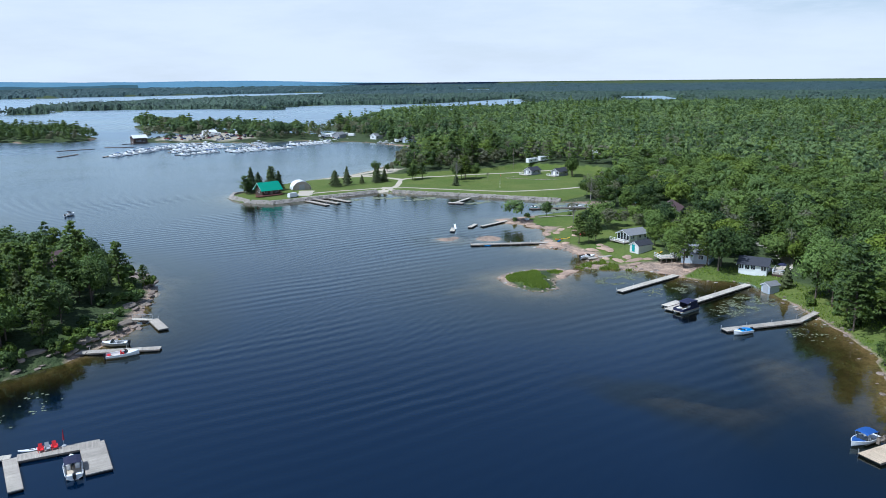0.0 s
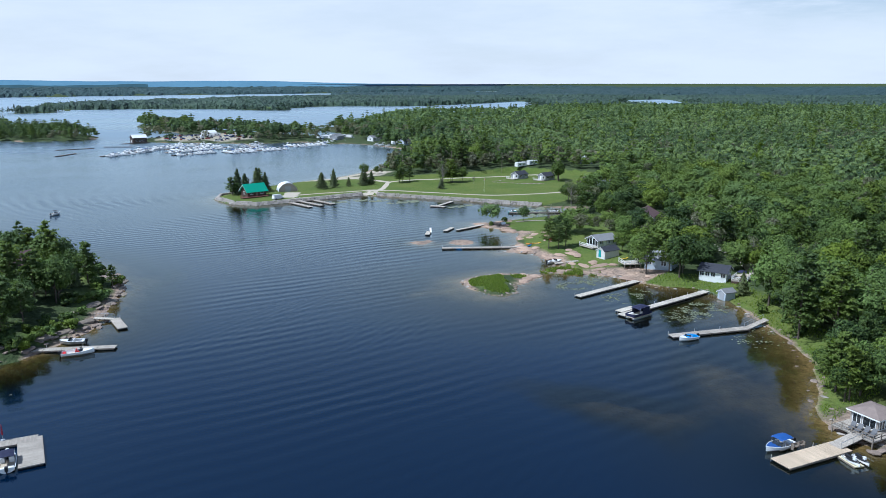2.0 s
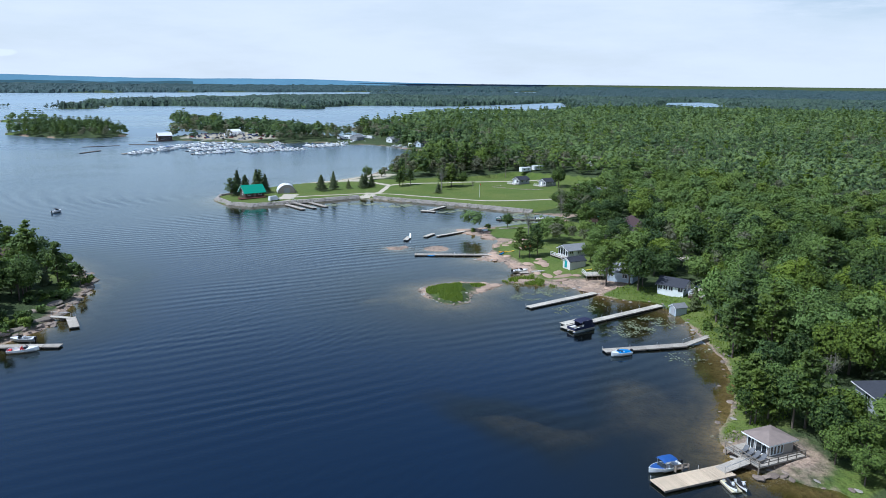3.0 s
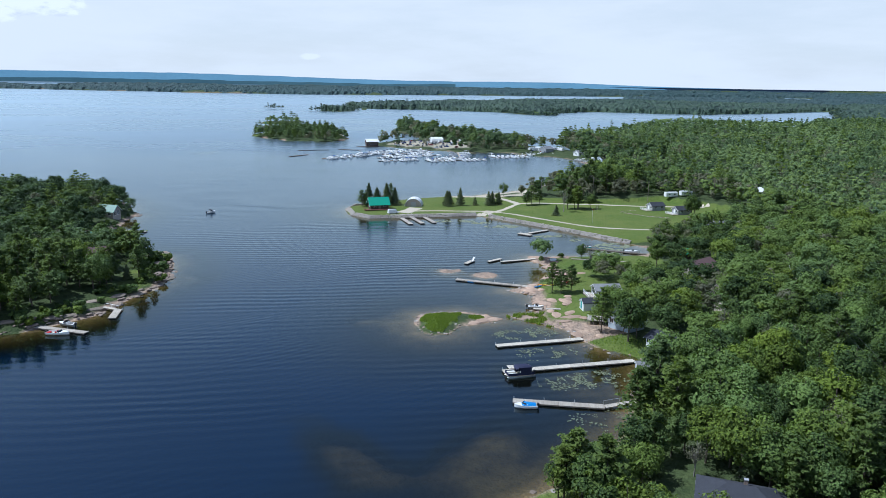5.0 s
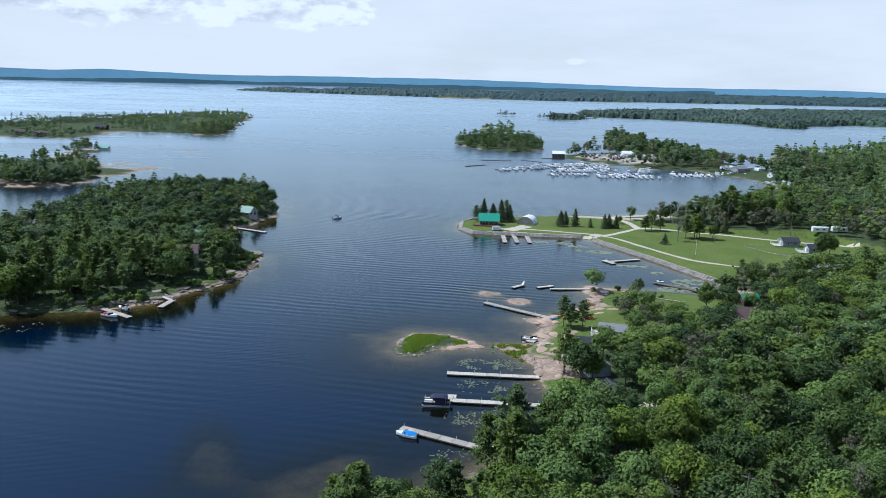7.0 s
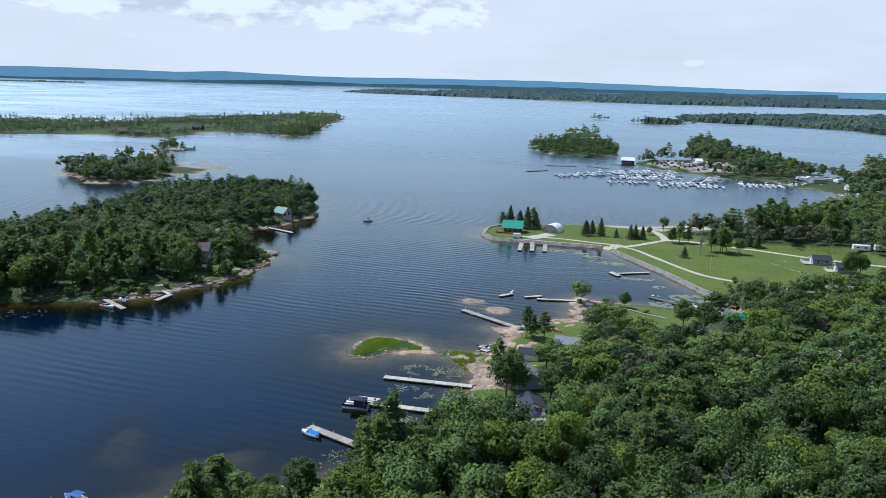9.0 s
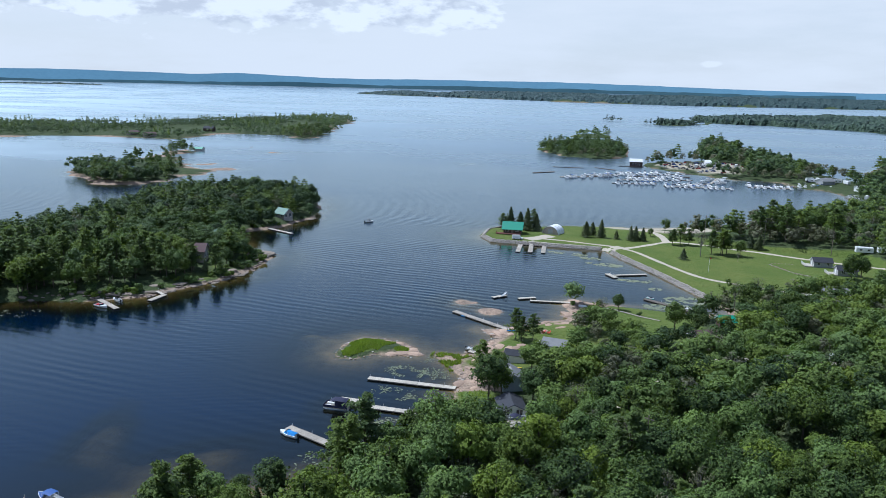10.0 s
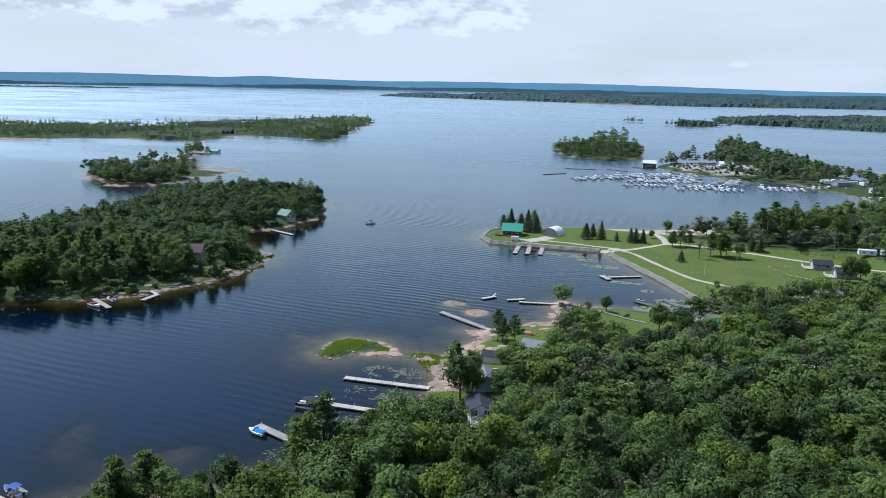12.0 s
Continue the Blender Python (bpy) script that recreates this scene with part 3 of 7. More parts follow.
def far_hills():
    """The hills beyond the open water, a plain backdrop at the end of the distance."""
    # the air's blue haze is put into the hill colour and a glow
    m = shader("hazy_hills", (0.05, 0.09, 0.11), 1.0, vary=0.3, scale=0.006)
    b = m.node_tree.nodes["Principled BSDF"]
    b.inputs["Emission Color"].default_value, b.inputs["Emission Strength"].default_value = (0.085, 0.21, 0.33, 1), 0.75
    az = np.arange(-62, 80, 0.4)
    top = np.interp(az, (-60, -49, -42, -35, -32, -27, -23, -16, -8, -2, 3, 8, 14, 20, 25, 33, 45, 80), (0.42, 0.40, 0.44, 0.32, 0.48, 0.32, 0.25, 0.34, 0.38, 0.28, 0.20, 0.10, 0.10, 0.12, 0.0, -0.16, -0.28, -0.30))
    top = top + 0.04 * fractal(az / 9, az * 0, 3, 3) + 0.03 * fractal(az / 1.2, az * 0, 5, 2)
    rings = []
    for a, t in zip(np.radians(az), top):
        rings.append([(CENTRE[0] + r * math.sin(a), CENTRE[1] + r * math.cos(a), CENTRE[2] + r * math.tan(math.radians(h))) for r, h in ((4640, -0.9), (4640, -0.42), (4690, -0.42 + (t + 0.42) * 0.5), (4740, t))])
    v = [p for r in rings for p in r]
    f = [(k * 4 + i, k * 4 + 4 + i, k * 4 + 5 + i, k * 4 + 1 + i) for k in range(len(rings) - 1) for i in range(3)]
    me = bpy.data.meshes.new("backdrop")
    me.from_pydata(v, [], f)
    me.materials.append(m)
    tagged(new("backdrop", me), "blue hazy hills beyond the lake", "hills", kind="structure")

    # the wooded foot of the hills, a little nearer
    # its haze, too, is painted: a bluish base with a weaker glow
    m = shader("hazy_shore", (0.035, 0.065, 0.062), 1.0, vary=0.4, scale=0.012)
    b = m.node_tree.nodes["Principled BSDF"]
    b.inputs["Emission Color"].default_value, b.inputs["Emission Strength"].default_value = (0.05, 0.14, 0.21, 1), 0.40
    az = np.arange(-62, 12, 0.25)
    top = -0.16 + 0.22 * fractal(az / 14, az * 0 + 2, 9, 3) + 0.05 * fractal(az / 0.8, az * 0, 15, 2)
    v = [(CENTRE[0] + r * math.sin(a), CENTRE[1] + r * math.cos(a), CENTRE[2] + r * math.tan(math.radians(h))) for a, t in zip(np.radians(az), top) for r, h in ((4600, -0.9), (4600, -0.5), (4625, t))]
    f = [(k * 3 + i, k * 3 + 3 + i, k * 3 + 4 + i, k * 3 + 1 + i) for k in range(len(az) - 1) for i in range(2)]
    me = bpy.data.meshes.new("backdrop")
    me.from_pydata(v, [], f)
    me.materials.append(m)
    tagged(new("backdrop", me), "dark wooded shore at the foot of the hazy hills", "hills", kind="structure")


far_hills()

# ---- trees ----
RNG = np.random.default_rng(7)


def tube(pts, radii, sides=6):
    """Vertices and faces of a tapered limb along a line."""
    v, f = [], []
    for k, (p, r) in enumerate(zip(pts, radii)):
        d = np.array(pts[min(k + 1, len(pts) - 1)], float) - np.array(pts[max(k - 1, 0)], float)
        d /= np.linalg.norm(d) + 1e-9
        a = np.cross(d, (0.3, 0.9, 0.2))
        a /= np.linalg.norm(a) + 1e-9
        c = np.cross(d, a)
        for s in range(sides):
            w = 2 * math.pi * s / sides
            v.append(np.array(p) + r * (a * math.cos(w) + c * math.sin(w)))
        if k:
            o = (k - 1) * sides
            for s in range(sides):
                f.append((o + s, o + (s + 1) % sides, o + sides + (s + 1) % sides, o + sides + s))
    return v, f


def leaves(rng, centre, normal, size, stretch=1.0, lift=0.0):
    """A triangle of foliage at each centre, facing about along its normal."""
    n = len(centre)
    soft = normal / (np.linalg.norm(normal, axis=1, keepdims=True) + 1e-9)
    normal = normal + rng.normal(0, 0.45, (n, 3))
    normal /= np.linalg.norm(normal, axis=1, keepdims=True) + 1e-9
    a = np.cross(normal, rng.normal(0, 1, (n, 3)))
    a /= np.linalg.norm(a, axis=1, keepdims=True) + 1e-9
    b = np.cross(normal, a)
    s = size * rng.uniform(0.65, 1.35, (n, 1))
    tri = np.stack([centre + a * s * stretch, centre + (-0.5 * a + 0.75 * b) * s, centre + (-0.5 * a - 0.75 * b) * s], 1)
    # the light falls on a leaf much as on the clump it belongs to
    own = 0.45 if lift == 0 else 0.2
    soft = soft * (1 - own) + np.where((normal * soft).sum(1, keepdims=True) < 0, -normal, normal) * own + (0, 0, lift)
    soft /= np.linalg.norm(soft, axis=1, keepdims=True) + 1e-9
    return np.concatenate([tri.reshape(-1, 3), np.repeat(soft, 3, 0)], 1)


def broad_crown(rng, height, radius, lobes, count, size, low=0.3, lift=0.0):
    """Foliage on the outside of many clumps, piled into a crown."""
    cz, rz = height * (1 + low) / 2, height * (1 - low) / 2
    d = rng.normal(0, 1, (lobes, 3))
    d[:, 2] = d[:, 2] * 0.8 + 0.25
    d /= np.linalg.norm(d, axis=1, keepdims=True)
    c = d * np.array((radius * 0.68, radius * 0.68, rz * 0.72)) * rng.uniform(0.6, 1.08, (lobes, 1)) + (0, 0, cz)
    r = radius * rng.uniform(0.20, 0.40, lobes)
    which = rng.integers(0, lobes, count)
    n = rng.normal(0, 1, (count, 3))
    n[:, 2] += 0.35
    n /= np.linalg.norm(n, axis=1, keepdims=True)
    p = c[which] + n * (r[which] * rng.uniform(0.72, 1.08, count))[:, None] * (1, 1, 0.8)
    out = p - (0, 0, cz)
    out /= np.linalg.norm(out, axis=1, keepdims=True) + 1e-9
    return leaves(rng, p, n * 0.8 + out * 0.4 + (0, 0, 0.25), size, 1.0, lift), c


ICO = [(math.cos(k * 1.2566) * 0.894, math.sin(k * 1.2566) * 0.894, 0.447) for k in range(5)] + [(math.cos(k * 1.2566 + 0.628) * 0.894, math.sin(k * 1.2566 + 0.628) * 0.894, -0.447) for k in range(5)] + [(0, 0, 1)]
ICO_FACES = [(k, (k + 1) % 5, 10) for k in range(5)] + [(k, k + 5, (k + 1) % 5) for k in range(5)] + [((k + 1) % 5, k + 5, (k + 1) % 5 + 5) for k in range(5)]


def clump_crown(rng, height, radius, lobes, count, size, low=0.1, lift=0.2):
    """A crown of rounded leafy clumps, open below, with loose sprays over them; the last column is the clump's tint."""
    sprays, c = broad_crown(rng, height, radius, lobes, count, size, low, lift)
    ico, faces = np.array(ICO), np.array(ICO_FACES if lobes > 6 else ICO_FACES[:10])
    out = []
    for p in c:
        r = radius * rng.uniform(0.17, 0.30)
        a = rng.uniform(0, 6.28)
        q = ico @ np.array(((math.cos(a), math.sin(a), 0), (-math.sin(a), math.cos(a), 0), (0, 0, 1)))
        v = q * (r * rng.uniform(0.72, 1.15, (len(q), 1))) * (1, 1, 0.85) + p
        away = (p - (0, 0, height * 0.5)) / (radius + 1e-9)
        n = q + 0.35 * away + (0, 0, lift) + rng.normal(0, 0.15, q.shape)
        n /= np.linalg.norm(n, axis=1, keepdims=True)
        t = np.full((len(faces) * 3, 1), rng.uniform(-0.5, 0.5))
        out.append(np.concatenate([v[faces.ravel()], n[faces.ravel()], t], 1))
    sprays = np.concatenate([sprays, np.repeat(rng.uniform(-0.6, 0.8, (len(sprays) // 3, 1)), 3, 0)], 1)
    return np.concatenate(out + [sprays])


def pine_crown(rng, height, radius, count, size, start=0.3, flat=0.2, whorls=9):
    """White pine: long level boughs in tiers with air between them."""
    pads = []
    for w in range(whorls):
        u = w / (whorls - 1)
        z = height * (start + (1 - start) * u)
        reach = radius * (1.0 - 0.78 * u**1.6) * rng.uniform(0.65, 1.2) * (0.7 + 0.3 * min(1, u * 5))
        a0 = rng.uniform(0, 6.28)
        for k in range(4 if u < 0.85 else 3):
            a = a0 + k * 1.57 + rng.normal(0, 0.3)
            L = reach * rng.uniform(0.6, 1.15)
            for s in (0.45, 0.75, 1.0):
                pads.append((math.cos(a) * L * s, math.sin(a) * L * s, z + L * s * 0.16 + rng.normal(0, 0.15), L * 0.32 + 0.4))
    pads.append((0, 0, height * 0.98, radius * 0.22))
    pads = np.array(pads)
    which = rng.integers(0, len(pads), count)
    n = rng.normal(0, 1, (count, 3))
    n /= np.linalg.norm(n, axis=1, keepdims=True)
    p = pads[which, :3] + n * (pads[which, 3] * rng.uniform(0.3, 1, count))[:, None] * (1, 1, flat * 1.6)
    return leaves(rng, p, n * 0.3 + (0, 0, 0.8), size, 1.5), pads


def spruce_crown(rng, height, radius, count, size):
    u = rng.uniform(0.0, 1, count) ** 1.4
    a = rng.uniform(0, 6.28, count)
    tier = (0.72 + 0.28 * np.sin(u * 34 + 2 * np.sin(a * 2))) * (0.8 + 0.35 * np.sin(a * 3 + 5 * u) * np.cos(u * 9))
    r = radius * (1 - u) ** 0.8 * rng.uniform(0.55, 1.08, count) * tier
    p = np.stack([r * np.cos(a), r * np.sin(a), height * (0.08 + 0.92 * u)], 1)
    n = np.stack([np.cos(a), np.sin(a), np.full(count, 0.7)], 1)
    return leaves(rng, p, n, size, 1.4)


def mesh_of(name, v, f, mat, smooth=False):
    m = bpy.data.meshes.new(name)
    m.from_pydata([tuple(p) for p in v], [], f)
    m.materials.append(mat)
    if smooth:
        m.polygons.foreach_set("use_smooth", np.ones(len(m.polygons), bool))
    return m


def tri_mesh(name, tri, mat, tint=None):
    """A mesh of loose triangles, quickly."""
    n = len(tri)
    m = bpy.data.meshes.new(name)
    m.vertices.add(n)
    tri = np.asarray(tri, np.float32)
    m.vertices.foreach_set("co", np.ascontiguousarray(tri[:, :3]).ravel())
    m.loops.add(n)
    m.loops.foreach_set("vertex_index", np.arange(n, dtype=np.int32))
    m.polygons.add(n // 3)
    m.polygons.foreach_set("loop_start", np.arange(0, n, 3, dtype=np.int32))
    m.update()
    if np.shape(tri)[1] == 6:
        m.normals_split_custom_set_from_vertices(np.asarray(tri[:, 3:], np.float32))
    at = m.attributes.new("tint", "FLOAT", "POINT")
    at.data.foreach_set("value", np.zeros(n, np.float32) if tint is None else np.asarray(tint, np.float32))
    m.materials.append(mat)
    return m


def trunk_mesh(name, rng, height, girth, limbs, mat):
    v, f = tube([(0, 0, -0.6), (0.05, 0, height * 0.3), (rng.normal(0, 0.25), rng.normal(0, 0.25), height * 0.65), (0, 0, height * 0.93)], [girth * 1.25, girth, girth * 0.6, girth * 0.15], 6)
    for c in limbs:
        z0 = max(height * 0.18, min(c[2] * 0.6, height * 0.75))
        lv, lf = tube([(0, 0, z0), (c[0] * 0.45, c[1] * 0.45, z0 + (c[2] - z0) * 0.6), tuple(c[:3])], [girth * 0.45, girth * 0.28, girth * 0.08], 4)
        o = len(v)
        v += lv
        f += [tuple(i + o for i in q) for q in lf]
    return mesh_of(name, v, f, mat, True)


def tree_kind(kind, rng, height, radius, count, size):
    """Trunk and crown meshes of one tree."""
    if kind in ("maple_tree", "oak_tree"):
        tri, c = broad_crown(rng, height, radius, 44, count, size, 0.14)
        return trunk_mesh("trunk", rng, height, 0.2, c[:6], M_BARK), tri_mesh("crown", tri, M_BROAD)
    if kind == "pine_tree":
        tri, pads = pine_crown(rng, height, radius, count, size)
        return trunk_mesh("trunk", rng, height, 0.2, pads[2:-1:10], M_BARK), tri_mesh("crown", tri, M_PINE)
    if kind == "spruce_tree":
        return trunk_mesh("trunk", rng, height, 0.15, [], M_BARK), tri_mesh("crown", spruce_crown(rng, height, radius, count, size), M_SPRUCE)
    tri, c = broad_crown(rng, height, radius, 26, count, size * 0.45, 0.25)
    return trunk_mesh("trunk", rng, height, 0.16, c, M_BARK2), tri_mesh("crown", tri, M_GREY)


KINDS = {
    "maple_tree": [tree_kind("maple_tree", RNG, h, r, 2200, 0.36) for h, r in ((12.5, 5.2), (11, 4.6), (13.5, 5.0))],
    "oak_tree": [tree_kind("oak_tree", RNG, h, r, 2200, 0.36) for h, r in ((11, 5.6), (12, 5.0), (10, 4.8))],
    "pine_tree": [tree_kind("pine_tree", RNG, h, r, 1700, 0.4) for h, r in ((15, 5.2), (13.5, 4.6), (12.0, 4.9))],
    "spruce_tree": [tree_kind("spruce_tree", RNG, h, r, 1700, 0.36) for h, r in ((9.5, 4.0), (8, 3.9), (8.6, 3.5))],
    "bare_tree": [tree_kind("bare_tree", RNG, h, r, 500, 0.4) for h, r in ((12, 3.4), (10, 3.0))],
}
TREE_LABELS = {
    "maple_tree": "leafy green maple of the lake shore wood",
    "oak_tree": "broad dark green oak of the lake shore wood",
    "pine_tree": "tall white pine with level needle boughs",
    "spruce_tree": "dark cone-shaped conifer with dense needles",
    "bare_tree": "thin greyish tree with few dry leaves",
}


def plant(kind, x, y, scale=1.0, turn=None, group="", z=None):
    """One tree of its own: an empty at the foot, with trunk and crown."""
    trunk, crown = KINDS[kind][RNG.integers(0, len(KINDS[kind]))]
    e = tagged(new(kind), TREE_LABELS[kind], "tree", group or "trees of the shore")
    turn = RNG.uniform(0, 360) if turn is None else turn
    e.matrix_basis = pose(x, y, ground_z(x, y) if z is None else z, 0, 0, turn) @ Matrix.Diagonal((scale, scale, scale * RNG.uniform(0.9, 1.1), 1))
    for n, m in (("trunk", trunk), ("crown", crown)):
        new(n, m).parent = e
    return e


def wood(name, label, places, shapes, mat):
    """Many trees that nobody counts, joined: places are rows of x, y, z, height scale, width scale, shape."""
    tris, tints = [], []
    for x, y, z, hs, ws, k in places:
        X, Y, Z, s = draw_in(np.array(x), np.array(y), np.array(z))
        a = RNG.uniform(0, 6.28)
        c, q = math.cos(a) * ws, math.sin(a) * ws
        t = shapes[int(k)]
        tris.append(np.stack([(t[:, 0] * c - t[:, 1] * q) * s + X, (t[:, 0] * q + t[:, 1] * c) * s + Y, t[:, 2] * hs * s + Z, t[:, 3] * math.cos(a) - t[:, 4] * math.sin(a), t[:, 3] * math.sin(a) + t[:, 4] * math.cos(a), t[:, 5]], 1))
        tints.append(0.45 * RNG.uniform(0.1, 0.9) + 0.50 * float(np.clip(0.5 + 1.5 * fractal(np.array(x / 75.0), np.array(y / 75.0), 51, 2), 0.05, 0.95)) + (0.25 * t[:, 6] if t.shape[1] > 6 else np.zeros(len(t))))
    if not tris:
        return
    me = tri_mesh(name, np.concatenate(tris), mat, np.concatenate(tints))
    return tagged(new(name, me), label, "woods", kind="stuff")


# open ground without trees: circles and outlines
OPEN_ROUND = [(-330, 560, 16), (-190, 660, 24), (-150, 520, 18), (-245, 700, 20), (159, 197, 8), (147, 204, 6), (186, 162, 9), (177, 150, 8), (179, 134, 7), (183, 117, 7.5), (186, 110.5, 6), (188, 105, 4.5), (171, 105, 6), (127, 49.5, 7.5), (157, 47, 9), (163.5, 42, 5.5), (149, 53, 4), (273, 245, 7), (267, 249, 5), (234, 202, 4), (229, 181, 8), (262, 178, 5), (33, 212, 7.5), (39, 205.5, 3.5), (21, 251, 6.5), (15, 315, 6), (343, 325, 9), (303, 333, 6), (-184, 440, 11), (-178, 430, 8), (-268, 640, 8), (250, 186, 7), (242, 196, 5), (205, 128, 4), (352, 600, 7), (366, 574, 7), (352, 545, 7), (372, 620, 7), (360, 520, 7)]
OPEN_SHAPES = [LAWN, COVE_LAWN, ISLET, [(180, 360), (180, 380), (235, 405), (256, 425), (256, 372), (240, 366)],
               [(155, 150), (160, 182), (186, 202), (186, 224), (216, 222), (206, 186), (190, 186), (188, 160), (184, 140), (186, 112), (176, 96), (160, 76), (148, 68), (160, 92), (172, 112), (164, 132)],
               MARINA_LOT, [(316, 604), (345, 580), (352, 640), (350, 664), (318, 668)]]


def wooded(x, y, z, sd):
    ok = (z > 0.4) & (sd > np.where((x < 70) & (x > 12) & (y > 150) & (y < 260), np.where((x > 30) & (y > 160) & (y < 214), 9.0, 6.0), np.where(x < 70, 2.2, 3.2)))
    for cx, cy, r in OPEN_ROUND:
        ok &= np.hypot(x - cx, y - cy) > r
    for poly in OPEN_SHAPES:
        ok &= inside_distance(poly, x, y) < -1.5
    return ok


def jittered(x0, x1, y0, y1, step):
    gx, gy = np.meshgrid(np.arange(x0, x1, step), np.arange(y0, y1, step))
    x = gx.ravel() + RNG.uniform(-0.45, 0.45, gx.size) * step
    y = gy.ravel() + RNG.uniform(-0.45, 0.45, gx.size) * step
    z, sd = land_shape(x, y)
    ok = wooded(x, y, z, sd)
    return x[ok], y[ok], z[ok], sd[ok]


NEAR, NEAR_ISLAND = (105, 292, 34, 122), (-30, 62, 98, 216)


def single_trees(box, step, shares, lo, hi, group):
    x, y, z, sd = jittered(*box, step)
    for k in range(len(x)):
        u = RNG.uniform()
        kind = next(n for n, s in shares if u < s)
        tall = 1.3 if x[k] < 14 and y[k] < 185 else 1.12 if 164 < x[k] < 186 and 80 < y[k] < 106 else 0.8 if 70 < x[k] < 160 else 1.0
        plant(kind, x[k], y[k], RNG.uniform(lo, hi) * tall, z=z[k] - 0.1, group=group)


# 1: single trees of the woods that the camera passes nearest
single_trees(NEAR, 5.6, (("maple_tree", 0.43), ("oak_tree", 0.80), ("pine_tree", 0.89), ("bare_tree", 0.97), ("spruce_tree", 1.1)), 0.58, 1.05, "trees of the mainland wood")
single_trees(NEAR_ISLAND, 5.4, (("maple_tree", 0.25), ("oak_tree", 0.50), ("pine_tree", 0.92), ("bare_tree", 0.95), ("spruce_tree", 1.1)), 0.55, 0.9, "trees of the west island")

MID_B = [clump_crown(RNG, 12, 5.1, 15, 420, 0.48, 0.12, 0.25) for _ in range(4)]
MID_P = [pine_crown(RNG, 14, 4.8, 380, 0.6, 0.2, 0.25, 7)[0] for _ in range(3)]
MID_G = [broad_crown(RNG, 11, 3.6, 14, 300, 0.5, 0.2, 0.2)[0] for _ in range(2)]
FAR_B = [clump_crown(RNG, 12, 7.0, 6, 50, 1.0, 0.1, 0.6) for _ in range(5)]
DOT_B = [clump_crown(RNG, 12, 8.5, 4, 22, 1.7, 0.1, 0.5) for _ in range(4)]
FAR_P = [pine_crown(RNG, 16, 4.5, 60, 1.4, 0.2, 0.5, 5)[0] for _ in range(2)]


FINE_B = [broad_crown(RNG, 12, 5.1, 32, 900, 0.47, 0.12, 0.05)[0] for _ in range(5)]
FINE_P = [pine_crown(RNG, 14, 4.8, 520, 0.5, 0.2, 0.25, 8)[0] for _ in range(3)]
FINE_G = [broad_crown(RNG, 11, 3.4, 18, 320, 0.4, 0.25)[0] for _ in range(2)]


def mixed_wood(where, x, y, z, share_pine, share_grey, lo=0.75, hi=1.15, fine=False):
    rows = {"b": [], "p": [], "g": []}
    grey = fractal(x / 60, y / 60, 77, 2) + 0.32 * ((x > 250) & (x < 340) & (y > 325) & (y < 440))
    low = inside_distance([(194, 150), (222, 160), (236, 182), (240, 200), (222, 204), (200, 186)], x, y) > 0
    for k in range(len(x)):
        u = RNG.uniform()
        kind = "p" if u < share_pine else "g" if u < share_pine + share_grey + max(0, grey[k] - 0.10) * 1.6 else "b"
        s = RNG.uniform(lo, hi) * (0.68 if low[k] else 1.0)
        rows[kind].append((x[k], y[k], z[k] - 0.2, s * RNG.uniform(0.85, 1.15), s * RNG.uniform(0.95, 1.25), RNG.integers(0, {"b": 5 if fine else 4, "p": 3, "g": 2}[kind])))
    wood(where + "_broadleaf_woods", "dense green deciduous wood", rows["b"], FINE_B if fine else MID_B, M_ISLES if where in ("island", "islet", "marina") else M_WOODS)
    wood(where + "_pine_woods", "dark green pines standing in the wood", rows["p"], FINE_P if fine else MID_P, M_PINE)
    wood(where + "_dry_woods", "greyish half-bare trees in the wood", rows["g"], FINE_G if fine else MID_G, M_GREY)


# groves on the rocky isles: x, y, radius
ISLE_GROVES = [(-208, 408, 20), (-228, 432, 22), (-222, 462, 18), (-252, 468, 9), (-205, 492, 9), (-190, 500, 8), (-280, 620, 15), (-178, 402, 10)]


# 2: the wood behind, up to about 450 m off
def outside(x, y, box):
    return ~((x > box[0]) & (x < box[1]) & (y > box[2]) & (y < box[3]))


x, y, z, sd = jittered(100, 345, 20, 520, 6.2)
CLOSE = (180, 335, 120, 262)
keep = outside(x, y, NEAR) & ((x < 300) | (y > 60)) & outside(x, y, CLOSE)
mixed_wood("shore", x[keep], y[keep], z[keep], 0.12, 0.12, 0.52, 1.05)
x, y, z, sd = jittered(*CLOSE, 6.0)
mixed_wood("cottage", x, y, z, 0.06, 0.14, 0.58, 0.98, True)
x, y, z, sd = jittered(-200, 62, 70, 450, 6.0)
keep = outside(x, y, NEAR_ISLAND)
mixed_wood("island", x[keep], y[keep], z[keep], 0.28, 0.05, 0.55, 0.95, True)
x, y, z, sd = jittered(-310, 420, 380, 1010, 7.6)
keep = (((x > 230) & (y > 560)) | (x < 270)) & ~((x > 270) & (y < 560))
x, y, z = x[keep], y[keep], z[keep]
grove = np.min([np.hypot(x - a, y - b) / r for a, b, r in ISLE_GROVES], 0) < 1
keep = ((x < -110) & (y > 330) & (grove | (value_noise(x / 16, y / 16, 2) > 0.8))) | ((x < 175) & (y > 700))
mixed_wood("islet", x[keep], y[keep], z[keep], 0.45, 0.05, 0.55, 0.95)


x, y, z, sd = jittered(180, 420, 540, 1065, 8.4)
keep = (x > 345) | (y > 560)
mixed_wood("marina", x[keep], y[keep], z[keep], 0.16, 0.20, 0.6, 1.25)

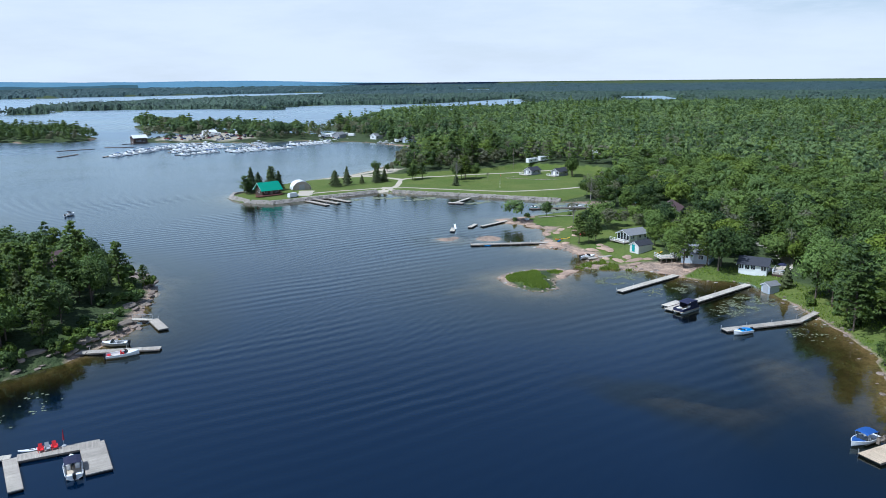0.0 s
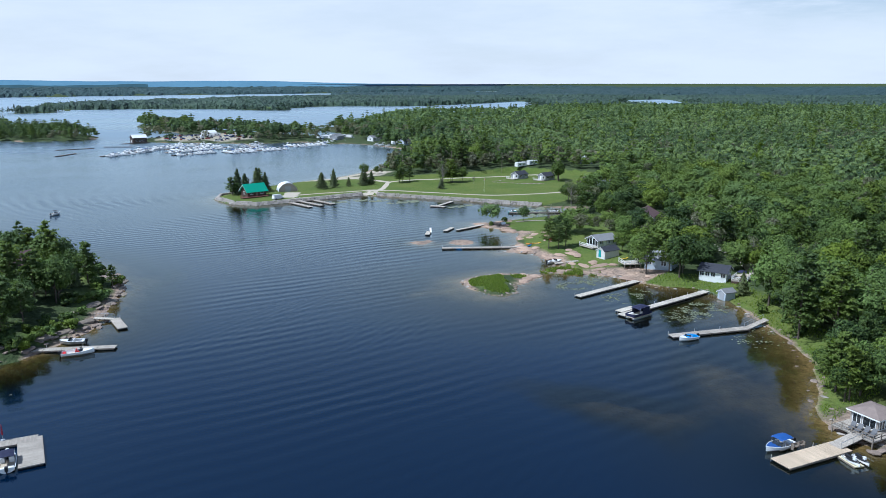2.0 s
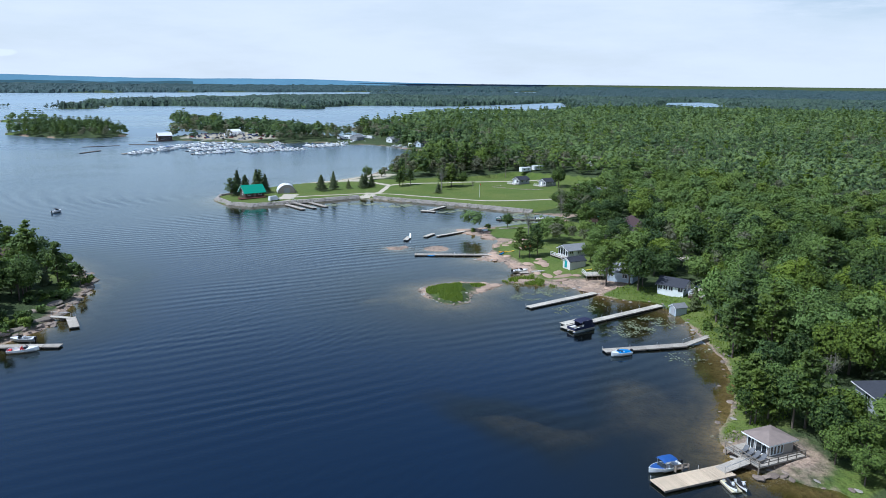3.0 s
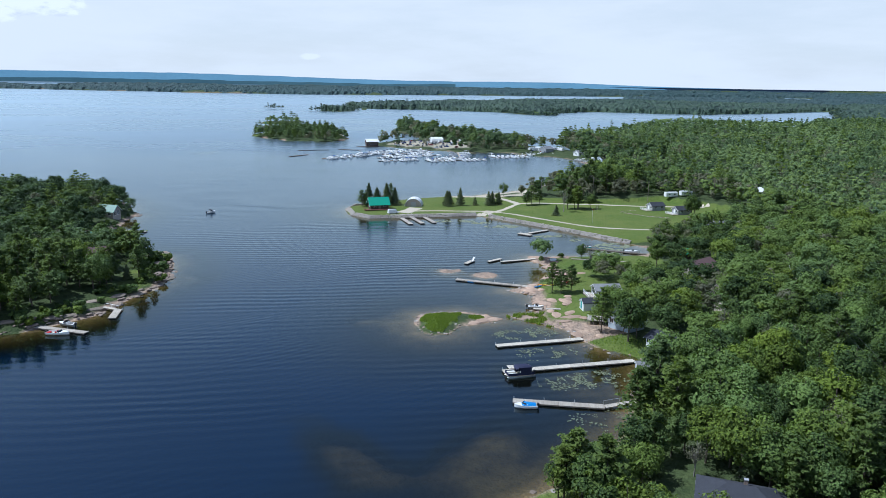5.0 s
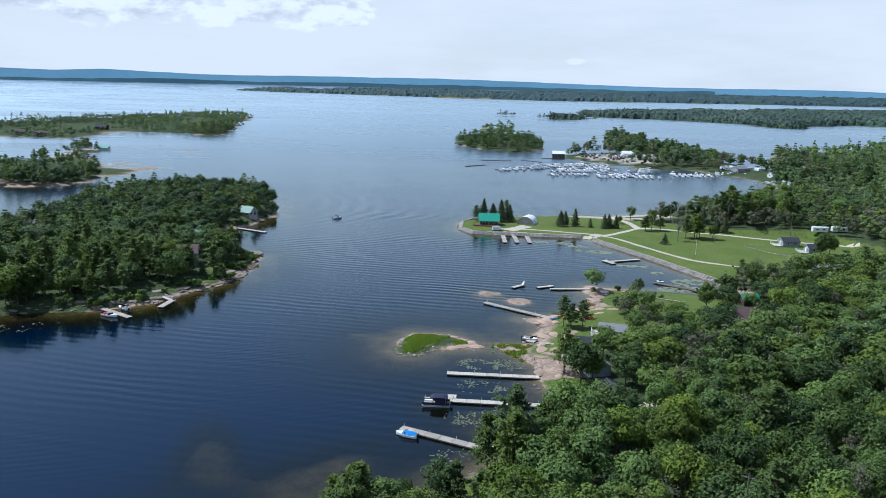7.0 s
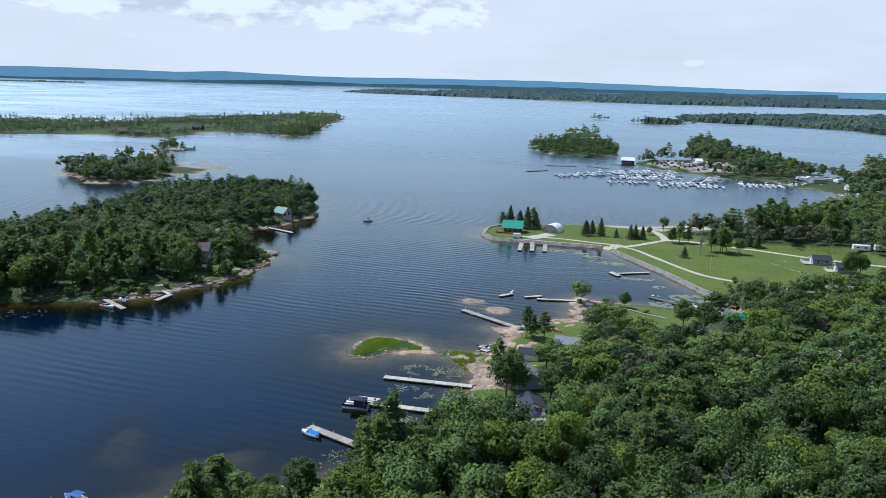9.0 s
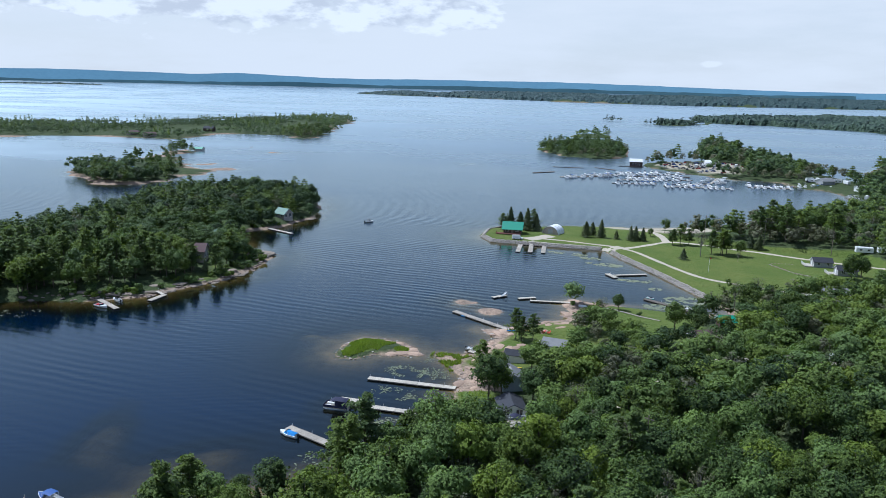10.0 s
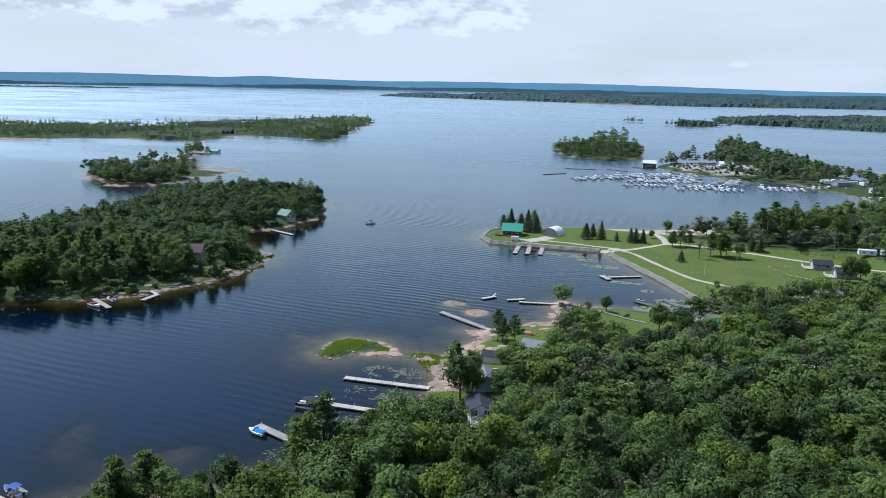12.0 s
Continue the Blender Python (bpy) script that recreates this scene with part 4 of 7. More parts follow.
# 3: far woods, in coarser clumps with the distance
def far_wood(name, x, y, z, shapes, lo, hi, mat, tall=None):
    rows = [(x[k], y[k], z[k] - 0.5, (tall or (lo + hi) / 2) * RNG.uniform(0.75, 1.2), RNG.uniform(lo, hi), RNG.integers(0, len(shapes))) for k in range(len(x))]
    wood(name, "distant dense green wood", rows, shapes, mat)


def in_view(x, y, near, far):
    dx, dy = x - CENTRE[0], y - CENTRE[1]
    r, az = np.hypot(dx, dy), np.degrees(np.arctan2(dx, dy))
    return (r > near) & (r < far) & (az > -54) & (az < 72)


x, y, z, sd = jittered(70, 330, -150, 22, 9)
far_wood("southern_woods", x, y, z, FAR_B, 0.55, 0.85, M_WOODS)
def distant(step, near, far):
    """Places of trees on all land between two distances, thinner on the low western islands."""
    x, y, z, sd = jittered(-1100, 1700, 60, 1650, step)
    keep = in_view(x, y, near, far) & (x > -230) & ~((x > 100) & (x < 345) & (y < 520)) & ~((x > -310) & (x < 270) & (y < 1010)) & ~((x > 230) & (x < 420) & (y > 560) & (y < 1010))
    x, y, z = x[keep], y[keep], z[keep]
    pine = RNG.uniform(0, 1, len(x)) < 0.1
    return x, y, z, pine, fractal(x / 70, y / 70, 61, 3)


x, y, z, pine, n = distant(10.5, 200, 820)
dry = ~pine & (RNG.uniform(0, 1, len(x)) < 0.06 + np.maximum(n, 0) * 0.7)
leafy = ~pine & ~dry
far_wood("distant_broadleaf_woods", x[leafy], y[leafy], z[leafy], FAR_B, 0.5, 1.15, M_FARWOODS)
far_wood("distant_dry_woods", x[dry], y[dry], z[dry], [t[:240] for t in MID_G], 0.7, 1.05, M_GREY)
far_wood("distant_pine_woods", x[pine], y[pine], z[pine], FAR_P, 0.6, 1.0, M_PINE)
x, y, z, pine, n = distant(14.5, 820, 1600)
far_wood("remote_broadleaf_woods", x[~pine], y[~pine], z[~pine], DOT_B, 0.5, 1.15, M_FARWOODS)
far_wood("remote_pine_woods", x[pine], y[pine], z[pine], FAR_P, 0.7, 1.0, M_PINE)
def canopy(name, near, far, ratio, turn, mat):
    """The closed roof of far woods, lumpy with single crowns, that ends steeply at the shores."""
    r = near * ratio ** np.arange(int(math.log(far / near) / math.log(ratio)) + 1)
    az = np.radians(np.arange(-54, 72, turn))
    R, A = np.meshgrid(r, az, indexing="ij")
    R = R * (1 + (ratio - 1) * RNG.uniform(-0.45, 0.45, R.shape))
    A = A + math.radians(turn) * RNG.uniform(-0.45, 0.45, R.shape)
    x, y = CENTRE[0] + R * np.sin(A), CENTRE[1] + R * np.cos(A)
    z, sd = land_shape(x, y)
    grown = (z > 0.3) & (sd > np.where(R < 2400, 22, 4))
    lumps = RNG.uniform(0.55, 1.12, R.shape) * (0.9 + 0.5 * fractal(x / 90, y / 90, 71, 2))
    lumps[0] = 0
    top = np.where(grown, z + 11.5 * lumps, np.minimum(z, 0.2))
    # the earth curves away
    top = top - R * R / 1.274e7
    X, Y, Z, _ = draw_in(x, y, top)
    n, m = R.shape
    idx = np.arange(n * m).reshape(n, m)
    quads = np.stack([idx[:-1, :-1], idx[:-1, 1:], idx[1:, 1:], idx[1:, :-1]], -1).reshape(-1, 4)
    quads = quads[grown.ravel()[quads].any(1)]
    used, quads = np.unique(quads, return_inverse=True)
    quads = quads.reshape(-1, 4)
    me = bpy.data.meshes.new(name)
    me.from_pydata(np.stack([X.ravel()[used], Y.ravel()[used], Z.ravel()[used]], 1).tolist(), [], quads.tolist())
    at = me.attributes.new("tint", "FLOAT", "POINT")
    at.data.foreach_set("value", np.clip(0.45 + 0.7 * fractal(x / 120, y / 120, 81, 3) + 0.25 * RNG.uniform(-1, 1, x.shape), 0.02, 0.95).ravel()[used].astype(np.float32))
    me.materials.append(mat)
    tagged(new(name, me), "distant dense green wood", "woods", kind="stuff")


x, y, z, sd = jittered(-1100, -230, 600, 1500, 9.5)
keep = in_view(x, y, 200, 1700) & (fractal(x / 55, y / 55, 14, 3) > np.where((x > -520) & (y < 800), -0.02, -0.2))
pine = RNG.uniform(0, 1, len(x)) < 0.12
far_wood("low_island_woods", x[keep & ~pine], y[keep & ~pine], z[keep & ~pine], FAR_B, 0.35, 0.85, M_ISLES)
far_wood("low_island_pines", x[keep & pine], y[keep & pine], z[keep & pine], FAR_P, 0.5, 0.8, M_PINE)
x, y, z, sd = jittered(-120, 1900, 1150, 2450, 10.5)
keep = in_view(x, y, 1560, 2600) & (sd < 34)
pine = RNG.uniform(0, 1, len(x)) < 0.12
far_wood("far_shore_woods", x[keep & ~pine], y[keep & ~pine], z[keep & ~pine], DOT_B, 0.4, 0.95, M_FARTHER_HAZE)
far_wood("far_shore_pines", x[keep & pine], y[keep & pine], z[keep & pine], FAR_P, 0.6, 0.9, M_FARTHER_HAZE)
canopy("lake_woods", 1580, 3000, 1.009, 0.14, M_FARTHER_HAZE)
canopy("horizon_woods", 3000, 14000, 1.016, 0.2, M_FAR_HAZE)

# ---- building blocks ----
class Shape:
    """Vertices and faces of one part, gathered from simple solids."""

    def __init__(self):
        self.v, self.f = [], []

    def add(self, v, f):
        o = len(self.v)
        self.v += [tuple(p) for p in v]
        self.f += [tuple(i + o for i in q) for q in f]
        return self

    def box(self, x0, y0, z0, x1, y1, z1, c=0.0):
        """A box; c chamfers the edges of its top."""
        if not c:
            v = [(x, y, z) for z in (z0, z1) for x, y in ((x0, y0), (x1, y0), (x1, y1), (x0, y1))]
            return self.add(v, [(3, 2, 1, 0), (4, 5, 6, 7), (0, 1, 5, 4), (1, 2, 6, 5), (2, 3, 7, 6), (3, 0, 4, 7)])
        v = []
        for z, k in ((z0, 0), (z1 - c, 0), (z1, c)):
            v += [(x0 + k, y0 + k, z), (x1 - k, y0 + k, z), (x1 - k, y1 - k, z), (x0 + k, y1 - k, z)]
        f = [(3, 2, 1, 0), (8, 9, 10, 11)]
        for b in (0, 4):
            f += [(b + i, b + (i + 1) % 4, b + 4 + (i + 1) % 4, b + 4 + i) for i in range(4)]
        return self.add(v, f)

    def tube(self, pts, radii, sides=6, caps=True):
        v, f = tube(pts, radii, sides)
        if caps:
            n = len(v)
            f = f + [tuple(range(sides))[::-1], tuple(range(n - sides, n))]
        return self.add(v, f)

    def prism(self, outline, x0, x1):
        """An outline in y and z, drawn out along x."""
        n = len(outline)
        v = [(x, y, z) for x in (x0, x1) for y, z in outline]
        f = [tuple(range(n))[::-1], tuple(range(n, 2 * n))] + [(i, (i + 1) % n, n + (i + 1) % n, n + i) for i in range(n)]
        return self.add(v, f)

    def loft(self, rings, close=False):
        """Skin over rings with equal numbers of points."""
        n = len(rings[0])
        v = [p for r in rings for p in r]
        f = []
        for k in range(len(rings) - 1):
            for i in range(n if close else n - 1):
                f.append((k * n + i, k * n + (i + 1) % n, (k + 1) * n + (i + 1) % n, (k + 1) * n + i))
        return self.add(v, f)


def part(name, shape, mat, parent, label="", smooth=False):
    m = bpy.data.meshes.new(name)
    m.from_pydata(shape.v, [], shape.f)
    m.materials.append(mat)
    bm = bmesh.new()
    bm.from_mesh(m)
    bmesh.ops.recalc_face_normals(bm, faces=bm.faces)
    bm.to_mesh(m)
    bm.free()
    if smooth:
        m.polygons.foreach_set("use_smooth", np.ones(len(m.polygons), bool))
    o = new(name, m)
    o.parent = parent
    return tagged(o, label) if label else o


def thing(name, m, label, category, group=""):
    e = tagged(new(name), label, category, group)
    e.matrix_basis = m
    return e


def heading(a, b):
    """Degrees that turn x along a to b."""
    return math.degrees(math.atan2(b[1] - a[1], b[0] - a[0]))


def deck_shader(name, color, board=0.15, vary=0.25):
    """Weathered boards across the x axis."""
    m = shader(name, color, 0.85, vary=vary, scale=0.8)
    nt = m.node_tree
    N, L = nt.nodes.new, nt.links.new
    b = nt.nodes["Principled BSDF"]
    old = b.inputs["Base Color"].links[0].from_socket
    tc, sp = N("ShaderNodeTexCoord"), N("ShaderNodeSeparateXYZ")
    L(tc.outputs["Object"], sp.inputs[0])
    dv, fr, fl = N("ShaderNodeMath"), N("ShaderNodeMath"), N("ShaderNodeMath")
    dv.operation, fr.operation, fl.operation = "DIVIDE", "FRACT", "FLOOR"
    dv.inputs[1].default_value = board
    L(sp.outputs["X"], dv.inputs[0])
    L(dv.outputs[0], fr.inputs[0])
    L(dv.outputs[0], fl.inputs[0])
    wn, mr = N("ShaderNodeTexWhiteNoise"), N("ShaderNodeMapRange")
    wn.noise_dimensions = "1D"
    L(fl.outputs[0], wn.inputs["W"])
    mr.inputs["To Min"].default_value, mr.inputs["To Max"].default_value = 0.86, 1.10
    L(wn.outputs["Value"], mr.inputs["Value"])
    gap = N("ShaderNodeMath")
    gap.operation, gap.inputs[1].default_value = "GREATER_THAN", 0.1
    L(fr.outputs[0], gap.inputs[0])
    g2 = N("ShaderNodeMapRange")
    g2.inputs["To Min"].default_value, g2.inputs["To Max"].default_value = 0.5, 1.0
    L(gap.outputs[0], g2.inputs["Value"])
    mu, hs = N("ShaderNodeMath"), N("ShaderNodeHueSaturation")
    mu.operation = "MULTIPLY"
    L(mr.outputs[0], mu.inputs[0])
    L(g2.outputs[0], mu.inputs[1])
    L(mu.outputs[0], hs.inputs["Value"])
    L(old, hs.inputs["Color"])
    L(hs.outputs[0], b.inputs["Base Color"])
    return m


M_DECK = deck_shader("weathered_boards", (0.37, 0.325, 0.27))
M_DECK_NEW = deck_shader("new_boards", (0.55, 0.43, 0.30), vary=0.15)
M_DECK_DARK = deck_shader("dark_boards", (0.14, 0.12, 0.10))
M_DECK_RED = deck_shader("red_boards", (0.16, 0.055, 0.04))
M_DOCK_WHITE = deck_shader("pale_boards", (0.48, 0.43, 0.355), vary=0.2)
M_FLOAT = shader("dock_float", (0.03, 0.03, 0.03), 0.7)
M_WOOD = shader("post_wood", (0.20, 0.165, 0.13), 0.85)
M_LOG = shader("log_wall", (0.062, 0.036, 0.025), 0.7, bump=0.5, bscale=3)
M_GREEN_ROOF = shader("green_metal_roof", (0.022, 0.27, 0.17), 0.5, vary=0.06)
M_SAGE_ROOF = shader("sage_metal_roof", (0.050, 0.155, 0.105), 0.55, vary=0.1)
M_DARK_ROOF = shader("dark_shingles", (0.035, 0.037, 0.047), 0.9, vary=0.25, scale=2, bump=0.4)
M_GREY_ROOF = shader("grey_shingles", (0.20, 0.20, 0.205), 0.85, vary=0.2, scale=2, bump=0.4)
M_BROWN_ROOF = shader("brown_shingles", (0.23, 0.18, 0.155), 0.85, vary=0.18, scale=2, bump=0.4)
M_RED_ROOF = shader("wine_shingles", (0.105, 0.062, 0.062), 0.85, vary=0.2, scale=2, bump=0.4)
M_WHITE = shader("white_paint", (0.74, 0.74, 0.73), 0.5, vary=0.06)
M_GREY_WALL = shader("grey_siding", (0.33, 0.335, 0.35), 0.7, vary=0.08)
M_PALE_WALL = shader("pale_siding", (0.58, 0.57, 0.53), 0.7, vary=0.08)
M_BLUE_WALL = shader("blue_grey_siding", (0.40, 0.45, 0.50), 0.7, vary=0.08)
M_TAUPE = shader("taupe_siding", (0.34, 0.30, 0.26), 0.75, vary=0.1)
M_GLASS = shader("window_glass", (0.02, 0.025, 0.03), 0.05, vary=0.1, spec=0.8)
M_TEAL = shader("teal_paint", (0.02, 0.27, 0.27), 0.45, vary=0.08)
M_NAVY = shader("navy_canvas", (0.012, 0.014, 0.045), 0.8, vary=0.15)
M_BLUE = shader("blue_canvas", (0.01, 0.20, 0.55), 0.7, vary=0.1)
M_ROYAL = shader("royal_canvas", (0.015, 0.07, 0.26), 0.7, vary=0.1)
M_GEL = shader("white_gelcoat", (0.80, 0.80, 0.79), 0.22, vary=0.04)
M_DARK = shader("black_plastic", (0.015, 0.015, 0.017), 0.45)
M_GREYMETAL = shader("aluminium", (0.55, 0.56, 0.57), 0.35, metal=0.8, vary=0.08)
M_TAN = shader("tan_vinyl", (0.48, 0.40, 0.30), 0.6)
M_RED = shader("red_plastic", (0.62, 0.025, 0.03), 0.45)
M_WINE = shader("wine_canvas", (0.22, 0.012, 0.03), 0.8)
M_ORANGE = shader("orange_plastic", (0.75, 0.25, 0.03), 0.4)
M_YELLOW = shader("yellow_plastic", (0.75, 0.52, 0.05), 0.4)
M_CUSHION = shader("grey_cushion", (0.13, 0.13, 0.135), 0.9)
M_FLOATPAD = shader("float_pad", (0.62, 0.55, 0.36), 0.6)
M_STONE = shader("granite_boulder", (0.22, 0.17, 0.135), 0.9, vary=0.35, scale=0.8, bump=0.8, bscale=5)
M_PALESTONE = shader("pale_stone", (0.33, 0.295, 0.26), 0.9, vary=0.3, scale=0.8, bump=0.7, bscale=5)
M_PINK = shader("pink_granite", (0.36, 0.25, 0.18), 0.85, vary=0.35, scale=0.9, bump=0.7, bscale=4)
M_LEDGE = shader("ledge_granite", (0.215, 0.175, 0.135), 0.9, vary=0.45, scale=0.8, bump=0.8, bscale=4)
M_GRAVEL = shader("gravel", (0.43, 0.375, 0.295), 0.95, vary=0.16, scale=0.5, bump=0.3, bscale=30)
# pad green, with the sky's pale reflection put into the colour
M_LILY = leaf_shader("lily_pads", (0.12, 0.14, 0.07), (0.27, 0.29, 0.18), 0.0, hues=0.01)
M_CARS = [shader("car_paint", c, 0.25, vary=0.03) for c in ((0.7, 0.7, 0.7), (0.03, 0.03, 0.035), (0.3, 0.31, 0.33), (0.25, 0.02, 0.02), (0.03, 0.06, 0.2))]
M_TENT = shader("white_fabric", (0.82, 0.83, 0.84), 0.6, vary=0.04)


# ---- docks ----
def dock(a, b, width, mat=None, z=0.45, section=3.2, posts=True, label="weathered grey wooden dock on floats in the lake", name="dock"):
    """A straight dock from a to b in sections, with floats below and posts."""
    mat = mat or M_DECK
    L = math.dist(a, b)
    e = thing(name, pose(a[0], a[1], 0, 0, 0, heading(a, b)), label, "dock")
    n = max(1, round(L / section))
    s = L / n
    for k in range(n):
        tilt = random.uniform(-0.02, 0.02)
        part("deck_section", Shape().box(k * s + 0.02, -width / 2, z - 0.14, (k + 1) * s - 0.02, width / 2, z + tilt, 0.02), mat, e)
        part("float", Shape().box(k * s + 0.3, -width / 2 + 0.12, -0.25, (k + 1) * s - 0.3, width / 2 - 0.12, z - 0.14), M_FLOAT, e, "black float under the deck")
        for y0 in (-width / 2 - 0.05, width / 2):
            part("edge_beam", Shape().box(k * s + 0.02, y0, z - 0.26, (k + 1) * s - 0.02, y0 + 0.05, z - 0.02), M_WOOD, e)
        if posts and k % 2 == 0:
            part("post", Shape().tube([(k * s + 0.2, width / 2 + 0.11, -1.2), (k * s + 0.2, width / 2 + 0.11, z + 0.5)], [0.06, 0.06]), M_GREYMETAL, e, "thin metal post")
    return e


def ramp(a, b, za, zb, width, mat=None, rails=True, label="wooden gangway down to the dock"):
    L = math.dist(a, b)
    e = thing("gangway", pose(a[0], a[1], 0, 0, 0, heading(a, b)), label, "gangway")
    h = width / 2
    part("walkway", Shape().add([(0, -h, za - 0.12), (0, h, za - 0.12), (L, h, zb - 0.12), (L, -h, zb - 0.12), (0, -h, za), (0, h, za), (L, h, zb), (L, -h, zb)],
                                [(0, 1, 2, 3), (4, 7, 6, 5), (0, 4, 5, 1), (1, 5, 6, 2), (2, 6, 7, 3), (3, 7, 4, 0)]), mat or M_DECK, e)
    if rails:
        r = Shape()
        r.tube([(0, h, za + 0.9), (L, h, zb + 0.9)], [0.04, 0.04])
        for u in (0, 0.5, 1):
            r.tube([(L * u, h, za + (zb - za) * u), (L * u, h, za + (zb - za) * u + 0.9)], [0.035, 0.035])
        part("handrail", r, M_GREYMETAL, e)
    return e


# ---- boats ----
def hull_rings(L, W, H, stations=9, draft=0.25, sheer=0.25, tuck=0.9):
    """Rings from stern to bow: gunwale, chine, keel, chine, gunwale."""
    rings = []
    for k in range(stations):
        u = k / (stations - 1)
        w = W / 2 * (tuck + (1 - tuck) * min(1, u * 3)) * (1 if u < 0.45 else max(0.02, 1 - ((u - 0.45) / 0.55) ** 2.2))
        top = H * (0.85 + sheer * u * u * 1.4)
        keel = -draft * (1 if u < 0.6 else 1 - ((u - 0.6) / 0.4) ** 2 * 1.6)
        x = -L / 2 + L * u
        rings.append([(x, w, top), (x, w * 0.86, top * 0.35), (x, 0, keel), (x, -w * 0.86, top * 0.35), (x, -w, top)])
    return rings


def runabout(m, L=5.2, W=2.1, hull=None, cover=None, label="", trim=None, motor=True, roof=None, seats=None, group=""):
    """An open motor boat: hull, foredeck, cockpit, windscreen, seats, outboard, and a cover or roof where it has one."""
    e = thing("motor_boat", m, label, "boat", group)
    H = 0.75
    rings = hull_rings(L, W, H)
    s = Shape().loft(rings)
    s.add(rings[0], [(0, 1, 2, 3, 4)])
    part("hull", s, hull or M_GEL, e, smooth=False)
    # rub rail and foredeck
    fore = [r for r in rings if r[0][0] > L * 0.12]
    d = Shape().loft([[(r[0][0], r[0][1] * 0.97, r[0][2] + 0.01), (r[0][0] - 0.05, 0, r[0][2] + 0.10), (r[4][0], r[4][1] * 0.97, r[4][2] + 0.01)] for r in fore])
    part("foredeck", d, trim or M_GEL, e)
    rail = Shape()
    for side in (0, 4):
        rail.tube([(r[side][0], r[side][1], r[side][2]) for r in rings], [0.05] * len(rings), 5)
    part("gunwale", rail, M_GEL, e)
    x1 = L * 0.14
    part("cockpit_floor", Shape().box(-L / 2 + 0.1, -W * 0.42, 0.12, x1, W * 0.42, 0.2), M_TAN, e)
    for y in (-W * 0.24, W * 0.24):
        part("seat", Shape().box(-0.25, y - 0.27, 0.2, 0.3, y + 0.27, 0.55, 0.05).box(-0.38, y - 0.27, 0.5, -0.2, y + 0.27, 1.0, 0.04), seats or M_WHITE, e)
    part("bench", Shape().box(-L / 2 + 0.25, -W * 0.38, 0.2, -L / 2 + 0.8, W * 0.38, 0.55, 0.05), seats or M_WHITE, e)
    w = Shape().add([(x1 - 0.35, -W * 0.40, H * 0.9), (x1 + 0.25, -W * 0.22, H * 0.95), (x1 + 0.25, W * 0.22, H * 0.95), (x1 - 0.35, W * 0.40, H * 0.9),
                     (x1 - 0.65, -W * 0.38, H + 0.5), (x1 - 0.15, -W * 0.2, H + 0.5), (x1 - 0.15, W * 0.2, H + 0.5), (x1 - 0.65, W * 0.38, H + 0.5)],
                    [(0, 1, 5, 4), (1, 2, 6, 5), (2, 3, 7, 6)])
    part("windscreen", w, M_GLASS, e)
    if motor:
        part("outboard", Shape().box(-L / 2 - 0.45, -0.2, 0.35, -L / 2 - 0.02, 0.2, 1.05, 0.1).box(-L / 2 - 0.3, -0.07, -0.5, -L / 2 - 0.1, 0.07, 0.35), M_DARK, e, "black outboard motor")
    if cover:
        c = Shape().loft([[(x, -W * 0.47, H * 0.95), (x, -W * 0.25, H + h), (x, W * 0.25, H + h), (x, W * 0.47, H * 0.95)] for x, h in ((-L * 0.44, 0.1), (-L * 0.2, 0.3), (x1 - 0.4, 0.42), (x1 + 0.2, 0.15))])
        part("boat_cover", c, cover, e, "stretched canvas boat cover")
    if roof:
        r = Shape().loft([[(x, -W * 0.44, 1.72 - k), (x, -W * 0.2, 1.86 - k), (x, W * 0.2, 1.86 - k), (x, W * 0.44, 1.72 - k)] for x, k in ((-L * 0.30, 0.08), (-L * 0.1, 0.0), (x1 - 0.4, 0.04), (x1 + 0.0, 0.16))])
        part("canopy", r, roof, e, "canvas sun top on a frame")
        for x in (-L * 0.28, x1 - 0.3):
            for y in (-W * 0.43, W * 0.43):
                part("canopy_pole", Shape().tube([(x, y, H), (x, y, 1.72)], [0.025, 0.025], 5), M_GREYMETAL, e)
    return e


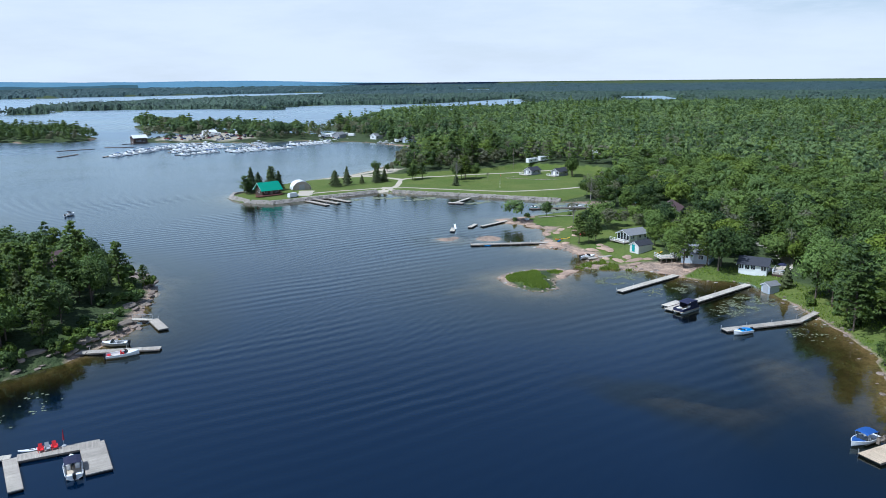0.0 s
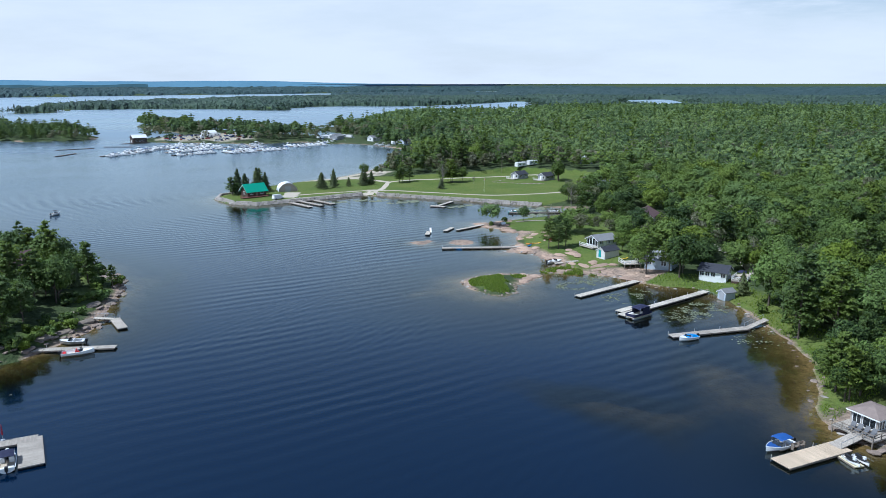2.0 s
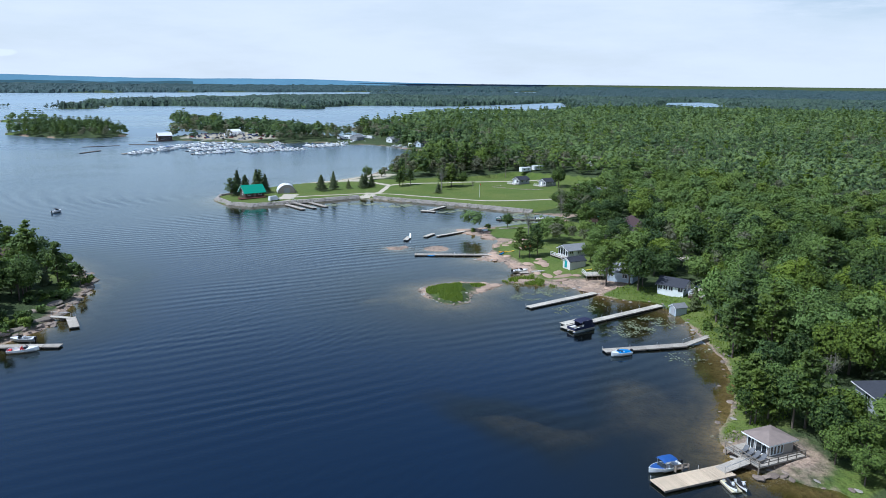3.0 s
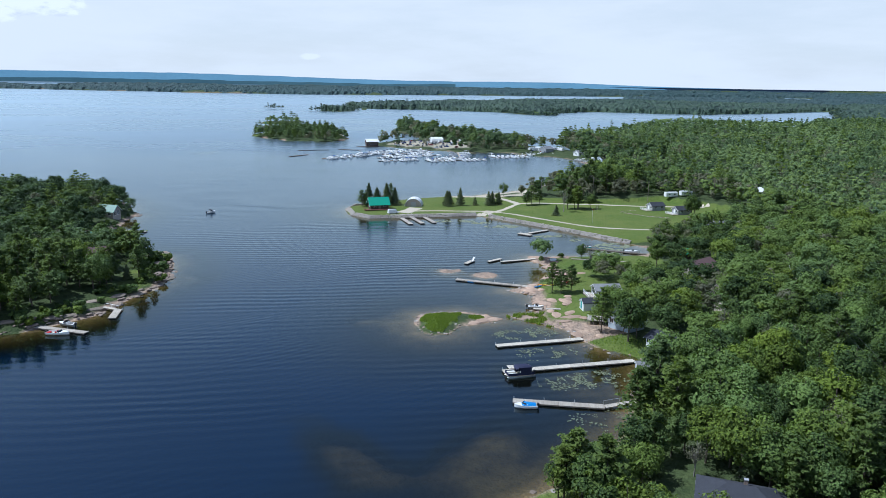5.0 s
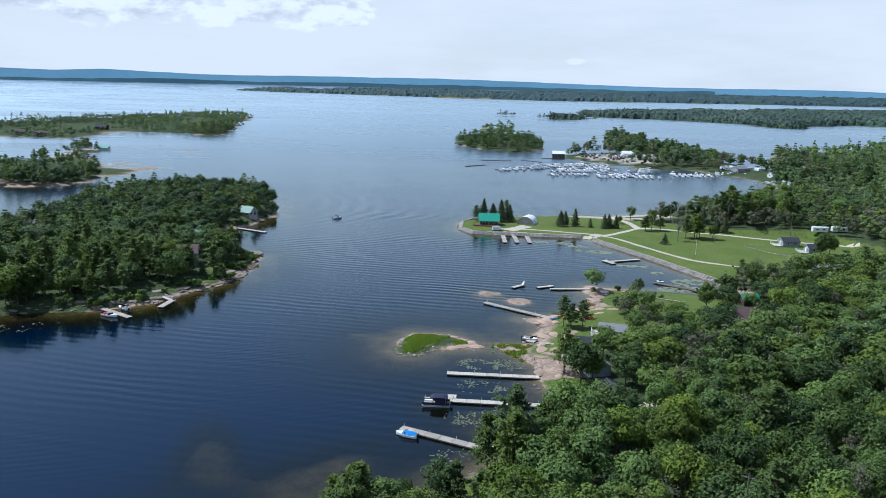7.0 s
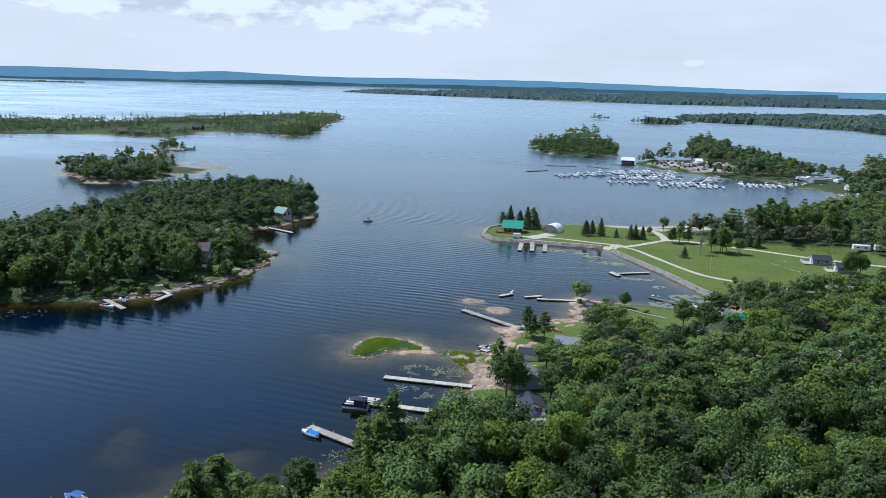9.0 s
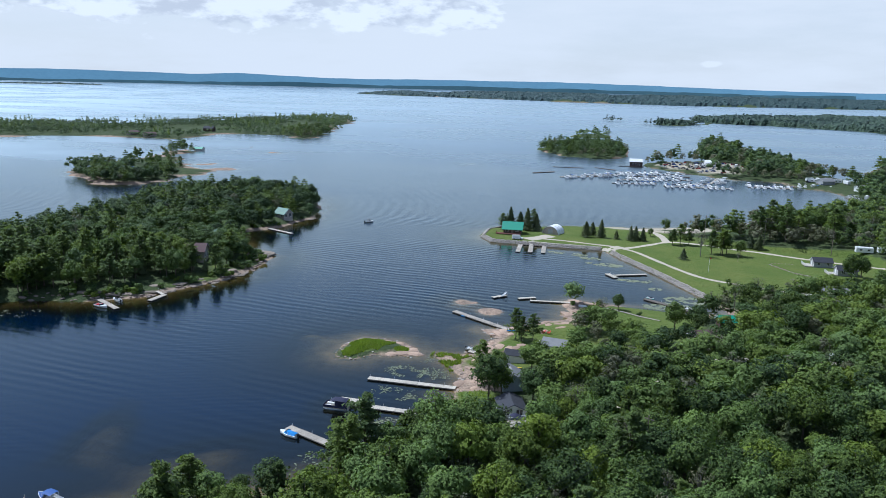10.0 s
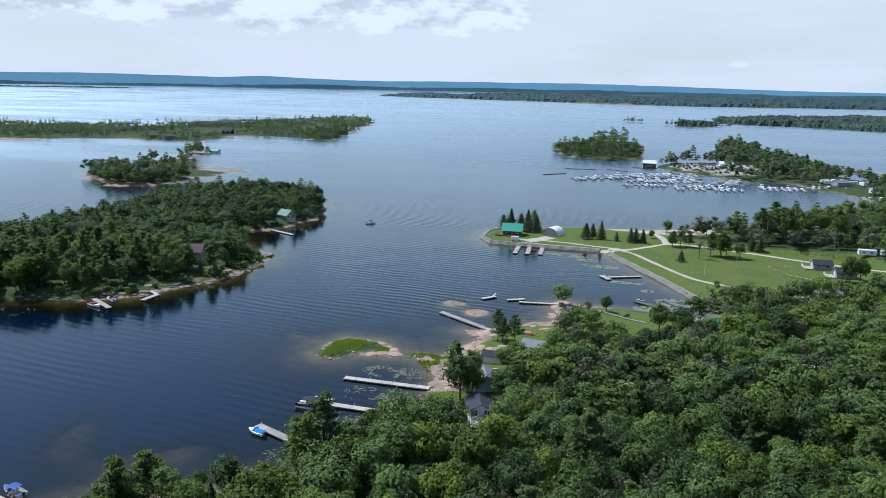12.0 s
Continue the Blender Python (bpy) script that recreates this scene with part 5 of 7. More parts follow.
def pontoon_boat(m, label):
    e = thing("pontoon_boat", m, label, "boat")
    for y in (-0.85, 0.85):
        part("pontoon", Shape().tube([(-3.2, y, 0.05), (2.6, y, 0.05), (3.3, y, 0.25)], [0.34, 0.34, 0.08], 10), M_GREYMETAL, e, smooth=True)
    part("deck", Shape().box(-3.2, -1.25, 0.38, 3.1, 1.25, 0.5, 0.03), M_TAN, e)
    for x0, y0, x1, y1 in ((-3.0, -1.24, 3.0, -1.16), (-3.0, 1.16, 3.0, 1.24), (3.0, -1.24, 3.08, 1.24), (-2.4, -1.24, -2.32, 0.3)):
        part("fence_panel", Shape().box(x0, y0, 0.56, x1, y1, 1.15), M_NAVY, e, "navy side panel with rail")
    for y in (-0.8, 0.8):
        part("bench", Shape().box(0.9, y - 0.35, 0.5, 2.8, y + 0.35, 0.95, 0.06), M_WHITE, e)
    part("console", Shape().box(-0.6, 0.35, 0.5, 0.1, 1.1, 1.3, 0.06), M_WHITE, e)
    r = Shape().loft([[(x, -1.2, 2.35 - k), (x, -0.6, 2.5 - k), (x, 0.6, 2.5 - k), (x, 1.2, 2.35 - k)] for x, k in ((-2.6, 0.3), (-1.8, 0.05), (-0.6, 0), (0.6, 0.05), (1.4, 0.35))])
    part("canopy", r, M_NAVY, e, "navy canvas sun top")
    part("side_curtain", Shape().box(-2.4, -1.18, 1.15, 0.9, -1.14, 2.3), M_NAVY, e)
    part("side_curtain", Shape().box(-2.4, 1.14, 1.15, 0.2, 1.18, 2.3), M_NAVY, e)
    for x in (-2.2, 0.9):
        for y in (-1.18, 1.18):
            part("canopy_pole", Shape().tube([(x, y, 1.1), (x, y, 2.3)], [0.03, 0.03], 5), M_GREYMETAL, e)
    part("outboard", Shape().box(-3.75, -0.22, 0.4, -3.2, 0.22, 1.15, 0.12), M_DARK, e)
    return e


def watercraft(m, label):
    e = thing("personal_watercraft", m, label, "watercraft", "watercraft on the float")
    rings = hull_rings(3.0, 1.05, 0.45, 8, 0.1, 0.2, 0.8)
    part("hull", Shape().loft(rings).add(rings[0], [(0, 1, 2, 3, 4)]), M_GEL, e)
    part("deck", Shape().loft([[(r[0][0], r[0][1], r[0][2]), (r[0][0], 0, r[0][2] + 0.22), (r[4][0], r[4][1], r[4][2])] for r in rings[2:]]), M_DARK, e)
    part("saddle", Shape().box(-1.1, -0.2, 0.4, 0.3, 0.2, 0.85, 0.1), M_DARK, e)
    part("handlebar", Shape().tube([(0.4, -0.35, 1.0), (0.5, 0, 1.05), (0.4, 0.35, 1.0)], [0.03, 0.03, 0.03]).box(0.3, -0.12, 0.5, 0.75, 0.12, 1.0, 0.05), M_GEL, e)
    return e


def kayak(m, mat, label, L=3.4, W=0.75, name="kayak"):
    e = thing(name, m, label, name)
    rings = []
    for k in range(9):
        u = k / 8
        w = W / 2 * math.sin(math.pi * (0.04 + 0.92 * u)) ** 0.7
        z = 0.16 + 0.16 * (2 * u - 1) ** 2
        rings.append([(-L / 2 + L * u, w * math.cos(a), z + 0.14 * math.sin(a)) for a in np.linspace(0, 2 * math.pi, 9)[:-1]])
    part("shell", Shape().loft(rings, True), mat, e, smooth=True)
    part("cockpit_rim", Shape().tube([(0.45 * math.cos(a), 0.22 * math.sin(a), 0.33) for a in np.linspace(0, 6.28, 11)], [0.03] * 11, 5), M_DARK, e)
    return e


# ---- houses ----
def window(e, face, u, z, w, h, L, W, bars=1):
    """A window on a wall: face is x+, x-, y+ or y-; u along the wall."""
    axis, sign = face[0], 1 if face[1] == "+" else -1
    fr, pn = Shape(), Shape()

    def slab(shape, u0, z0, u1, z1, d0, d1):
        d0, d1 = sorted((sign * d0, sign * d1))
        if axis == "x":
            shape.box(d0, u0, z0, d1, u1, z1)
        else:
            shape.box(u0, d0, z0, u1, d1, z1)

    D = (L if axis == "x" else W) / 2
    t = 0.09
    slab(fr, u - w / 2 - t, z - t, u - w / 2, z + h + t, D + 0.004, D + 0.08)
    slab(fr, u + w / 2, z - t, u + w / 2 + t, z + h + t, D + 0.004, D + 0.08)
    slab(fr, u - w / 2, z + h, u + w / 2, z + h + t, D + 0.004, D + 0.08)
    slab(fr, u - w / 2, z - t, u + w / 2, z, D + 0.004, D + 0.10)
    for k in range(bars):
        c = u - w / 2 + w * (k + 1) / (bars + 1)
        slab(fr, c - 0.035, z, c + 0.035, z + h, D + 0.004, D + 0.07)
    f = part("window", fr, M_WHITE, e, "white window frame")
    slab(pn, u - w / 2, z, u + w / 2, z + h, D + 0.004, D + 0.03)
    part("pane", pn, M_GLASS, f)


def gable_house(name, m, L, W, h, rise, wall, roof, label, windows=(), doors=(), over=0.5, chimney=None, hip=False, category="house", base=1.2):
    """A house with its ridge along x, its foot at z = 0: walls, roof, windows, doors."""
    e = thing(name, m, label, category)
    if hip:
        part("wall", Shape().box(-L / 2, -W / 2, -base, L / 2, W / 2, h), wall, e)
        a, b = L / 2 + over, W / 2 + over
        r = max(0.3, L / 2 - W / 2)
        z0 = h - 0.05
        part("roof", Shape().add([(-a, -b, z0), (a, -b, z0), (a, b, z0), (-a, b, z0), (-r, 0, h + rise), (r, 0, h + rise)], [(0, 1, 5, 4), (1, 2, 5), (2, 3, 4, 5), (3, 0, 4), (3, 2, 1, 0)]), roof, e)
        part("fascia", Shape().box(-a, -b, z0 - 0.2, a, -b + 0.06, z0 - 0.003).box(-a, b - 0.06, z0 - 0.2, a, b, z0 - 0.003).box(-a, -b + 0.06, z0 - 0.2, -a + 0.06, b - 0.06, z0 - 0.003).box(a - 0.06, -b + 0.06, z0 - 0.2, a, b - 0.06, z0 - 0.003), M_WHITE, e)
    else:
        part("wall", Shape().prism([(-W / 2, -base), (W / 2, -base), (W / 2, h), (0, h + rise), (-W / 2, h)], -L / 2, L / 2), wall, e)
        k = rise / (W / 2)
        b = W / 2 + over
        for sgn in (-1, 1):
            y0, z0 = sgn * b, h - over * k
            o = [(0, h + rise + 0.03), (y0, z0 + 0.03), (y0, z0 + 0.17), (0, h + rise + 0.19)]
            part("roof_slope", Shape().prism(o, -L / 2 - over, L / 2 + over), roof, e)
            for x in (-L / 2 - over, L / 2 + over - 0.05):
                part("barge_board", Shape().prism([(0, h + rise - 0.15), (y0, z0 - 0.15), (y0, z0 + 0.02), (0, h + rise + 0.02)], x, x + 0.05), M_WHITE, e)
    for face, u, z, w, hh, bars in windows:
        window(e, face, u, z, w, hh, L, W, bars)
    for face, u, w, mat in doors:
        s = Shape()
        sign = 1 if face[1] == "+" else -1
        d0, d1 = sorted((sign * ((L if face[0] == "x" else W) / 2 + 0.004), sign * ((L if face[0] == "x" else W) / 2 + 0.07)))
        if face[0] == "x":
            s.box(d0, u - w / 2, 0.05, d1, u + w / 2, 2.1)
        else:
            s.box(u - w / 2, d0, 0.05, u + w / 2, d1, 2.1)
        part("door", s, mat, e)
    if chimney:
        x, y, z = chimney
        c = part("chimney", Shape().box(x - 0.28, y - 0.28, h * 0.5, x + 0.28, y + 0.28, z, 0.05), M_STONE, e)
        part("chimney_cap", Shape().box(x - 0.34, y - 0.34, z, x + 0.34, y + 0.34, z + 0.1), M_GREY_WALL, c)
    return e


def terrace(m, L, W, z, mat, label, skirt=None, rails=("y-", "x-", "x+"), rail_mat=None):
    """A raised wooden deck with posts and railing."""
    e = thing("deck", m, label, "deck")
    part("platform", Shape().box(-L / 2, -W / 2, z - 0.2, L / 2, W / 2, z), mat, e)
    for x in np.linspace(-L / 2 + 0.15, L / 2 - 0.15, 4):
        for y in (-W / 2 + 0.15, W / 2 - 0.15):
            part("post", Shape().box(x - 0.09, y - 0.09, -1.5, x + 0.09, y + 0.09, z - 0.2), M_WOOD, e)
    if skirt:
        part("skirt", Shape().box(-L / 2 + 0.02, -W / 2 + 0.01, -1, L / 2 - 0.02, -W / 2 + 0.06, z - 0.21).box(-L / 2 + 0.01, -W / 2 + 0.07, -1, -L / 2 + 0.06, W / 2, z - 0.21).box(L / 2 - 0.06, -W / 2 + 0.07, -1, L / 2 - 0.01, W / 2, z - 0.21), skirt, e)
    rm = rail_mat or M_WHITE
    for side in rails:
        along = np.linspace(-0.5, 0.5, max(3, int((L if side[0] == "y" else W) / 1.6) + 1))
        r = Shape()
        sgn = 1 if side[1] == "+" else -1
        for zz in (z + 0.5, z + 0.95):
            if side[0] == "y":
                r.box(-L / 2, sgn * (W / 2 - 0.05) - 0.04, zz - 0.05, L / 2, sgn * (W / 2 - 0.05) + 0.04, zz + 0.04)
            else:
                r.box(sgn * (L / 2 - 0.05) - 0.04, -W / 2, zz - 0.05, sgn * (L / 2 - 0.05) + 0.04, W / 2, zz + 0.04)
        o = part("railing", r, rm, e)
        for u in along:
            x, y = (u * (L - 0.12), sgn * (W / 2 - 0.05)) if side[0] == "y" else (sgn * (L / 2 - 0.05), u * (W - 0.12))
            part("baluster", Shape().box(x - 0.05, y - 0.05, z, x + 0.05, y + 0.05, z + 1.0), rm, o)
    return e


def lounge_chair(m):
    e = thing("sun_lounger", m, "grey cushioned sun lounger on the deck", "lounger", "loungers on the deck")
    part("seat", Shape().box(-0.9, -0.33, 0.25, 0.35, 0.33, 0.38, 0.03), M_CUSHION, e)
    part("backrest", Shape().add([(0.35, -0.33, 0.3), (0.35, 0.33, 0.3), (0.95, 0.33, 0.75), (0.95, -0.33, 0.75), (0.3, -0.33, 0.4), (0.3, 0.33, 0.4), (0.9, 0.33, 0.85), (0.9, -0.33, 0.85)],
                                 [(0, 1, 2, 3), (4, 7, 6, 5), (0, 4, 5, 1), (1, 5, 6, 2), (2, 6, 7, 3), (3, 7, 4, 0)]), M_CUSHION, e)
    for x in (-0.8, 0.3):
        for y in (-0.28, 0.28):
            part("leg", Shape().box(x - 0.03, y - 0.03, 0, x + 0.03, y + 0.03, 0.25), M_DARK, e)
    return e


def lake_chair(m, mat, label):
    """A slatted lakeside armchair."""
    e = thing("armchair", m, label, "chair", "chairs on the dock")
    part("seat", Shape().box(-0.3, -0.3, 0.3, 0.35, 0.3, 0.36), mat, e)
    part("backrest", Shape().add([(-0.3, -0.3, 0.3), (-0.3, 0.3, 0.3), (-0.65, 0.25, 1.0), (-0.65, -0.25, 1.0), (-0.24, -0.3, 0.32), (-0.24, 0.3, 0.32), (-0.6, 0.25, 1.02), (-0.6, -0.25, 1.02)],
                                 [(0, 1, 2, 3), (4, 7, 6, 5), (0, 4, 5, 1), (1, 5, 6, 2), (2, 6, 7, 3), (3, 7, 4, 0)]), mat, e)
    for y in (-0.36, 0.36):
        part("armrest", Shape().box(-0.45, y - 0.07, 0.55, 0.4, y + 0.07, 0.6).box(0.28, y - 0.04, 0, 0.36, y + 0.04, 0.55), mat, e)
        part("leg", Shape().box(-0.4, y - 0.04, 0, -0.32, y + 0.04, 0.5), mat, e)
    return e


def car(m, mat, label="parked car by the marina", group="parked cars", van=False):
    e = thing("van" if van else "car", m, label, "car", group)
    L, W = (5.2, 1.95) if van else (4.5, 1.8)
    part("body", Shape().prism([(-W / 2, 0.3), (W / 2, 0.3), (W / 2, 0.85), (W / 2 - 0.08, 0.95), (-W / 2 + 0.08, 0.95), (-W / 2, 0.85)], -L / 2, L / 2), mat, e)
    top = 2.1 if van else 1.45
    x0, x1, x2, x3 = (-2.55, -2.45, 1.2, 1.9) if van else (-1.9, -1.3, 0.5, 1.2)
    part("cabin", Shape().loft([[(x0, -W / 2 + 0.1, 0.95), (x1, -W / 2 + 0.25, top), (x2, -W / 2 + 0.25, top), (x3, -W / 2 + 0.1, 0.95)], [(x0, W / 2 - 0.1, 0.95), (x1, W / 2 - 0.25, top), (x2, W / 2 - 0.25, top), (x3, W / 2 - 0.1, 0.95)]]).add(
        [(x0, -W / 2 + 0.1, 0.95), (x1, -W / 2 + 0.25, top), (x2, -W / 2 + 0.25, top), (x3, -W / 2 + 0.1, 0.95), (x0, W / 2 - 0.1, 0.95), (x1, W / 2 - 0.25, top), (x2, W / 2 - 0.25, top), (x3, W / 2 - 0.1, 0.95)], [(0, 1, 2, 3), (7, 6, 5, 4)]), M_GLASS if not van else mat, e)
    part("roof", Shape().box(x1, -W / 2 + 0.24, top, x2, W / 2 - 0.24, top + 0.04), mat, e)
    for x in (-L * 0.3, L * 0.3):
        for y in (-W / 2 + 0.08, W / 2 - 0.08):
            part("wheel", Shape().tube([(x, y - 0.1, 0.32), (x, y + 0.1, 0.32)], [0.32, 0.32], 10), M_DARK, e)
    return e


def strip(name, line, width, mat, label, lift=0.05, z=None):
    """A path laid along a line on the ground."""
    pts = [Vector(p) for p in line]
    fine = []
    for k in range(len(pts) - 1):
        p0, p1, p2, p3 = pts[max(k - 1, 0)], pts[k], pts[k + 1], pts[min(k + 2, len(pts) - 1)]
        n = max(2, int((p2 - p1).length / 3))
        for i in range(n):
            t = i / n
            fine.append(0.5 * (2 * p1 + (p2 - p0) * t + (2 * p0 - 5 * p1 + 4 * p2 - p3) * t * t + (3 * p1 - p0 - 3 * p2 + p3) * t**3))
    fine.append(pts[-1])
    rings = []
    for k, p in enumerate(fine):
        d = (fine[min(k + 1, len(fine) - 1)] - fine[max(k - 1, 0)]).normalized()
        nrm = Vector((-d.y, d.x))
        w = width / 2 * (1 + 0.12 * math.sin(k * 1.7) + 0.08 * math.sin(k * 0.63))
        row = []
        for s in (-1, -0.4, 0.4, 1):
            q = p + nrm * w * s
            row.append((q.x, q.y, ground_z(q.x, q.y) + lift - (0.1 if abs(s) == 1 else 0)))
        rings.append(row)
    s = Shape().loft(rings)
    m = bpy.data.meshes.new(name)
    m.from_pydata(s.v, [], s.f)
    m.materials.append(mat)
    m.update()
    return tagged(new(name, m), label, "path", kind="structure")


def boulder_mesh(seed, mat, flat=0.6, sharp=0.35):
    bm = bmesh.new()
    bmesh.ops.create_icosphere(bm, subdivisions=2, radius=1)
    for v in bm.verts:
        n = noise.cell(v.co * 1.3 + Vector((seed * 7.3, 0, 0))) * sharp * 0.5 + noise.noise(v.co * 2.7 + Vector((0, seed * 3.1, 0))) * sharp * 0.5
        v.co *= 1 + n
        v.co.z = max(-0.5, min(0.75, v.co.z)) * flat
    m = bpy.data.meshes.new("boulder")
    bm.to_mesh(m)
    bm.free()
    m.materials.append(mat)
    return m


BOULDERS = [boulder_mesh(k, M_STONE if k % 3 else M_PALESTONE, 0.5 + 0.1 * (k % 3)) for k in range(6)]


def boulder(x, y, r, z=None, label="pinkish grey granite boulder on the shore", stretch=1.0):
    o = tagged(new("boulder", BOULDERS[RNG.integers(0, 6)]), label, "boulder", "boulders on the shore")
    o.matrix_basis = pose(x, y, ground_z(x, y) if z is None else z, RNG.uniform(-12, 12), RNG.uniform(-12, 12), RNG.uniform(0, 360)) @ Matrix.Diagonal((r * stretch, r, r * 0.8, 1))
    return o

# ---- green peninsula with the lodge ----
Z0 = ground_z(137, 328)
lodge = gable_house("lodge", pose(137.5, 329.5, Z0 + 0.5, 0, 0, 6), 9.0, 6.5, 2.5, 2.7, M_LOG, M_GREEN_ROOF, "dark log lodge with a bright green metal roof on the lawn", over=0.9,
                    windows=(("y-", -2.6, 0.9, 1.4, 1.1, 1), ("y-", 2.6, 0.9, 1.4, 1.1, 1), ("x+", 0, 0.9, 1.2, 1.1, 1), ("x-", 0, 0.9, 1.2, 1.1, 1)), doors=(("y-", 0, 1.1, M_WOOD),))
terrace(pose(136.2, 325.0, Z0, 0, 0, 6), 12.5, 3.0, 0.5, M_DECK_RED, "red-brown wooden porch deck before the log lodge", rail_mat=M_DECK_RED, rails=("x-", "x+"))


def quonset(m, L, W, H):
    e = thing("fabric_dome", m, "white arched fabric storage dome with a brown end wall", "shelter")
    arc = [(W / 2 * math.cos(a), H * math.sin(a)) for a in np.linspace(0, math.pi, 15)]
    rings = [[(x, y, z) for y, z in arc] for x in np.linspace(-L / 2, L / 2, 7)]
    part("fabric_shell", Shape().loft(rings), M_TENT, e, smooth=True)
    part("end_wall", Shape().prism([(y * 0.96, z * 0.96) for y, z in arc], -L / 2 + 0.15, -L / 2 + 0.3), M_TAUPE, e, "brown end wall")
    part("rear_wall", Shape().prism([(y * 0.96, z * 0.96) for y, z in arc], L / 2 - 0.3, L / 2 - 0.15), M_GREY_WALL, e)
    part("door", Shape().box(-L / 2 + 0.06, -1.3, 0, -L / 2 + 0.14, 1.3, 2.6), M_GREY_WALL, e)
    for x in (-L / 2, -L / 6, L / 6, L / 2):
        part("hoop", Shape().tube([(x, y * 1.01, z * 1.01) for y, z in arc], [0.07] * 15, 5), M_GREYMETAL, e)
    return e


quonset(pose(157, 337.5, Z0, 0, 0, 75), 8, 8.8, 4.1)
car(pose(143, 314.5, ground_z(143, 314.5), 0, 0, 15), M_CARS[0], "white van parked by the boat docks", "parked vans", True)
for kind, x, y, s in (("pine_tree", 130.5, 338, 0.74), ("spruce_tree", 133.9, 340, 1.25), ("spruce_tree", 138.5, 343, 1.2), ("spruce_tree", 143, 339.5, 1.25), ("spruce_tree", 147.5, 340.5, 1.0), ("pine_tree", 145.5, 343, 0.66)):
    plant(kind, x, y, s, group="conifers beside the lodge")
for x, y, h in ((174, 334.6, 9.2), (181.3, 336.4, 8.4), (189, 335.3, 4.6), (196, 334, 6.8), (198.3, 335.5, 7.1), (201.8, 335, 6.8), (221, 300.2, 6.1), (176.5, 341, 7.0), (255, 335, 7.3), (251.5, 337, 7.5)):
    plant("spruce_tree", x, y, h / 8.8, group="conifers on the lawn")
for x, y, s in ((205, 349, 0.42), (211.7, 361, 0.6), (245.5, 316, 0.6), (199.8, 213.8, 0.55), (285.5, 286.7, 1.0), (290, 292, 0.85), (226, 372, 0.5), (236, 378, 0.55), (246, 384, 0.6)):
    plant("maple_tree", x, y, s, group="trees on the lawn")
for x, y, s in ((216, 331, 0.68), (219.5, 334, 0.7), (223.5, 333, 0.62), (233.3, 317, 0.72), (237.5, 318, 0.8), (258.7, 373, 0.85), (265, 384, 0.95), (256, 352, 1.1), (262, 358, 1.25), (268, 349, 1.15), (274, 356, 1.0), (238, 315, 0.8), (240, 319, 0.75)):
    plant("pine_tree", x, y, s, group="pines on the lawn")
for kind, x, y, s in (("maple_tree", 264, 366, 1.15), ("oak_tree", 272, 372, 1.2), ("pine_tree", 268, 378, 1.15), ("maple_tree", 279, 366, 1.25), ("oak_tree", 286, 376, 1.25), ("bare_tree", 276, 386, 1.3), ("maple_tree", 293, 368, 1.2),
                      ("bare_tree", 300, 378, 1.3), ("oak_tree", 284, 392, 1.2), ("maple_tree", 298, 394, 1.25), ("bare_tree", 308, 364, 1.2), ("oak_tree", 312, 384, 1.2), ("pine_tree", 290, 356, 1.1), ("maple_tree", 322, 372, 1.2)):
    plant(kind, x, y, s, group="tall trees behind the lawn")
for x, y, s in ((228.3, 309.3, 1.15), (244, 304.4, 0.4), (196, 196, 0.8), (238, 228, 0.9), (246, 238, 0.9), (250, 232, 0.8)):
    plant("bare_tree", x, y, s, group="dry trees on the shore")

strip("gravel_road", [(143, 318), (150, 320.5), (166, 320.5), (180, 318), (189, 316.5), (195, 312.5), (200.5, 307.5), (210, 293), (219.5, 279), (228.5, 268.5), (240, 262.5), (250, 259), (263, 257), (280, 258)], 3.2, M_GRAVEL, "pale gravel drive across the lawn")
strip("gravel_drive", [(194, 314), (199, 318.5), (206, 327.5), (213, 336.5), (221, 338), (230, 336.5), (242, 331.5), (254, 329), (272, 322), (290, 317), (310, 312)], 3.4, M_GRAVEL, "pale gravel drive to the cottages", 0.06)
strip("gravel_yard", [(148, 316), (152, 322), (157, 330)], 9, M_GRAVEL, "pale gravel yard before the dome", 0.055)
strip("boat_ramp", [(186.5, 309), (190, 313), (193, 317)], 7, M_GRAVEL, "pale gravel boat launch", 0.065)
strip("beach_track", [(213, 337), (211, 348), (206, 360), (196, 366)], 5, M_GRAVEL, "sandy track to the beach", 0.05)


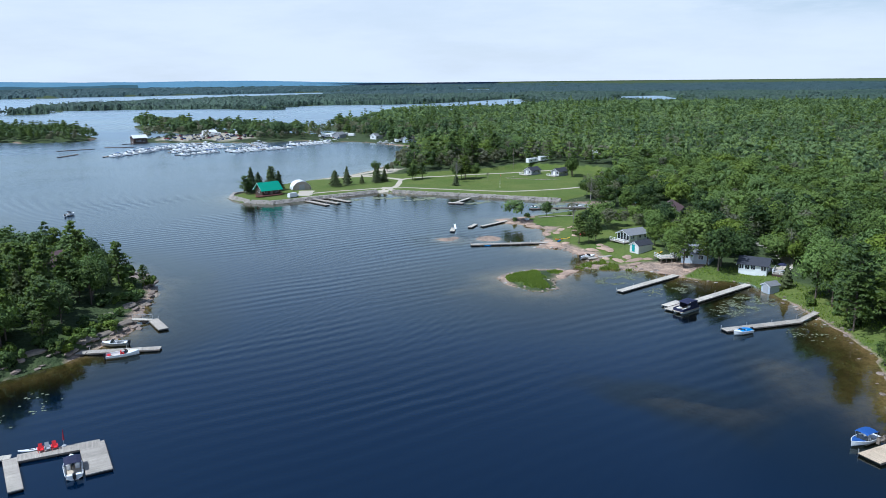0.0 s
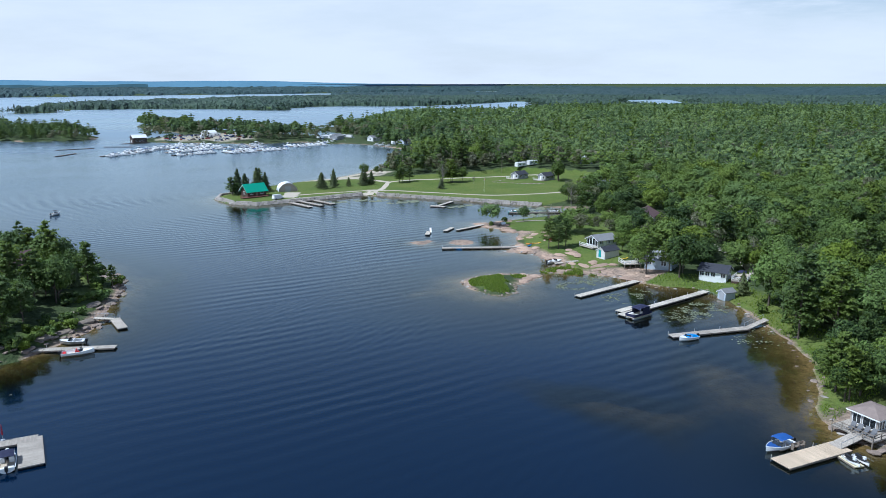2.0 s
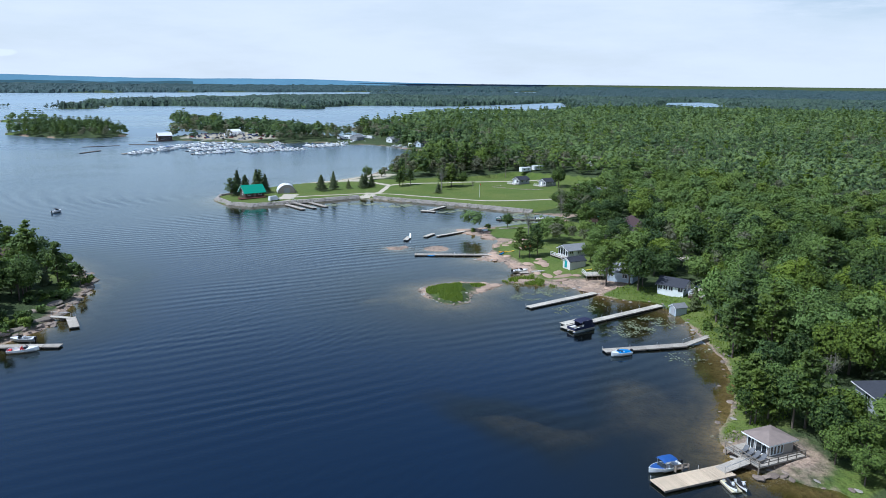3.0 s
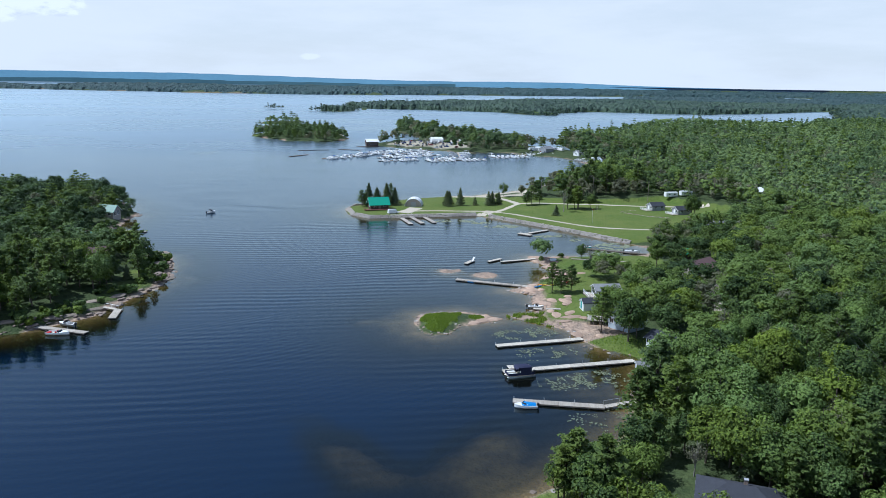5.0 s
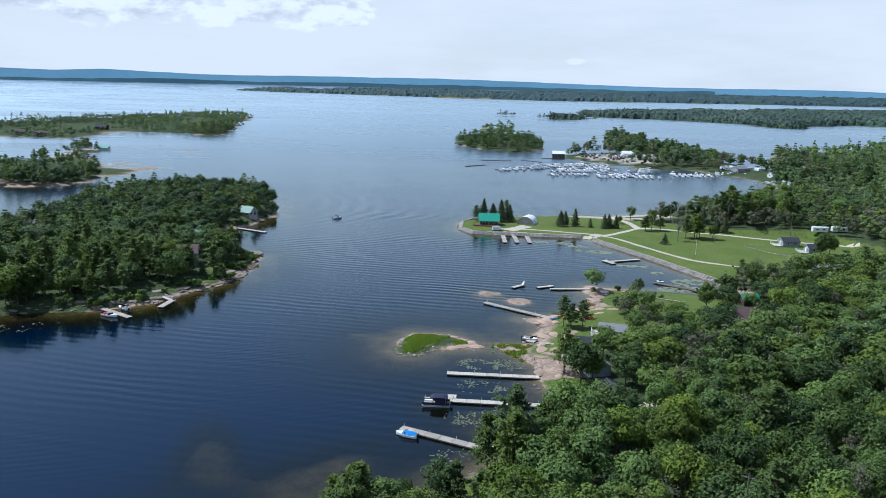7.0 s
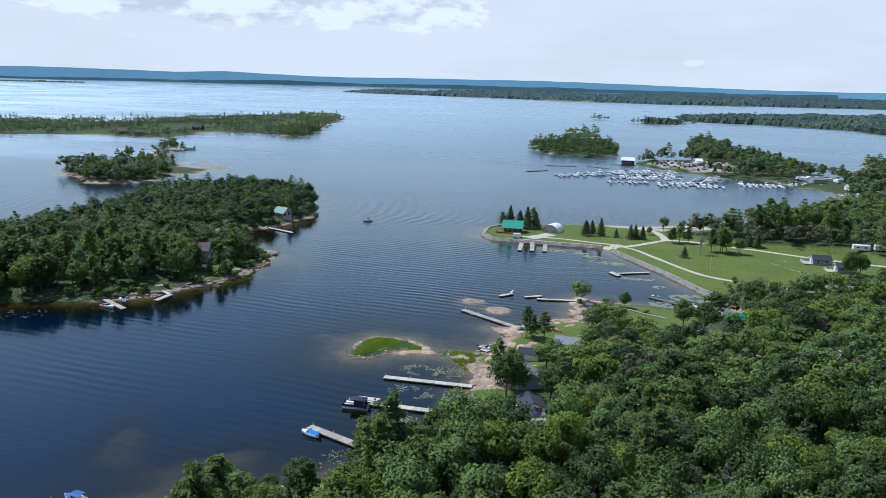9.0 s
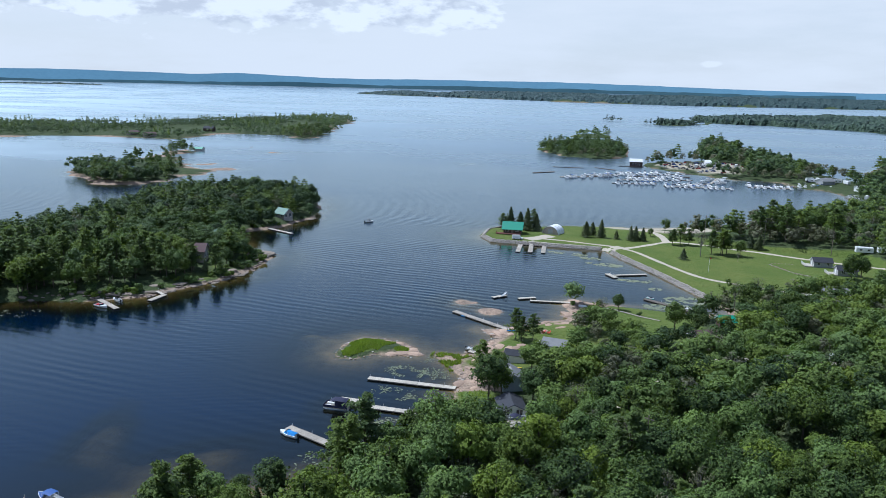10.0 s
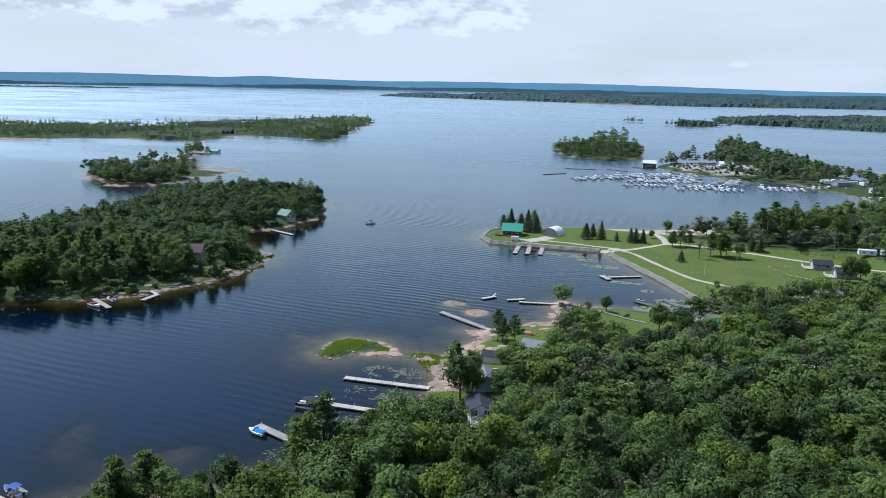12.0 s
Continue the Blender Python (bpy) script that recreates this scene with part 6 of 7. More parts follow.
# sea wall of loose stone along the basin
def stone_wall(name, line, label, rows=4, spread=2.6, size=0.5, base=0.15, rise=0.36):
    """Rubble heaped along a line."""
    ico = [boulder_mesh(20 + k, M_PALESTONE, 0.8, 0.4) for k in range(3)]
    co = [np.array([v.co[:] for v in m.vertices]) for m in ico]
    fa = [np.array([p.vertices[:] for p in m.polygons]) for m in ico]
    V, F, o = [], [], 0
    for (ax, ay), (bx, by) in zip(line[:-1], line[1:]):
        L = math.hypot(bx - ax, by - ay)
        dx, dy = (bx - ax) / L, (by - ay) / L
        for s in np.arange(0, L, size * 1.35):
            for r in range(rows):
                q = (r + RNG.uniform(-0.4, 0.4)) / rows * spread
                x, y = ax + dx * s + dy * -q + RNG.uniform(-0.2, 0.2), ay + dy * s + dx * q + RNG.uniform(-0.2, 0.2)
                k = RNG.integers(0, 3)
                sz = size * RNG.uniform(0.6, 1.25)
                a = RNG.uniform(0, 6.28)
                c, n = math.cos(a) * sz, math.sin(a) * sz
                p = co[k]
                V.append(np.stack([p[:, 0] * c - p[:, 1] * n + x, p[:, 0] * n + p[:, 1] * c + y, p[:, 2] * sz + base + r * rise], 1))
                F.append(fa[k] + o)
                o += len(p)
    m = bpy.data.meshes.new(name)
    m.from_pydata(np.concatenate(V).tolist(), [], np.concatenate(F).tolist())
    m.materials.append(M_PALESTONE)
    return tagged(new(name, m), label, "wall", kind="stuff")


BASIN = [(231, 239), (211, 272.3), (193, 300), (189, 307)]
stone_wall("stone_sea_wall", [(x - 0.6, y - 0.4) for x, y in BASIN[::-1]][::-1], "loose pale stone sea wall along the lawn", 4, -1.9, 0.42)
stone_wall("stone_breakwater", [(184, 310.8), (156, 309), (131, 309), (123.5, 319), (122, 336), (126.5, 346.5), (136, 350)][::-1], "loose pale stone edge round the lodge point", 4, 1.9, 0.42)
strip("wall_walk", [(184, 314), (170, 313.2), (156, 312.6), (146, 312.5)], 1.2, M_GRAVEL, "pale footpath behind the stone edge", 0.05)
for k, u in enumerate(np.linspace(0, 1, 26)):
    x = 257 + 16 * u
    y = 304 - 20 * u**0.7 + 0.8 * math.sin(9 * u)
    boulder(x, y, RNG.uniform(0.4, 0.7), label="pale boulder edging the cottage lawn")
for k in range(7):
    boulder(258 + k * 1.4, 306.5 + 0.3 * k, 0.4, label="pale boulder edging the cottage lawn")

# finger docks at the lodge
ramp((150.3, 313.0), (151.2, 308.0), 1.25, 0.5, 1.6, M_DOCK_WHITE, label="pale gangway to the finger docks")
dock((145.6, 308.3), (158.5, 308.6), 1.6, M_DECK_DARK, label="grey main walk of the finger docks")
for a, b in (((146.2, 307.4), (148.2, 291.2)), ((151.4, 307.6), (153.8, 292.2)), ((157.6, 307.8), (159.6, 293.2))):
    dock(a, b, 2.0, M_DECK, label="grey wooden finger dock by the lodge")
dock((191.3, 264.8), (195.3, 259.6), 2.2, M_DOCK_WHITE, label="pale head of the T-shaped dock")
dock((194.3, 263.3), (206.6, 270.2), 1.5, M_DOCK_WHITE, label="pale narrow dock from the sea wall")
dock((207.8, 232.2), (228.6, 218.8), 1.8, M_DECK_DARK, label="dark low dock beside the sea wall")
runabout(pose(209.8, 232.6, 0.05, 0, 0, -32), 3.2, 1.3, M_TEAL, label="small teal boat lying at the dark dock", motor=False)
runabout(pose(224.5, 223.4, 0.05, 0, 0, -32), 5.4, 2.1, label="white motor boat at the end of the dark dock")
strip("timber_walk", [(196, 214), (206, 208), (214, 203)], 1.1, M_DECK, "low plank walk over wet ground", 0.3)

# grey cottages on the lawn
for x, y, t in ((278, 309, 8), (285, 295.5, 8)):
    z = ground_z(x, y)
    gable_house("cottage", pose(x, y, z + 0.2, 0, 0, t), 7.5, 5.2, 2.2, 1.5, M_GREY_WALL, M_DARK_ROOF, "small grey cottage with dark shingles and white trim", over=0.4,
                windows=(("y-", -1.8, 0.9, 1.2, 1.0, 1), ("y-", 1.8, 0.9, 1.2, 1.0, 1), ("x-", -1.4, 0.8, 1.0, 1.2, 0)), doors=(("x-", 0.6, 1.0, M_WHITE),))
    terrace(pose(x - 5.6, y - 0.8, z, 0, 0, t), 3.4, 5.6, 0.4, M_DOCK_WHITE, "pale deck before the small grey cottage", rails=("x-", "y-"))
gable_house("house", pose(273, 245, ground_z(273, 245) + 0.2, 0, 0, -25), 10, 7.5, 3.6, 1.9, M_GREY_WALL, M_GREY_ROOF, "large grey two-storey house with a grey roof among trees", over=0.6,
            windows=(("x-", -2.2, 0.8, 1.5, 1.3, 1), ("x-", 2.2, 0.8, 1.5, 1.3, 1), ("x-", 0, 3.0, 1.4, 1.0, 1), ("y-", -3.2, 0.8, 1.4, 1.2, 1), ("y-", 0, 0.8, 1.4, 1.2, 1), ("y-", 3.4, 0.8, 1.4, 1.2, 1)), doors=(("y-", 1.8, 0.9, M_WHITE),))
terrace(pose(266.3, 248.2, ground_z(266.3, 248.2), 0, 0, -25), 4, 7, 0.6, M_DOCK_WHITE, "pale wooden deck beside the large grey house", rails=("x-", "y-"))
gable_house("boat_shed", pose(234, 202, ground_z(234, 202) + 0.2, 0, 0, 15), 5, 4, 2.3, 1.3, M_LOG, M_GREEN_ROOF, "brown shed with a green metal roof among trees", category="shed")
gable_house("house", pose(229, 181, ground_z(229, 181) + 0.2, 0, 0, 30), 11, 8, 2.8, 2.2, M_TAUPE, M_RED_ROOF, "house with a brown-red roof hidden in the wood", windows=(("y-", -2, 0.9, 1.3, 1.1, 1), ("x-", 0, 0.9, 1.3, 1.1, 1)))
VANS_AT = [(299, 333, 5), (308, 333, 5)] + [(322 + 6.5 * (k % 5) + RNG.uniform(-1, 1), 640 + 9 * (k // 5) + RNG.uniform(-2, 2), RNG.choice([20, 35, 110])) for k in range(8)] + [(346 + 7 * k, 556 + 3.5 * (k % 3), 70) for k in range(4)] + [(232 + 9 * k, 716 + 6 * (k % 3), RNG.choice([10, 80])) for k in range(5)]
for x, y, t in VANS_AT:
    e = thing("caravan", pose(x, y, ground_z(x, y), 0, 0, t), "white travel trailer parked near the trees", "trailer", "parked trailers")
    part("body", Shape().prism([(-1.2, 0.6), (1.2, 0.6), (1.2, 2.7), (1.0, 2.95), (-1.0, 2.95), (-1.2, 2.7)], -3.6, 3.6), M_WHITE, e)
    for x_ in (-1.6, 1.6):
        part("window", Shape().box(x_ - 0.5, -1.24, 1.5, x_ + 0.5, -1.204, 2.1), M_GLASS, e)
    for y_ in (-1.0, 1.0):
        part("wheel", Shape().tube([(0, y_ - 0.12, 0.35), (0, y_ + 0.12, 0.35)], [0.35, 0.35], 10), M_DARK, e)
gable_house("barn", pose(343, 325, ground_z(343, 325), 0, 0, 20), 13, 9, 3.4, 1.8, M_WHITE, M_WHITE, "white metal storage barn behind the trees", doors=(("x-", 0, 3.0, M_GREY_WALL),), category="barn")
car(pose(262, 178, ground_z(262, 178), 0, 0, 20), M_CARS[0], "white van parked on a track in the wood", "parked vans", True)
flag = thing("flagpole", pose(231, 279, ground_z(231, 279)), "thin white flagpole standing on the lawn", "flagpole")
part("pole", Shape().tube([(0, 0, 0), (0, 0, 6.5)], [0.07, 0.04]), M_WHITE, flag)
part("flag", Shape().loft([[(0.05 + 0.16 * k, 0.05 * math.sin(k * 1.8), 5.9 - 0.06 * k), (0.05 + 0.16 * k, 0.05 * math.sin(k * 1.8 + 0.4), 6.3 - 0.06 * k)] for k in range(5)]), M_RED, flag, "red cloth flag")


def utility_line(posts, label):
    """Wooden poles with a cross arm, and a sagging wire between each pair."""
    tops = []
    for x, y in posts:
        z = ground_z(x, y)
        e = thing("utility_pole", pose(x, y, z, 0, 0, heading(posts[0], posts[-1])), label, "pole", "utility poles")
        part("pole", Shape().tube([(0, 0, -0.5), (0, 0, 11.5)], [0.16, 0.11], 7), M_WOOD, e)
        part("cross_arm", Shape().box(-0.07, -1.1, 10.7, 0.07, 1.1, 10.85), M_WOOD, e)
        tops.append(Vector((x, y, z + 10.9)))
    for a, b in zip(tops[:-1], tops[1:]):
        for off in (-0.9, 0.9):
            side = Vector((-(b - a).y, (b - a).x, 0)).normalized() * off
            line = [a + (b - a) * (k / 12) + side - Vector((0, 0, 4 * 0.9 * (k / 12) * (1 - k / 12))) for k in range(13)]
            w = Shape().tube([tuple(p) for p in line], [0.025] * 13, 4)
            m = bpy.data.meshes.new("power_wire")
            m.from_pydata(w.v, [], w.f)
            m.materials.append(M_DARK)
            tagged(new("power_wire", m), "thin black wire strung between wooden poles", "wire", "power wires")


utility_line([(231, 352), (258, 344), (286, 334), (318, 322)], "grey wooden utility pole behind the lawn")
utility_line([(186, 28), (199, 62), (214, 98)], "grey wooden utility pole in a gap of the wood")

# ---- rocky cove with cottages ----
dock((147.4, 191.9), (169.2, 179.2), 2.0, M_DECK, label="long grey floating dock off the pink rocks")
kayak(pose(151.6, 188.6, 0, 0, 0, -30), M_BLUE, "pale blue small boat moored at the long dock", 3.0, 1.1, "rowing_boat")
dock((155.6, 213.0), (159.5, 217.6), 1.6, M_DOCK_WHITE, label="short grey raft floating off the rocks", posts=False, name="raft")
e = thing("water_slide", pose(159.0, 216.0, 0.45, 0, 0, 60), "white curved water slide on the raft", "slide")
part("chute", Shape().loft([[(x, -0.35, z + 0.25), (x, -0.3, z), (x, 0.3, z), (x, 0.35, z + 0.25)] for x, z in ((-1.2, 0.1), (-0.6, 0.2), (0.2, 0.5), (1.0, 0.95), (1.5, 1.15))]), M_GEL, e)
part("ladder", Shape().tube([(1.6, -0.3, 0), (1.5, -0.3, 1.5)], [0.04, 0.04]).tube([(1.6, 0.3, 0), (1.5, 0.3, 1.5)], [0.04, 0.04]), M_GREYMETAL, e)
dock((164.5, 215.0), (170.2, 218.6), 1.5, M_DOCK_WHITE, label="short pale raft floating off the rocks", posts=False, name="raft")
dock((169.0, 214.0), (183.0, 216.8), 1.4, M_DOCK_WHITE, label="narrow grey dock to the rock point")
e = thing("dinghy", pose(188, 211.5, ground_z(188, 211.5) + 0.15, 0, 0, 10), "upturned white dinghy lying on the rocks", "boat")
part("shell", Shape().loft([[(r[0][0] * 0.6, y * 0.8, max(0.05, 0.5 - z)) for _, y, z in r] for r in hull_rings(5, 1.8, 0.5)]), M_GEL, e)
for x, y, s in ((173.1, 170.6, 0.62), (175.2, 168.4, 0.55), (178.6, 168.8, 0.6)):
    plant("pine_tree", x, y, s, group="pines on the pink rocks")
for x, y, mat, lab, t in ((173.0, 178.8, M_ORANGE, "orange kayak lying on the rocks", -20), (174.6, 178.0, M_YELLOW, "yellow kayak lying on the rocks", -10), (170.6, 176.8, M_BLUE, "light blue kayak lying on the rocks", 30), (178.6, 144.6, M_YELLOW, "yellow kayak beside the shed", 5)):
    kayak(pose(x, y, ground_z(x, y), 0, 0, t), mat, lab)
for x, y in ((180.3, 177.5), (181.9, 177.2)):
    lake_chair(pose(x, y, ground_z(x, y), 0, 0, 200), M_RED, "red plastic armchair on the grass")
z = ground_z(186.5, 161)
gable_house("cottage", pose(186.8, 161.5, z + 0.3, 0, 0, -6), 7.2, 5.4, 2.1, 1.25, M_PALE_WALL, M_GREY_ROOF, "pale cottage with a grey shingle roof and a glazed gable", over=0.5,
            windows=(("x-", -1.95, 0.4, 1.05, 1.7, 0), ("x-", -0.65, 0.4, 1.05, 2.0, 0), ("x-", 0.65, 0.4, 1.05, 2.0, 0), ("x-", 1.95, 0.4, 1.05, 1.7, 0), ("y-", -2.4, 0.9, 1.0, 1.0, 1), ("y-", 0.5, 0.9, 0.9, 1.0, 1), ("y-", 2.6, 0.9, 1.0, 1.0, 1)), doors=(("y-", -1.0, 0.9, M_WHITE),))
terrace(pose(181.9, 162.2, z, 0, 0, -6), 2.2, 6.2, 0.35, M_DECK, "grey wooden porch before the pale cottage", rails=("x-",))
z = ground_z(177.5, 150)
gable_house("shed", pose(177.4, 150.0, z + 0.1, 0, 0, -3), 5.6, 3.4, 2.0, 1.0, M_PALE_WALL, M_DARK_ROOF, "cream garden shed with a dark roof and a teal door", doors=(("x-", 0.3, 1.0, M_TEAL),), over=0.25, category="shed")
z = ground_z(179, 134)
gable_house("cottage", pose(180.0, 132.6, z + 0.5, 0, 0, -68), 7.5, 5.5, 2.4, 1.7, M_BLUE_WALL, M_GREY_ROOF, "blue-grey cottage with a grey roof behind trees",
            windows=(("x-", -2, 0.8, 1.4, 1.2, 1), ("x-", 1.6, 0.8, 1.6, 1.2, 1), ("y-", -2.5, 0.8, 1.3, 1.1, 1), ("y-", 1.5, 0.8, 1.3, 1.1, 1)), doors=(("x-", 0, 0.9, M_WHITE),))
terrace(pose(174.6, 139.0, z, 0, 0, -24), 5.0, 4.2, 1.0, M_DOCK_WHITE, "raised deck with white railing beside the cottage")
z = ground_z(182.4, 119.5)
gable_house("cottage", pose(183.2, 117.6, z + 0.4, 0, 0, -68), 6.8, 5.6, 2.0, 1.35, M_WHITE, M_DARK_ROOF, "white cottage with a near-black shingle roof", over=0.5,
            windows=(("y-", -2.7, 0.7, 1.0, 1.2, 1), ("y-", -1.3, 0.7, 1.0, 1.2, 1), ("y-", 0.1, 0.7, 1.0, 1.2, 1), ("y-", 2.6, 0.7, 1.2, 1.3, 1), ("x+", -1.6, 0.8, 1.4, 1.3, 1), ("x+", 1.4, 0.8, 1.4, 1.3, 1)), doors=(("y-", 1.6, 0.9, M_WHITE),))
terrace(pose(185.6, 111.6, z, 0, 0, -68), 3.6, 5.4, 0.7, M_DECK, "deck with white railing and brown skirt", skirt=M_LOG)
e = thing("patio_umbrella", pose(185.6, 111.4, z + 0.7), "folded-out navy patio umbrella on the deck", "umbrella")
part("canopy", Shape().loft([[(r * math.cos(a), r * math.sin(a), zz) for a in np.linspace(0, 6.2832, 9)] for r, zz in ((1.3, 1.9), (0.7, 2.2), (0.02, 2.4))]), M_NAVY, e)
part("pole", Shape().tube([(0, 0, 0), (0, 0, 2.4)], [0.03, 0.03]), M_GREYMETAL, e)
z = ground_z(171.8, 106)
gable_house("shed", pose(172.0, 106.2, z + 0.1, 0, 0, -12), 3.0, 2.6, 1.8, 0.7, M_BLUE_WALL, M_GREY_ROOF, "small blue-grey garden shed on the grass", doors=(("x-", 0, 1.5, M_GREY_WALL),), over=0.25, category="shed")
strip("cottage_drive", [(186, 116), (192, 114), (199, 118), (206, 126), (212, 140), (222, 160), (240, 172), (262, 176)], 3.4, M_GRAVEL, "pale gravel drive behind the cottages", 0.08)
for kind, x, y, s in (("maple_tree", 175.5, 136.8, 0.62), ("maple_tree", 177.0, 127.5, 0.72), ("maple_tree", 179.2, 124.8, 0.66), ("pine_tree", 172.6, 131.5, 0.72), ("maple_tree", 193, 158, 0.7), ("maple_tree", 184, 150.5, 0.55),
                      ("maple_tree", 183, 144, 0.7), ("spruce_tree", 176, 104.6, 0.6), ("pine_tree", 162.3, 81.7, 1.05), ("pine_tree", 157.6, 79.4, 0.86), ("maple_tree", 172.1, 95.2, 1.02), ("maple_tree", 176.4, 123.6, 0.98), ("oak_tree", 169.5, 90, 0.95), ("oak_tree", 166, 85, 0.85), ("maple_tree", 178.5, 95.5, 0.95), ("maple_tree", 218.5, 191.3, 0.85), ("oak_tree", 225, 193, 0.8), ("bare_tree", 196, 152, 0.8), ("maple_tree", 187, 124.5, 0.8), ("oak_tree", 190, 131, 0.9)):
    plant(kind, x, y, s, group="trees among the cottages")

# moored boats and docks of the bay
dock((162.6, 156.8), (165.0, 155.8), 2.4, M_DECK, label="small grey swim platform in the cove", posts=False, name="raft")
runabout(pose(163.5, 157.6, 0.05, 0, 0, -15), 4.6, 1.8, M_GREYMETAL, label="grey aluminium fishing boat in the cove")
dock((166.0, 155.4), (172.0, 154.4), 1.3, M_DECK, label="narrow grey dock from the pink rocks")
dock((143.4, 127.6), (166.6, 129.2), 1.9, M_DOCK_WHITE, label="long pale dock among lily pads")
dock((140.4, 110.9), (173.0, 112.6), 1.9, M_DOCK_WHITE, label="long pale dock to the grassy shore")
dock((142.2, 113.2), (147.6, 113.5), 1.9, M_DOCK_WHITE, label="pale side platform of the long dock", posts=False)
pontoon_boat(pose(143.6, 108.6, 0.05, 0, 0, 183), "pontoon boat with navy canopy moored at the dock")
dock((138.0, 95.3), (155.5, 89.4), 2.0, M_DECK, label="weathered dock of sections leading to the rocks")
ramp((155.5, 89.4), (162.5, 89.6), 0.45, 1.0, 1.4, M_DECK, label="plank gangway from the dock to the shore")
runabout(pose(139.8, 92.3, 0.02, 0, 0, 170), 4.6, 1.9, M_GEL, M_BLUE, "white motor boat under a bright blue cover")

# ---- hut on the near shore ----
zd = 1.15
e = terrace(pose(127.2, 49.9, 0, 0, 0, -8), 9.0, 6.6, zd, M_DECK, "grey wooden deck round the lakeside hut", rail_mat=M_WOOD)
gable_house("boathouse", pose(128.6, 50.3, zd, 0, 0, -8), 4.8, 4.3, 2.1, 0.8, M_TAUPE, M_BROWN_ROOF, "taupe lakeside hut with a brown hipped roof", hip=True, over=0.5, base=0.0,
            windows=(("x-", -1.4, 0.2, 0.8, 1.7, 0), ("x-", -0.4, 0.05, 1.0, 1.9, 0), ("x-", 1.1, 0.2, 1.2, 1.6, 1), ("y-", -1.8, 0.3, 0.45, 1.6, 0), ("y-", -1.15, 0.3, 0.45, 1.6, 0), ("y-", -0.5, 0.3, 0.45, 1.6, 0), ("y-", 0.15, 0.3, 0.45, 1.6, 0)))
for k in range(4):
    lounge_chair(pose(124.3, 48.3 + 1.0 * k, zd, 0, 0, 8))
dock((107.2, 52.0), (119.2, 49.9), 3.2, M_DECK_NEW, label="wide new tan-board dock before the hut", section=4)
ramp((123.2, 49.7), (118.0, 50.4), zd, 0.52, 2.0, M_DECK, label="wide grey gangway from deck to dock")
runabout(pose(111.8, 55.0, 0.05, 0, 0, 172), 5.4, 2.2, M_GEL, None, "white motor boat with royal blue canopy", roof=M_ROYAL, trim=M_ROYAL)
e = thing("bench", pose(113.2, 53.0, 0.45, 0, 0, -10), "brown wooden bench on the new dock", "bench")
part("seat", Shape().box(-1.2, -0.2, 0.42, 1.2, 0.2, 0.48), M_WOOD, e)
part("backrest", Shape().box(-1.2, 0.2, 0.6, 1.2, 0.26, 0.9), M_WOOD, e)
for x in (-1.1, 0, 1.1):
    part("leg", Shape().box(x - 0.05, -0.18, 0, x + 0.05, 0.26, 0.9), M_WOOD, e)
dock((116.8, 48.6), (115.6, 45.6), 1.5, M_FLOATPAD, z=0.22, posts=False, label="pale yellow drive-on float for watercraft", name="watercraft_float")
watercraft(pose(115.9, 46.9, 0.2, 0, 0, -112), "white and black personal watercraft on its float")
watercraft(pose(117.4, 46.3, 0.1, 0, 0, -116), "white and black personal watercraft on its float")
for k in range(9):
    u = k / 8
    boulder(121.5 + 9 * u, 46.6 - 2.4 * u + RNG.normal(0, 0.25), RNG.uniform(0.45, 0.75), 0.1, "flat pale rock along the water by the hut", 1.5)

# house with the dark roof in the wood
z = ground_z(157, 47)
gable_house("house", pose(158.0, 46.8, z + 0.3, 0, 0, -32), 11.5, 7.6, 2.6, 1.9, M_GREY_WALL, M_DARK_ROOF, "long grey house with a near-black shingle roof", hip=True, over=0.6, chimney=(0.6, 0.9, 4.9),
            windows=(("y-", -4, 0.8, 1.4, 1.2, 1), ("y-", -1, 0.8, 1.8, 1.2, 1), ("y-", 4, 0.8, 1.4, 1.2, 1), ("x-", 0, 0.8, 1.4, 1.2, 1)), doors=(("y-", 1.5, 0.9, M_WHITE),))
gable_house("garage", pose(163.8, 42.0, z + 0.2, 0, 0, -28), 6.5, 6, 2.5, 1.6, M_GREY_WALL, M_DARK_ROOF, "grey garage wing with a near-black roof", hip=True, over=0.5, category="garage")
for x, y, s in ((46.6, 203.5, 0.78), (39.7, 197.8, 0.66), (36.4, 228.8, 0.8), (41, 222, 0.7), (51.5, 199.4, 0.38), (33, 188, 0.8), (27, 183, 0.75)):
    plant("pine_tree", x, y, s, group="pines of the west island")
for kind, x, y, s in (("maple_tree", 136.5, 46.0, 0.8), ("oak_tree", 137.5, 52.5, 0.85), ("maple_tree", 134.0, 57.5, 0.55), ("oak_tree", 134.5, 39.5, 0.75), ("maple_tree", 142, 60, 0.7), ("maple_tree", 131.5, 37.5, 0.5), ("pine_tree", 137.5, 60.8, 0.88), ("pine_tree", 139.2, 51.5, 0.92), ("pine_tree", 134.8, 57.2, 0.66), ("oak_tree", 143.8, 67.0, 0.42)):
    plant(kind, x, y, s, group="trees behind the hut")
for x, y, r in ((47, 236, 1.6), (44, 233, 1.8), (51, 208, 1.4), (49, 222, 1.5)):
    boulder(x, y, r, label="broad grey granite outcrop at the island's edge", stretch=1.5)

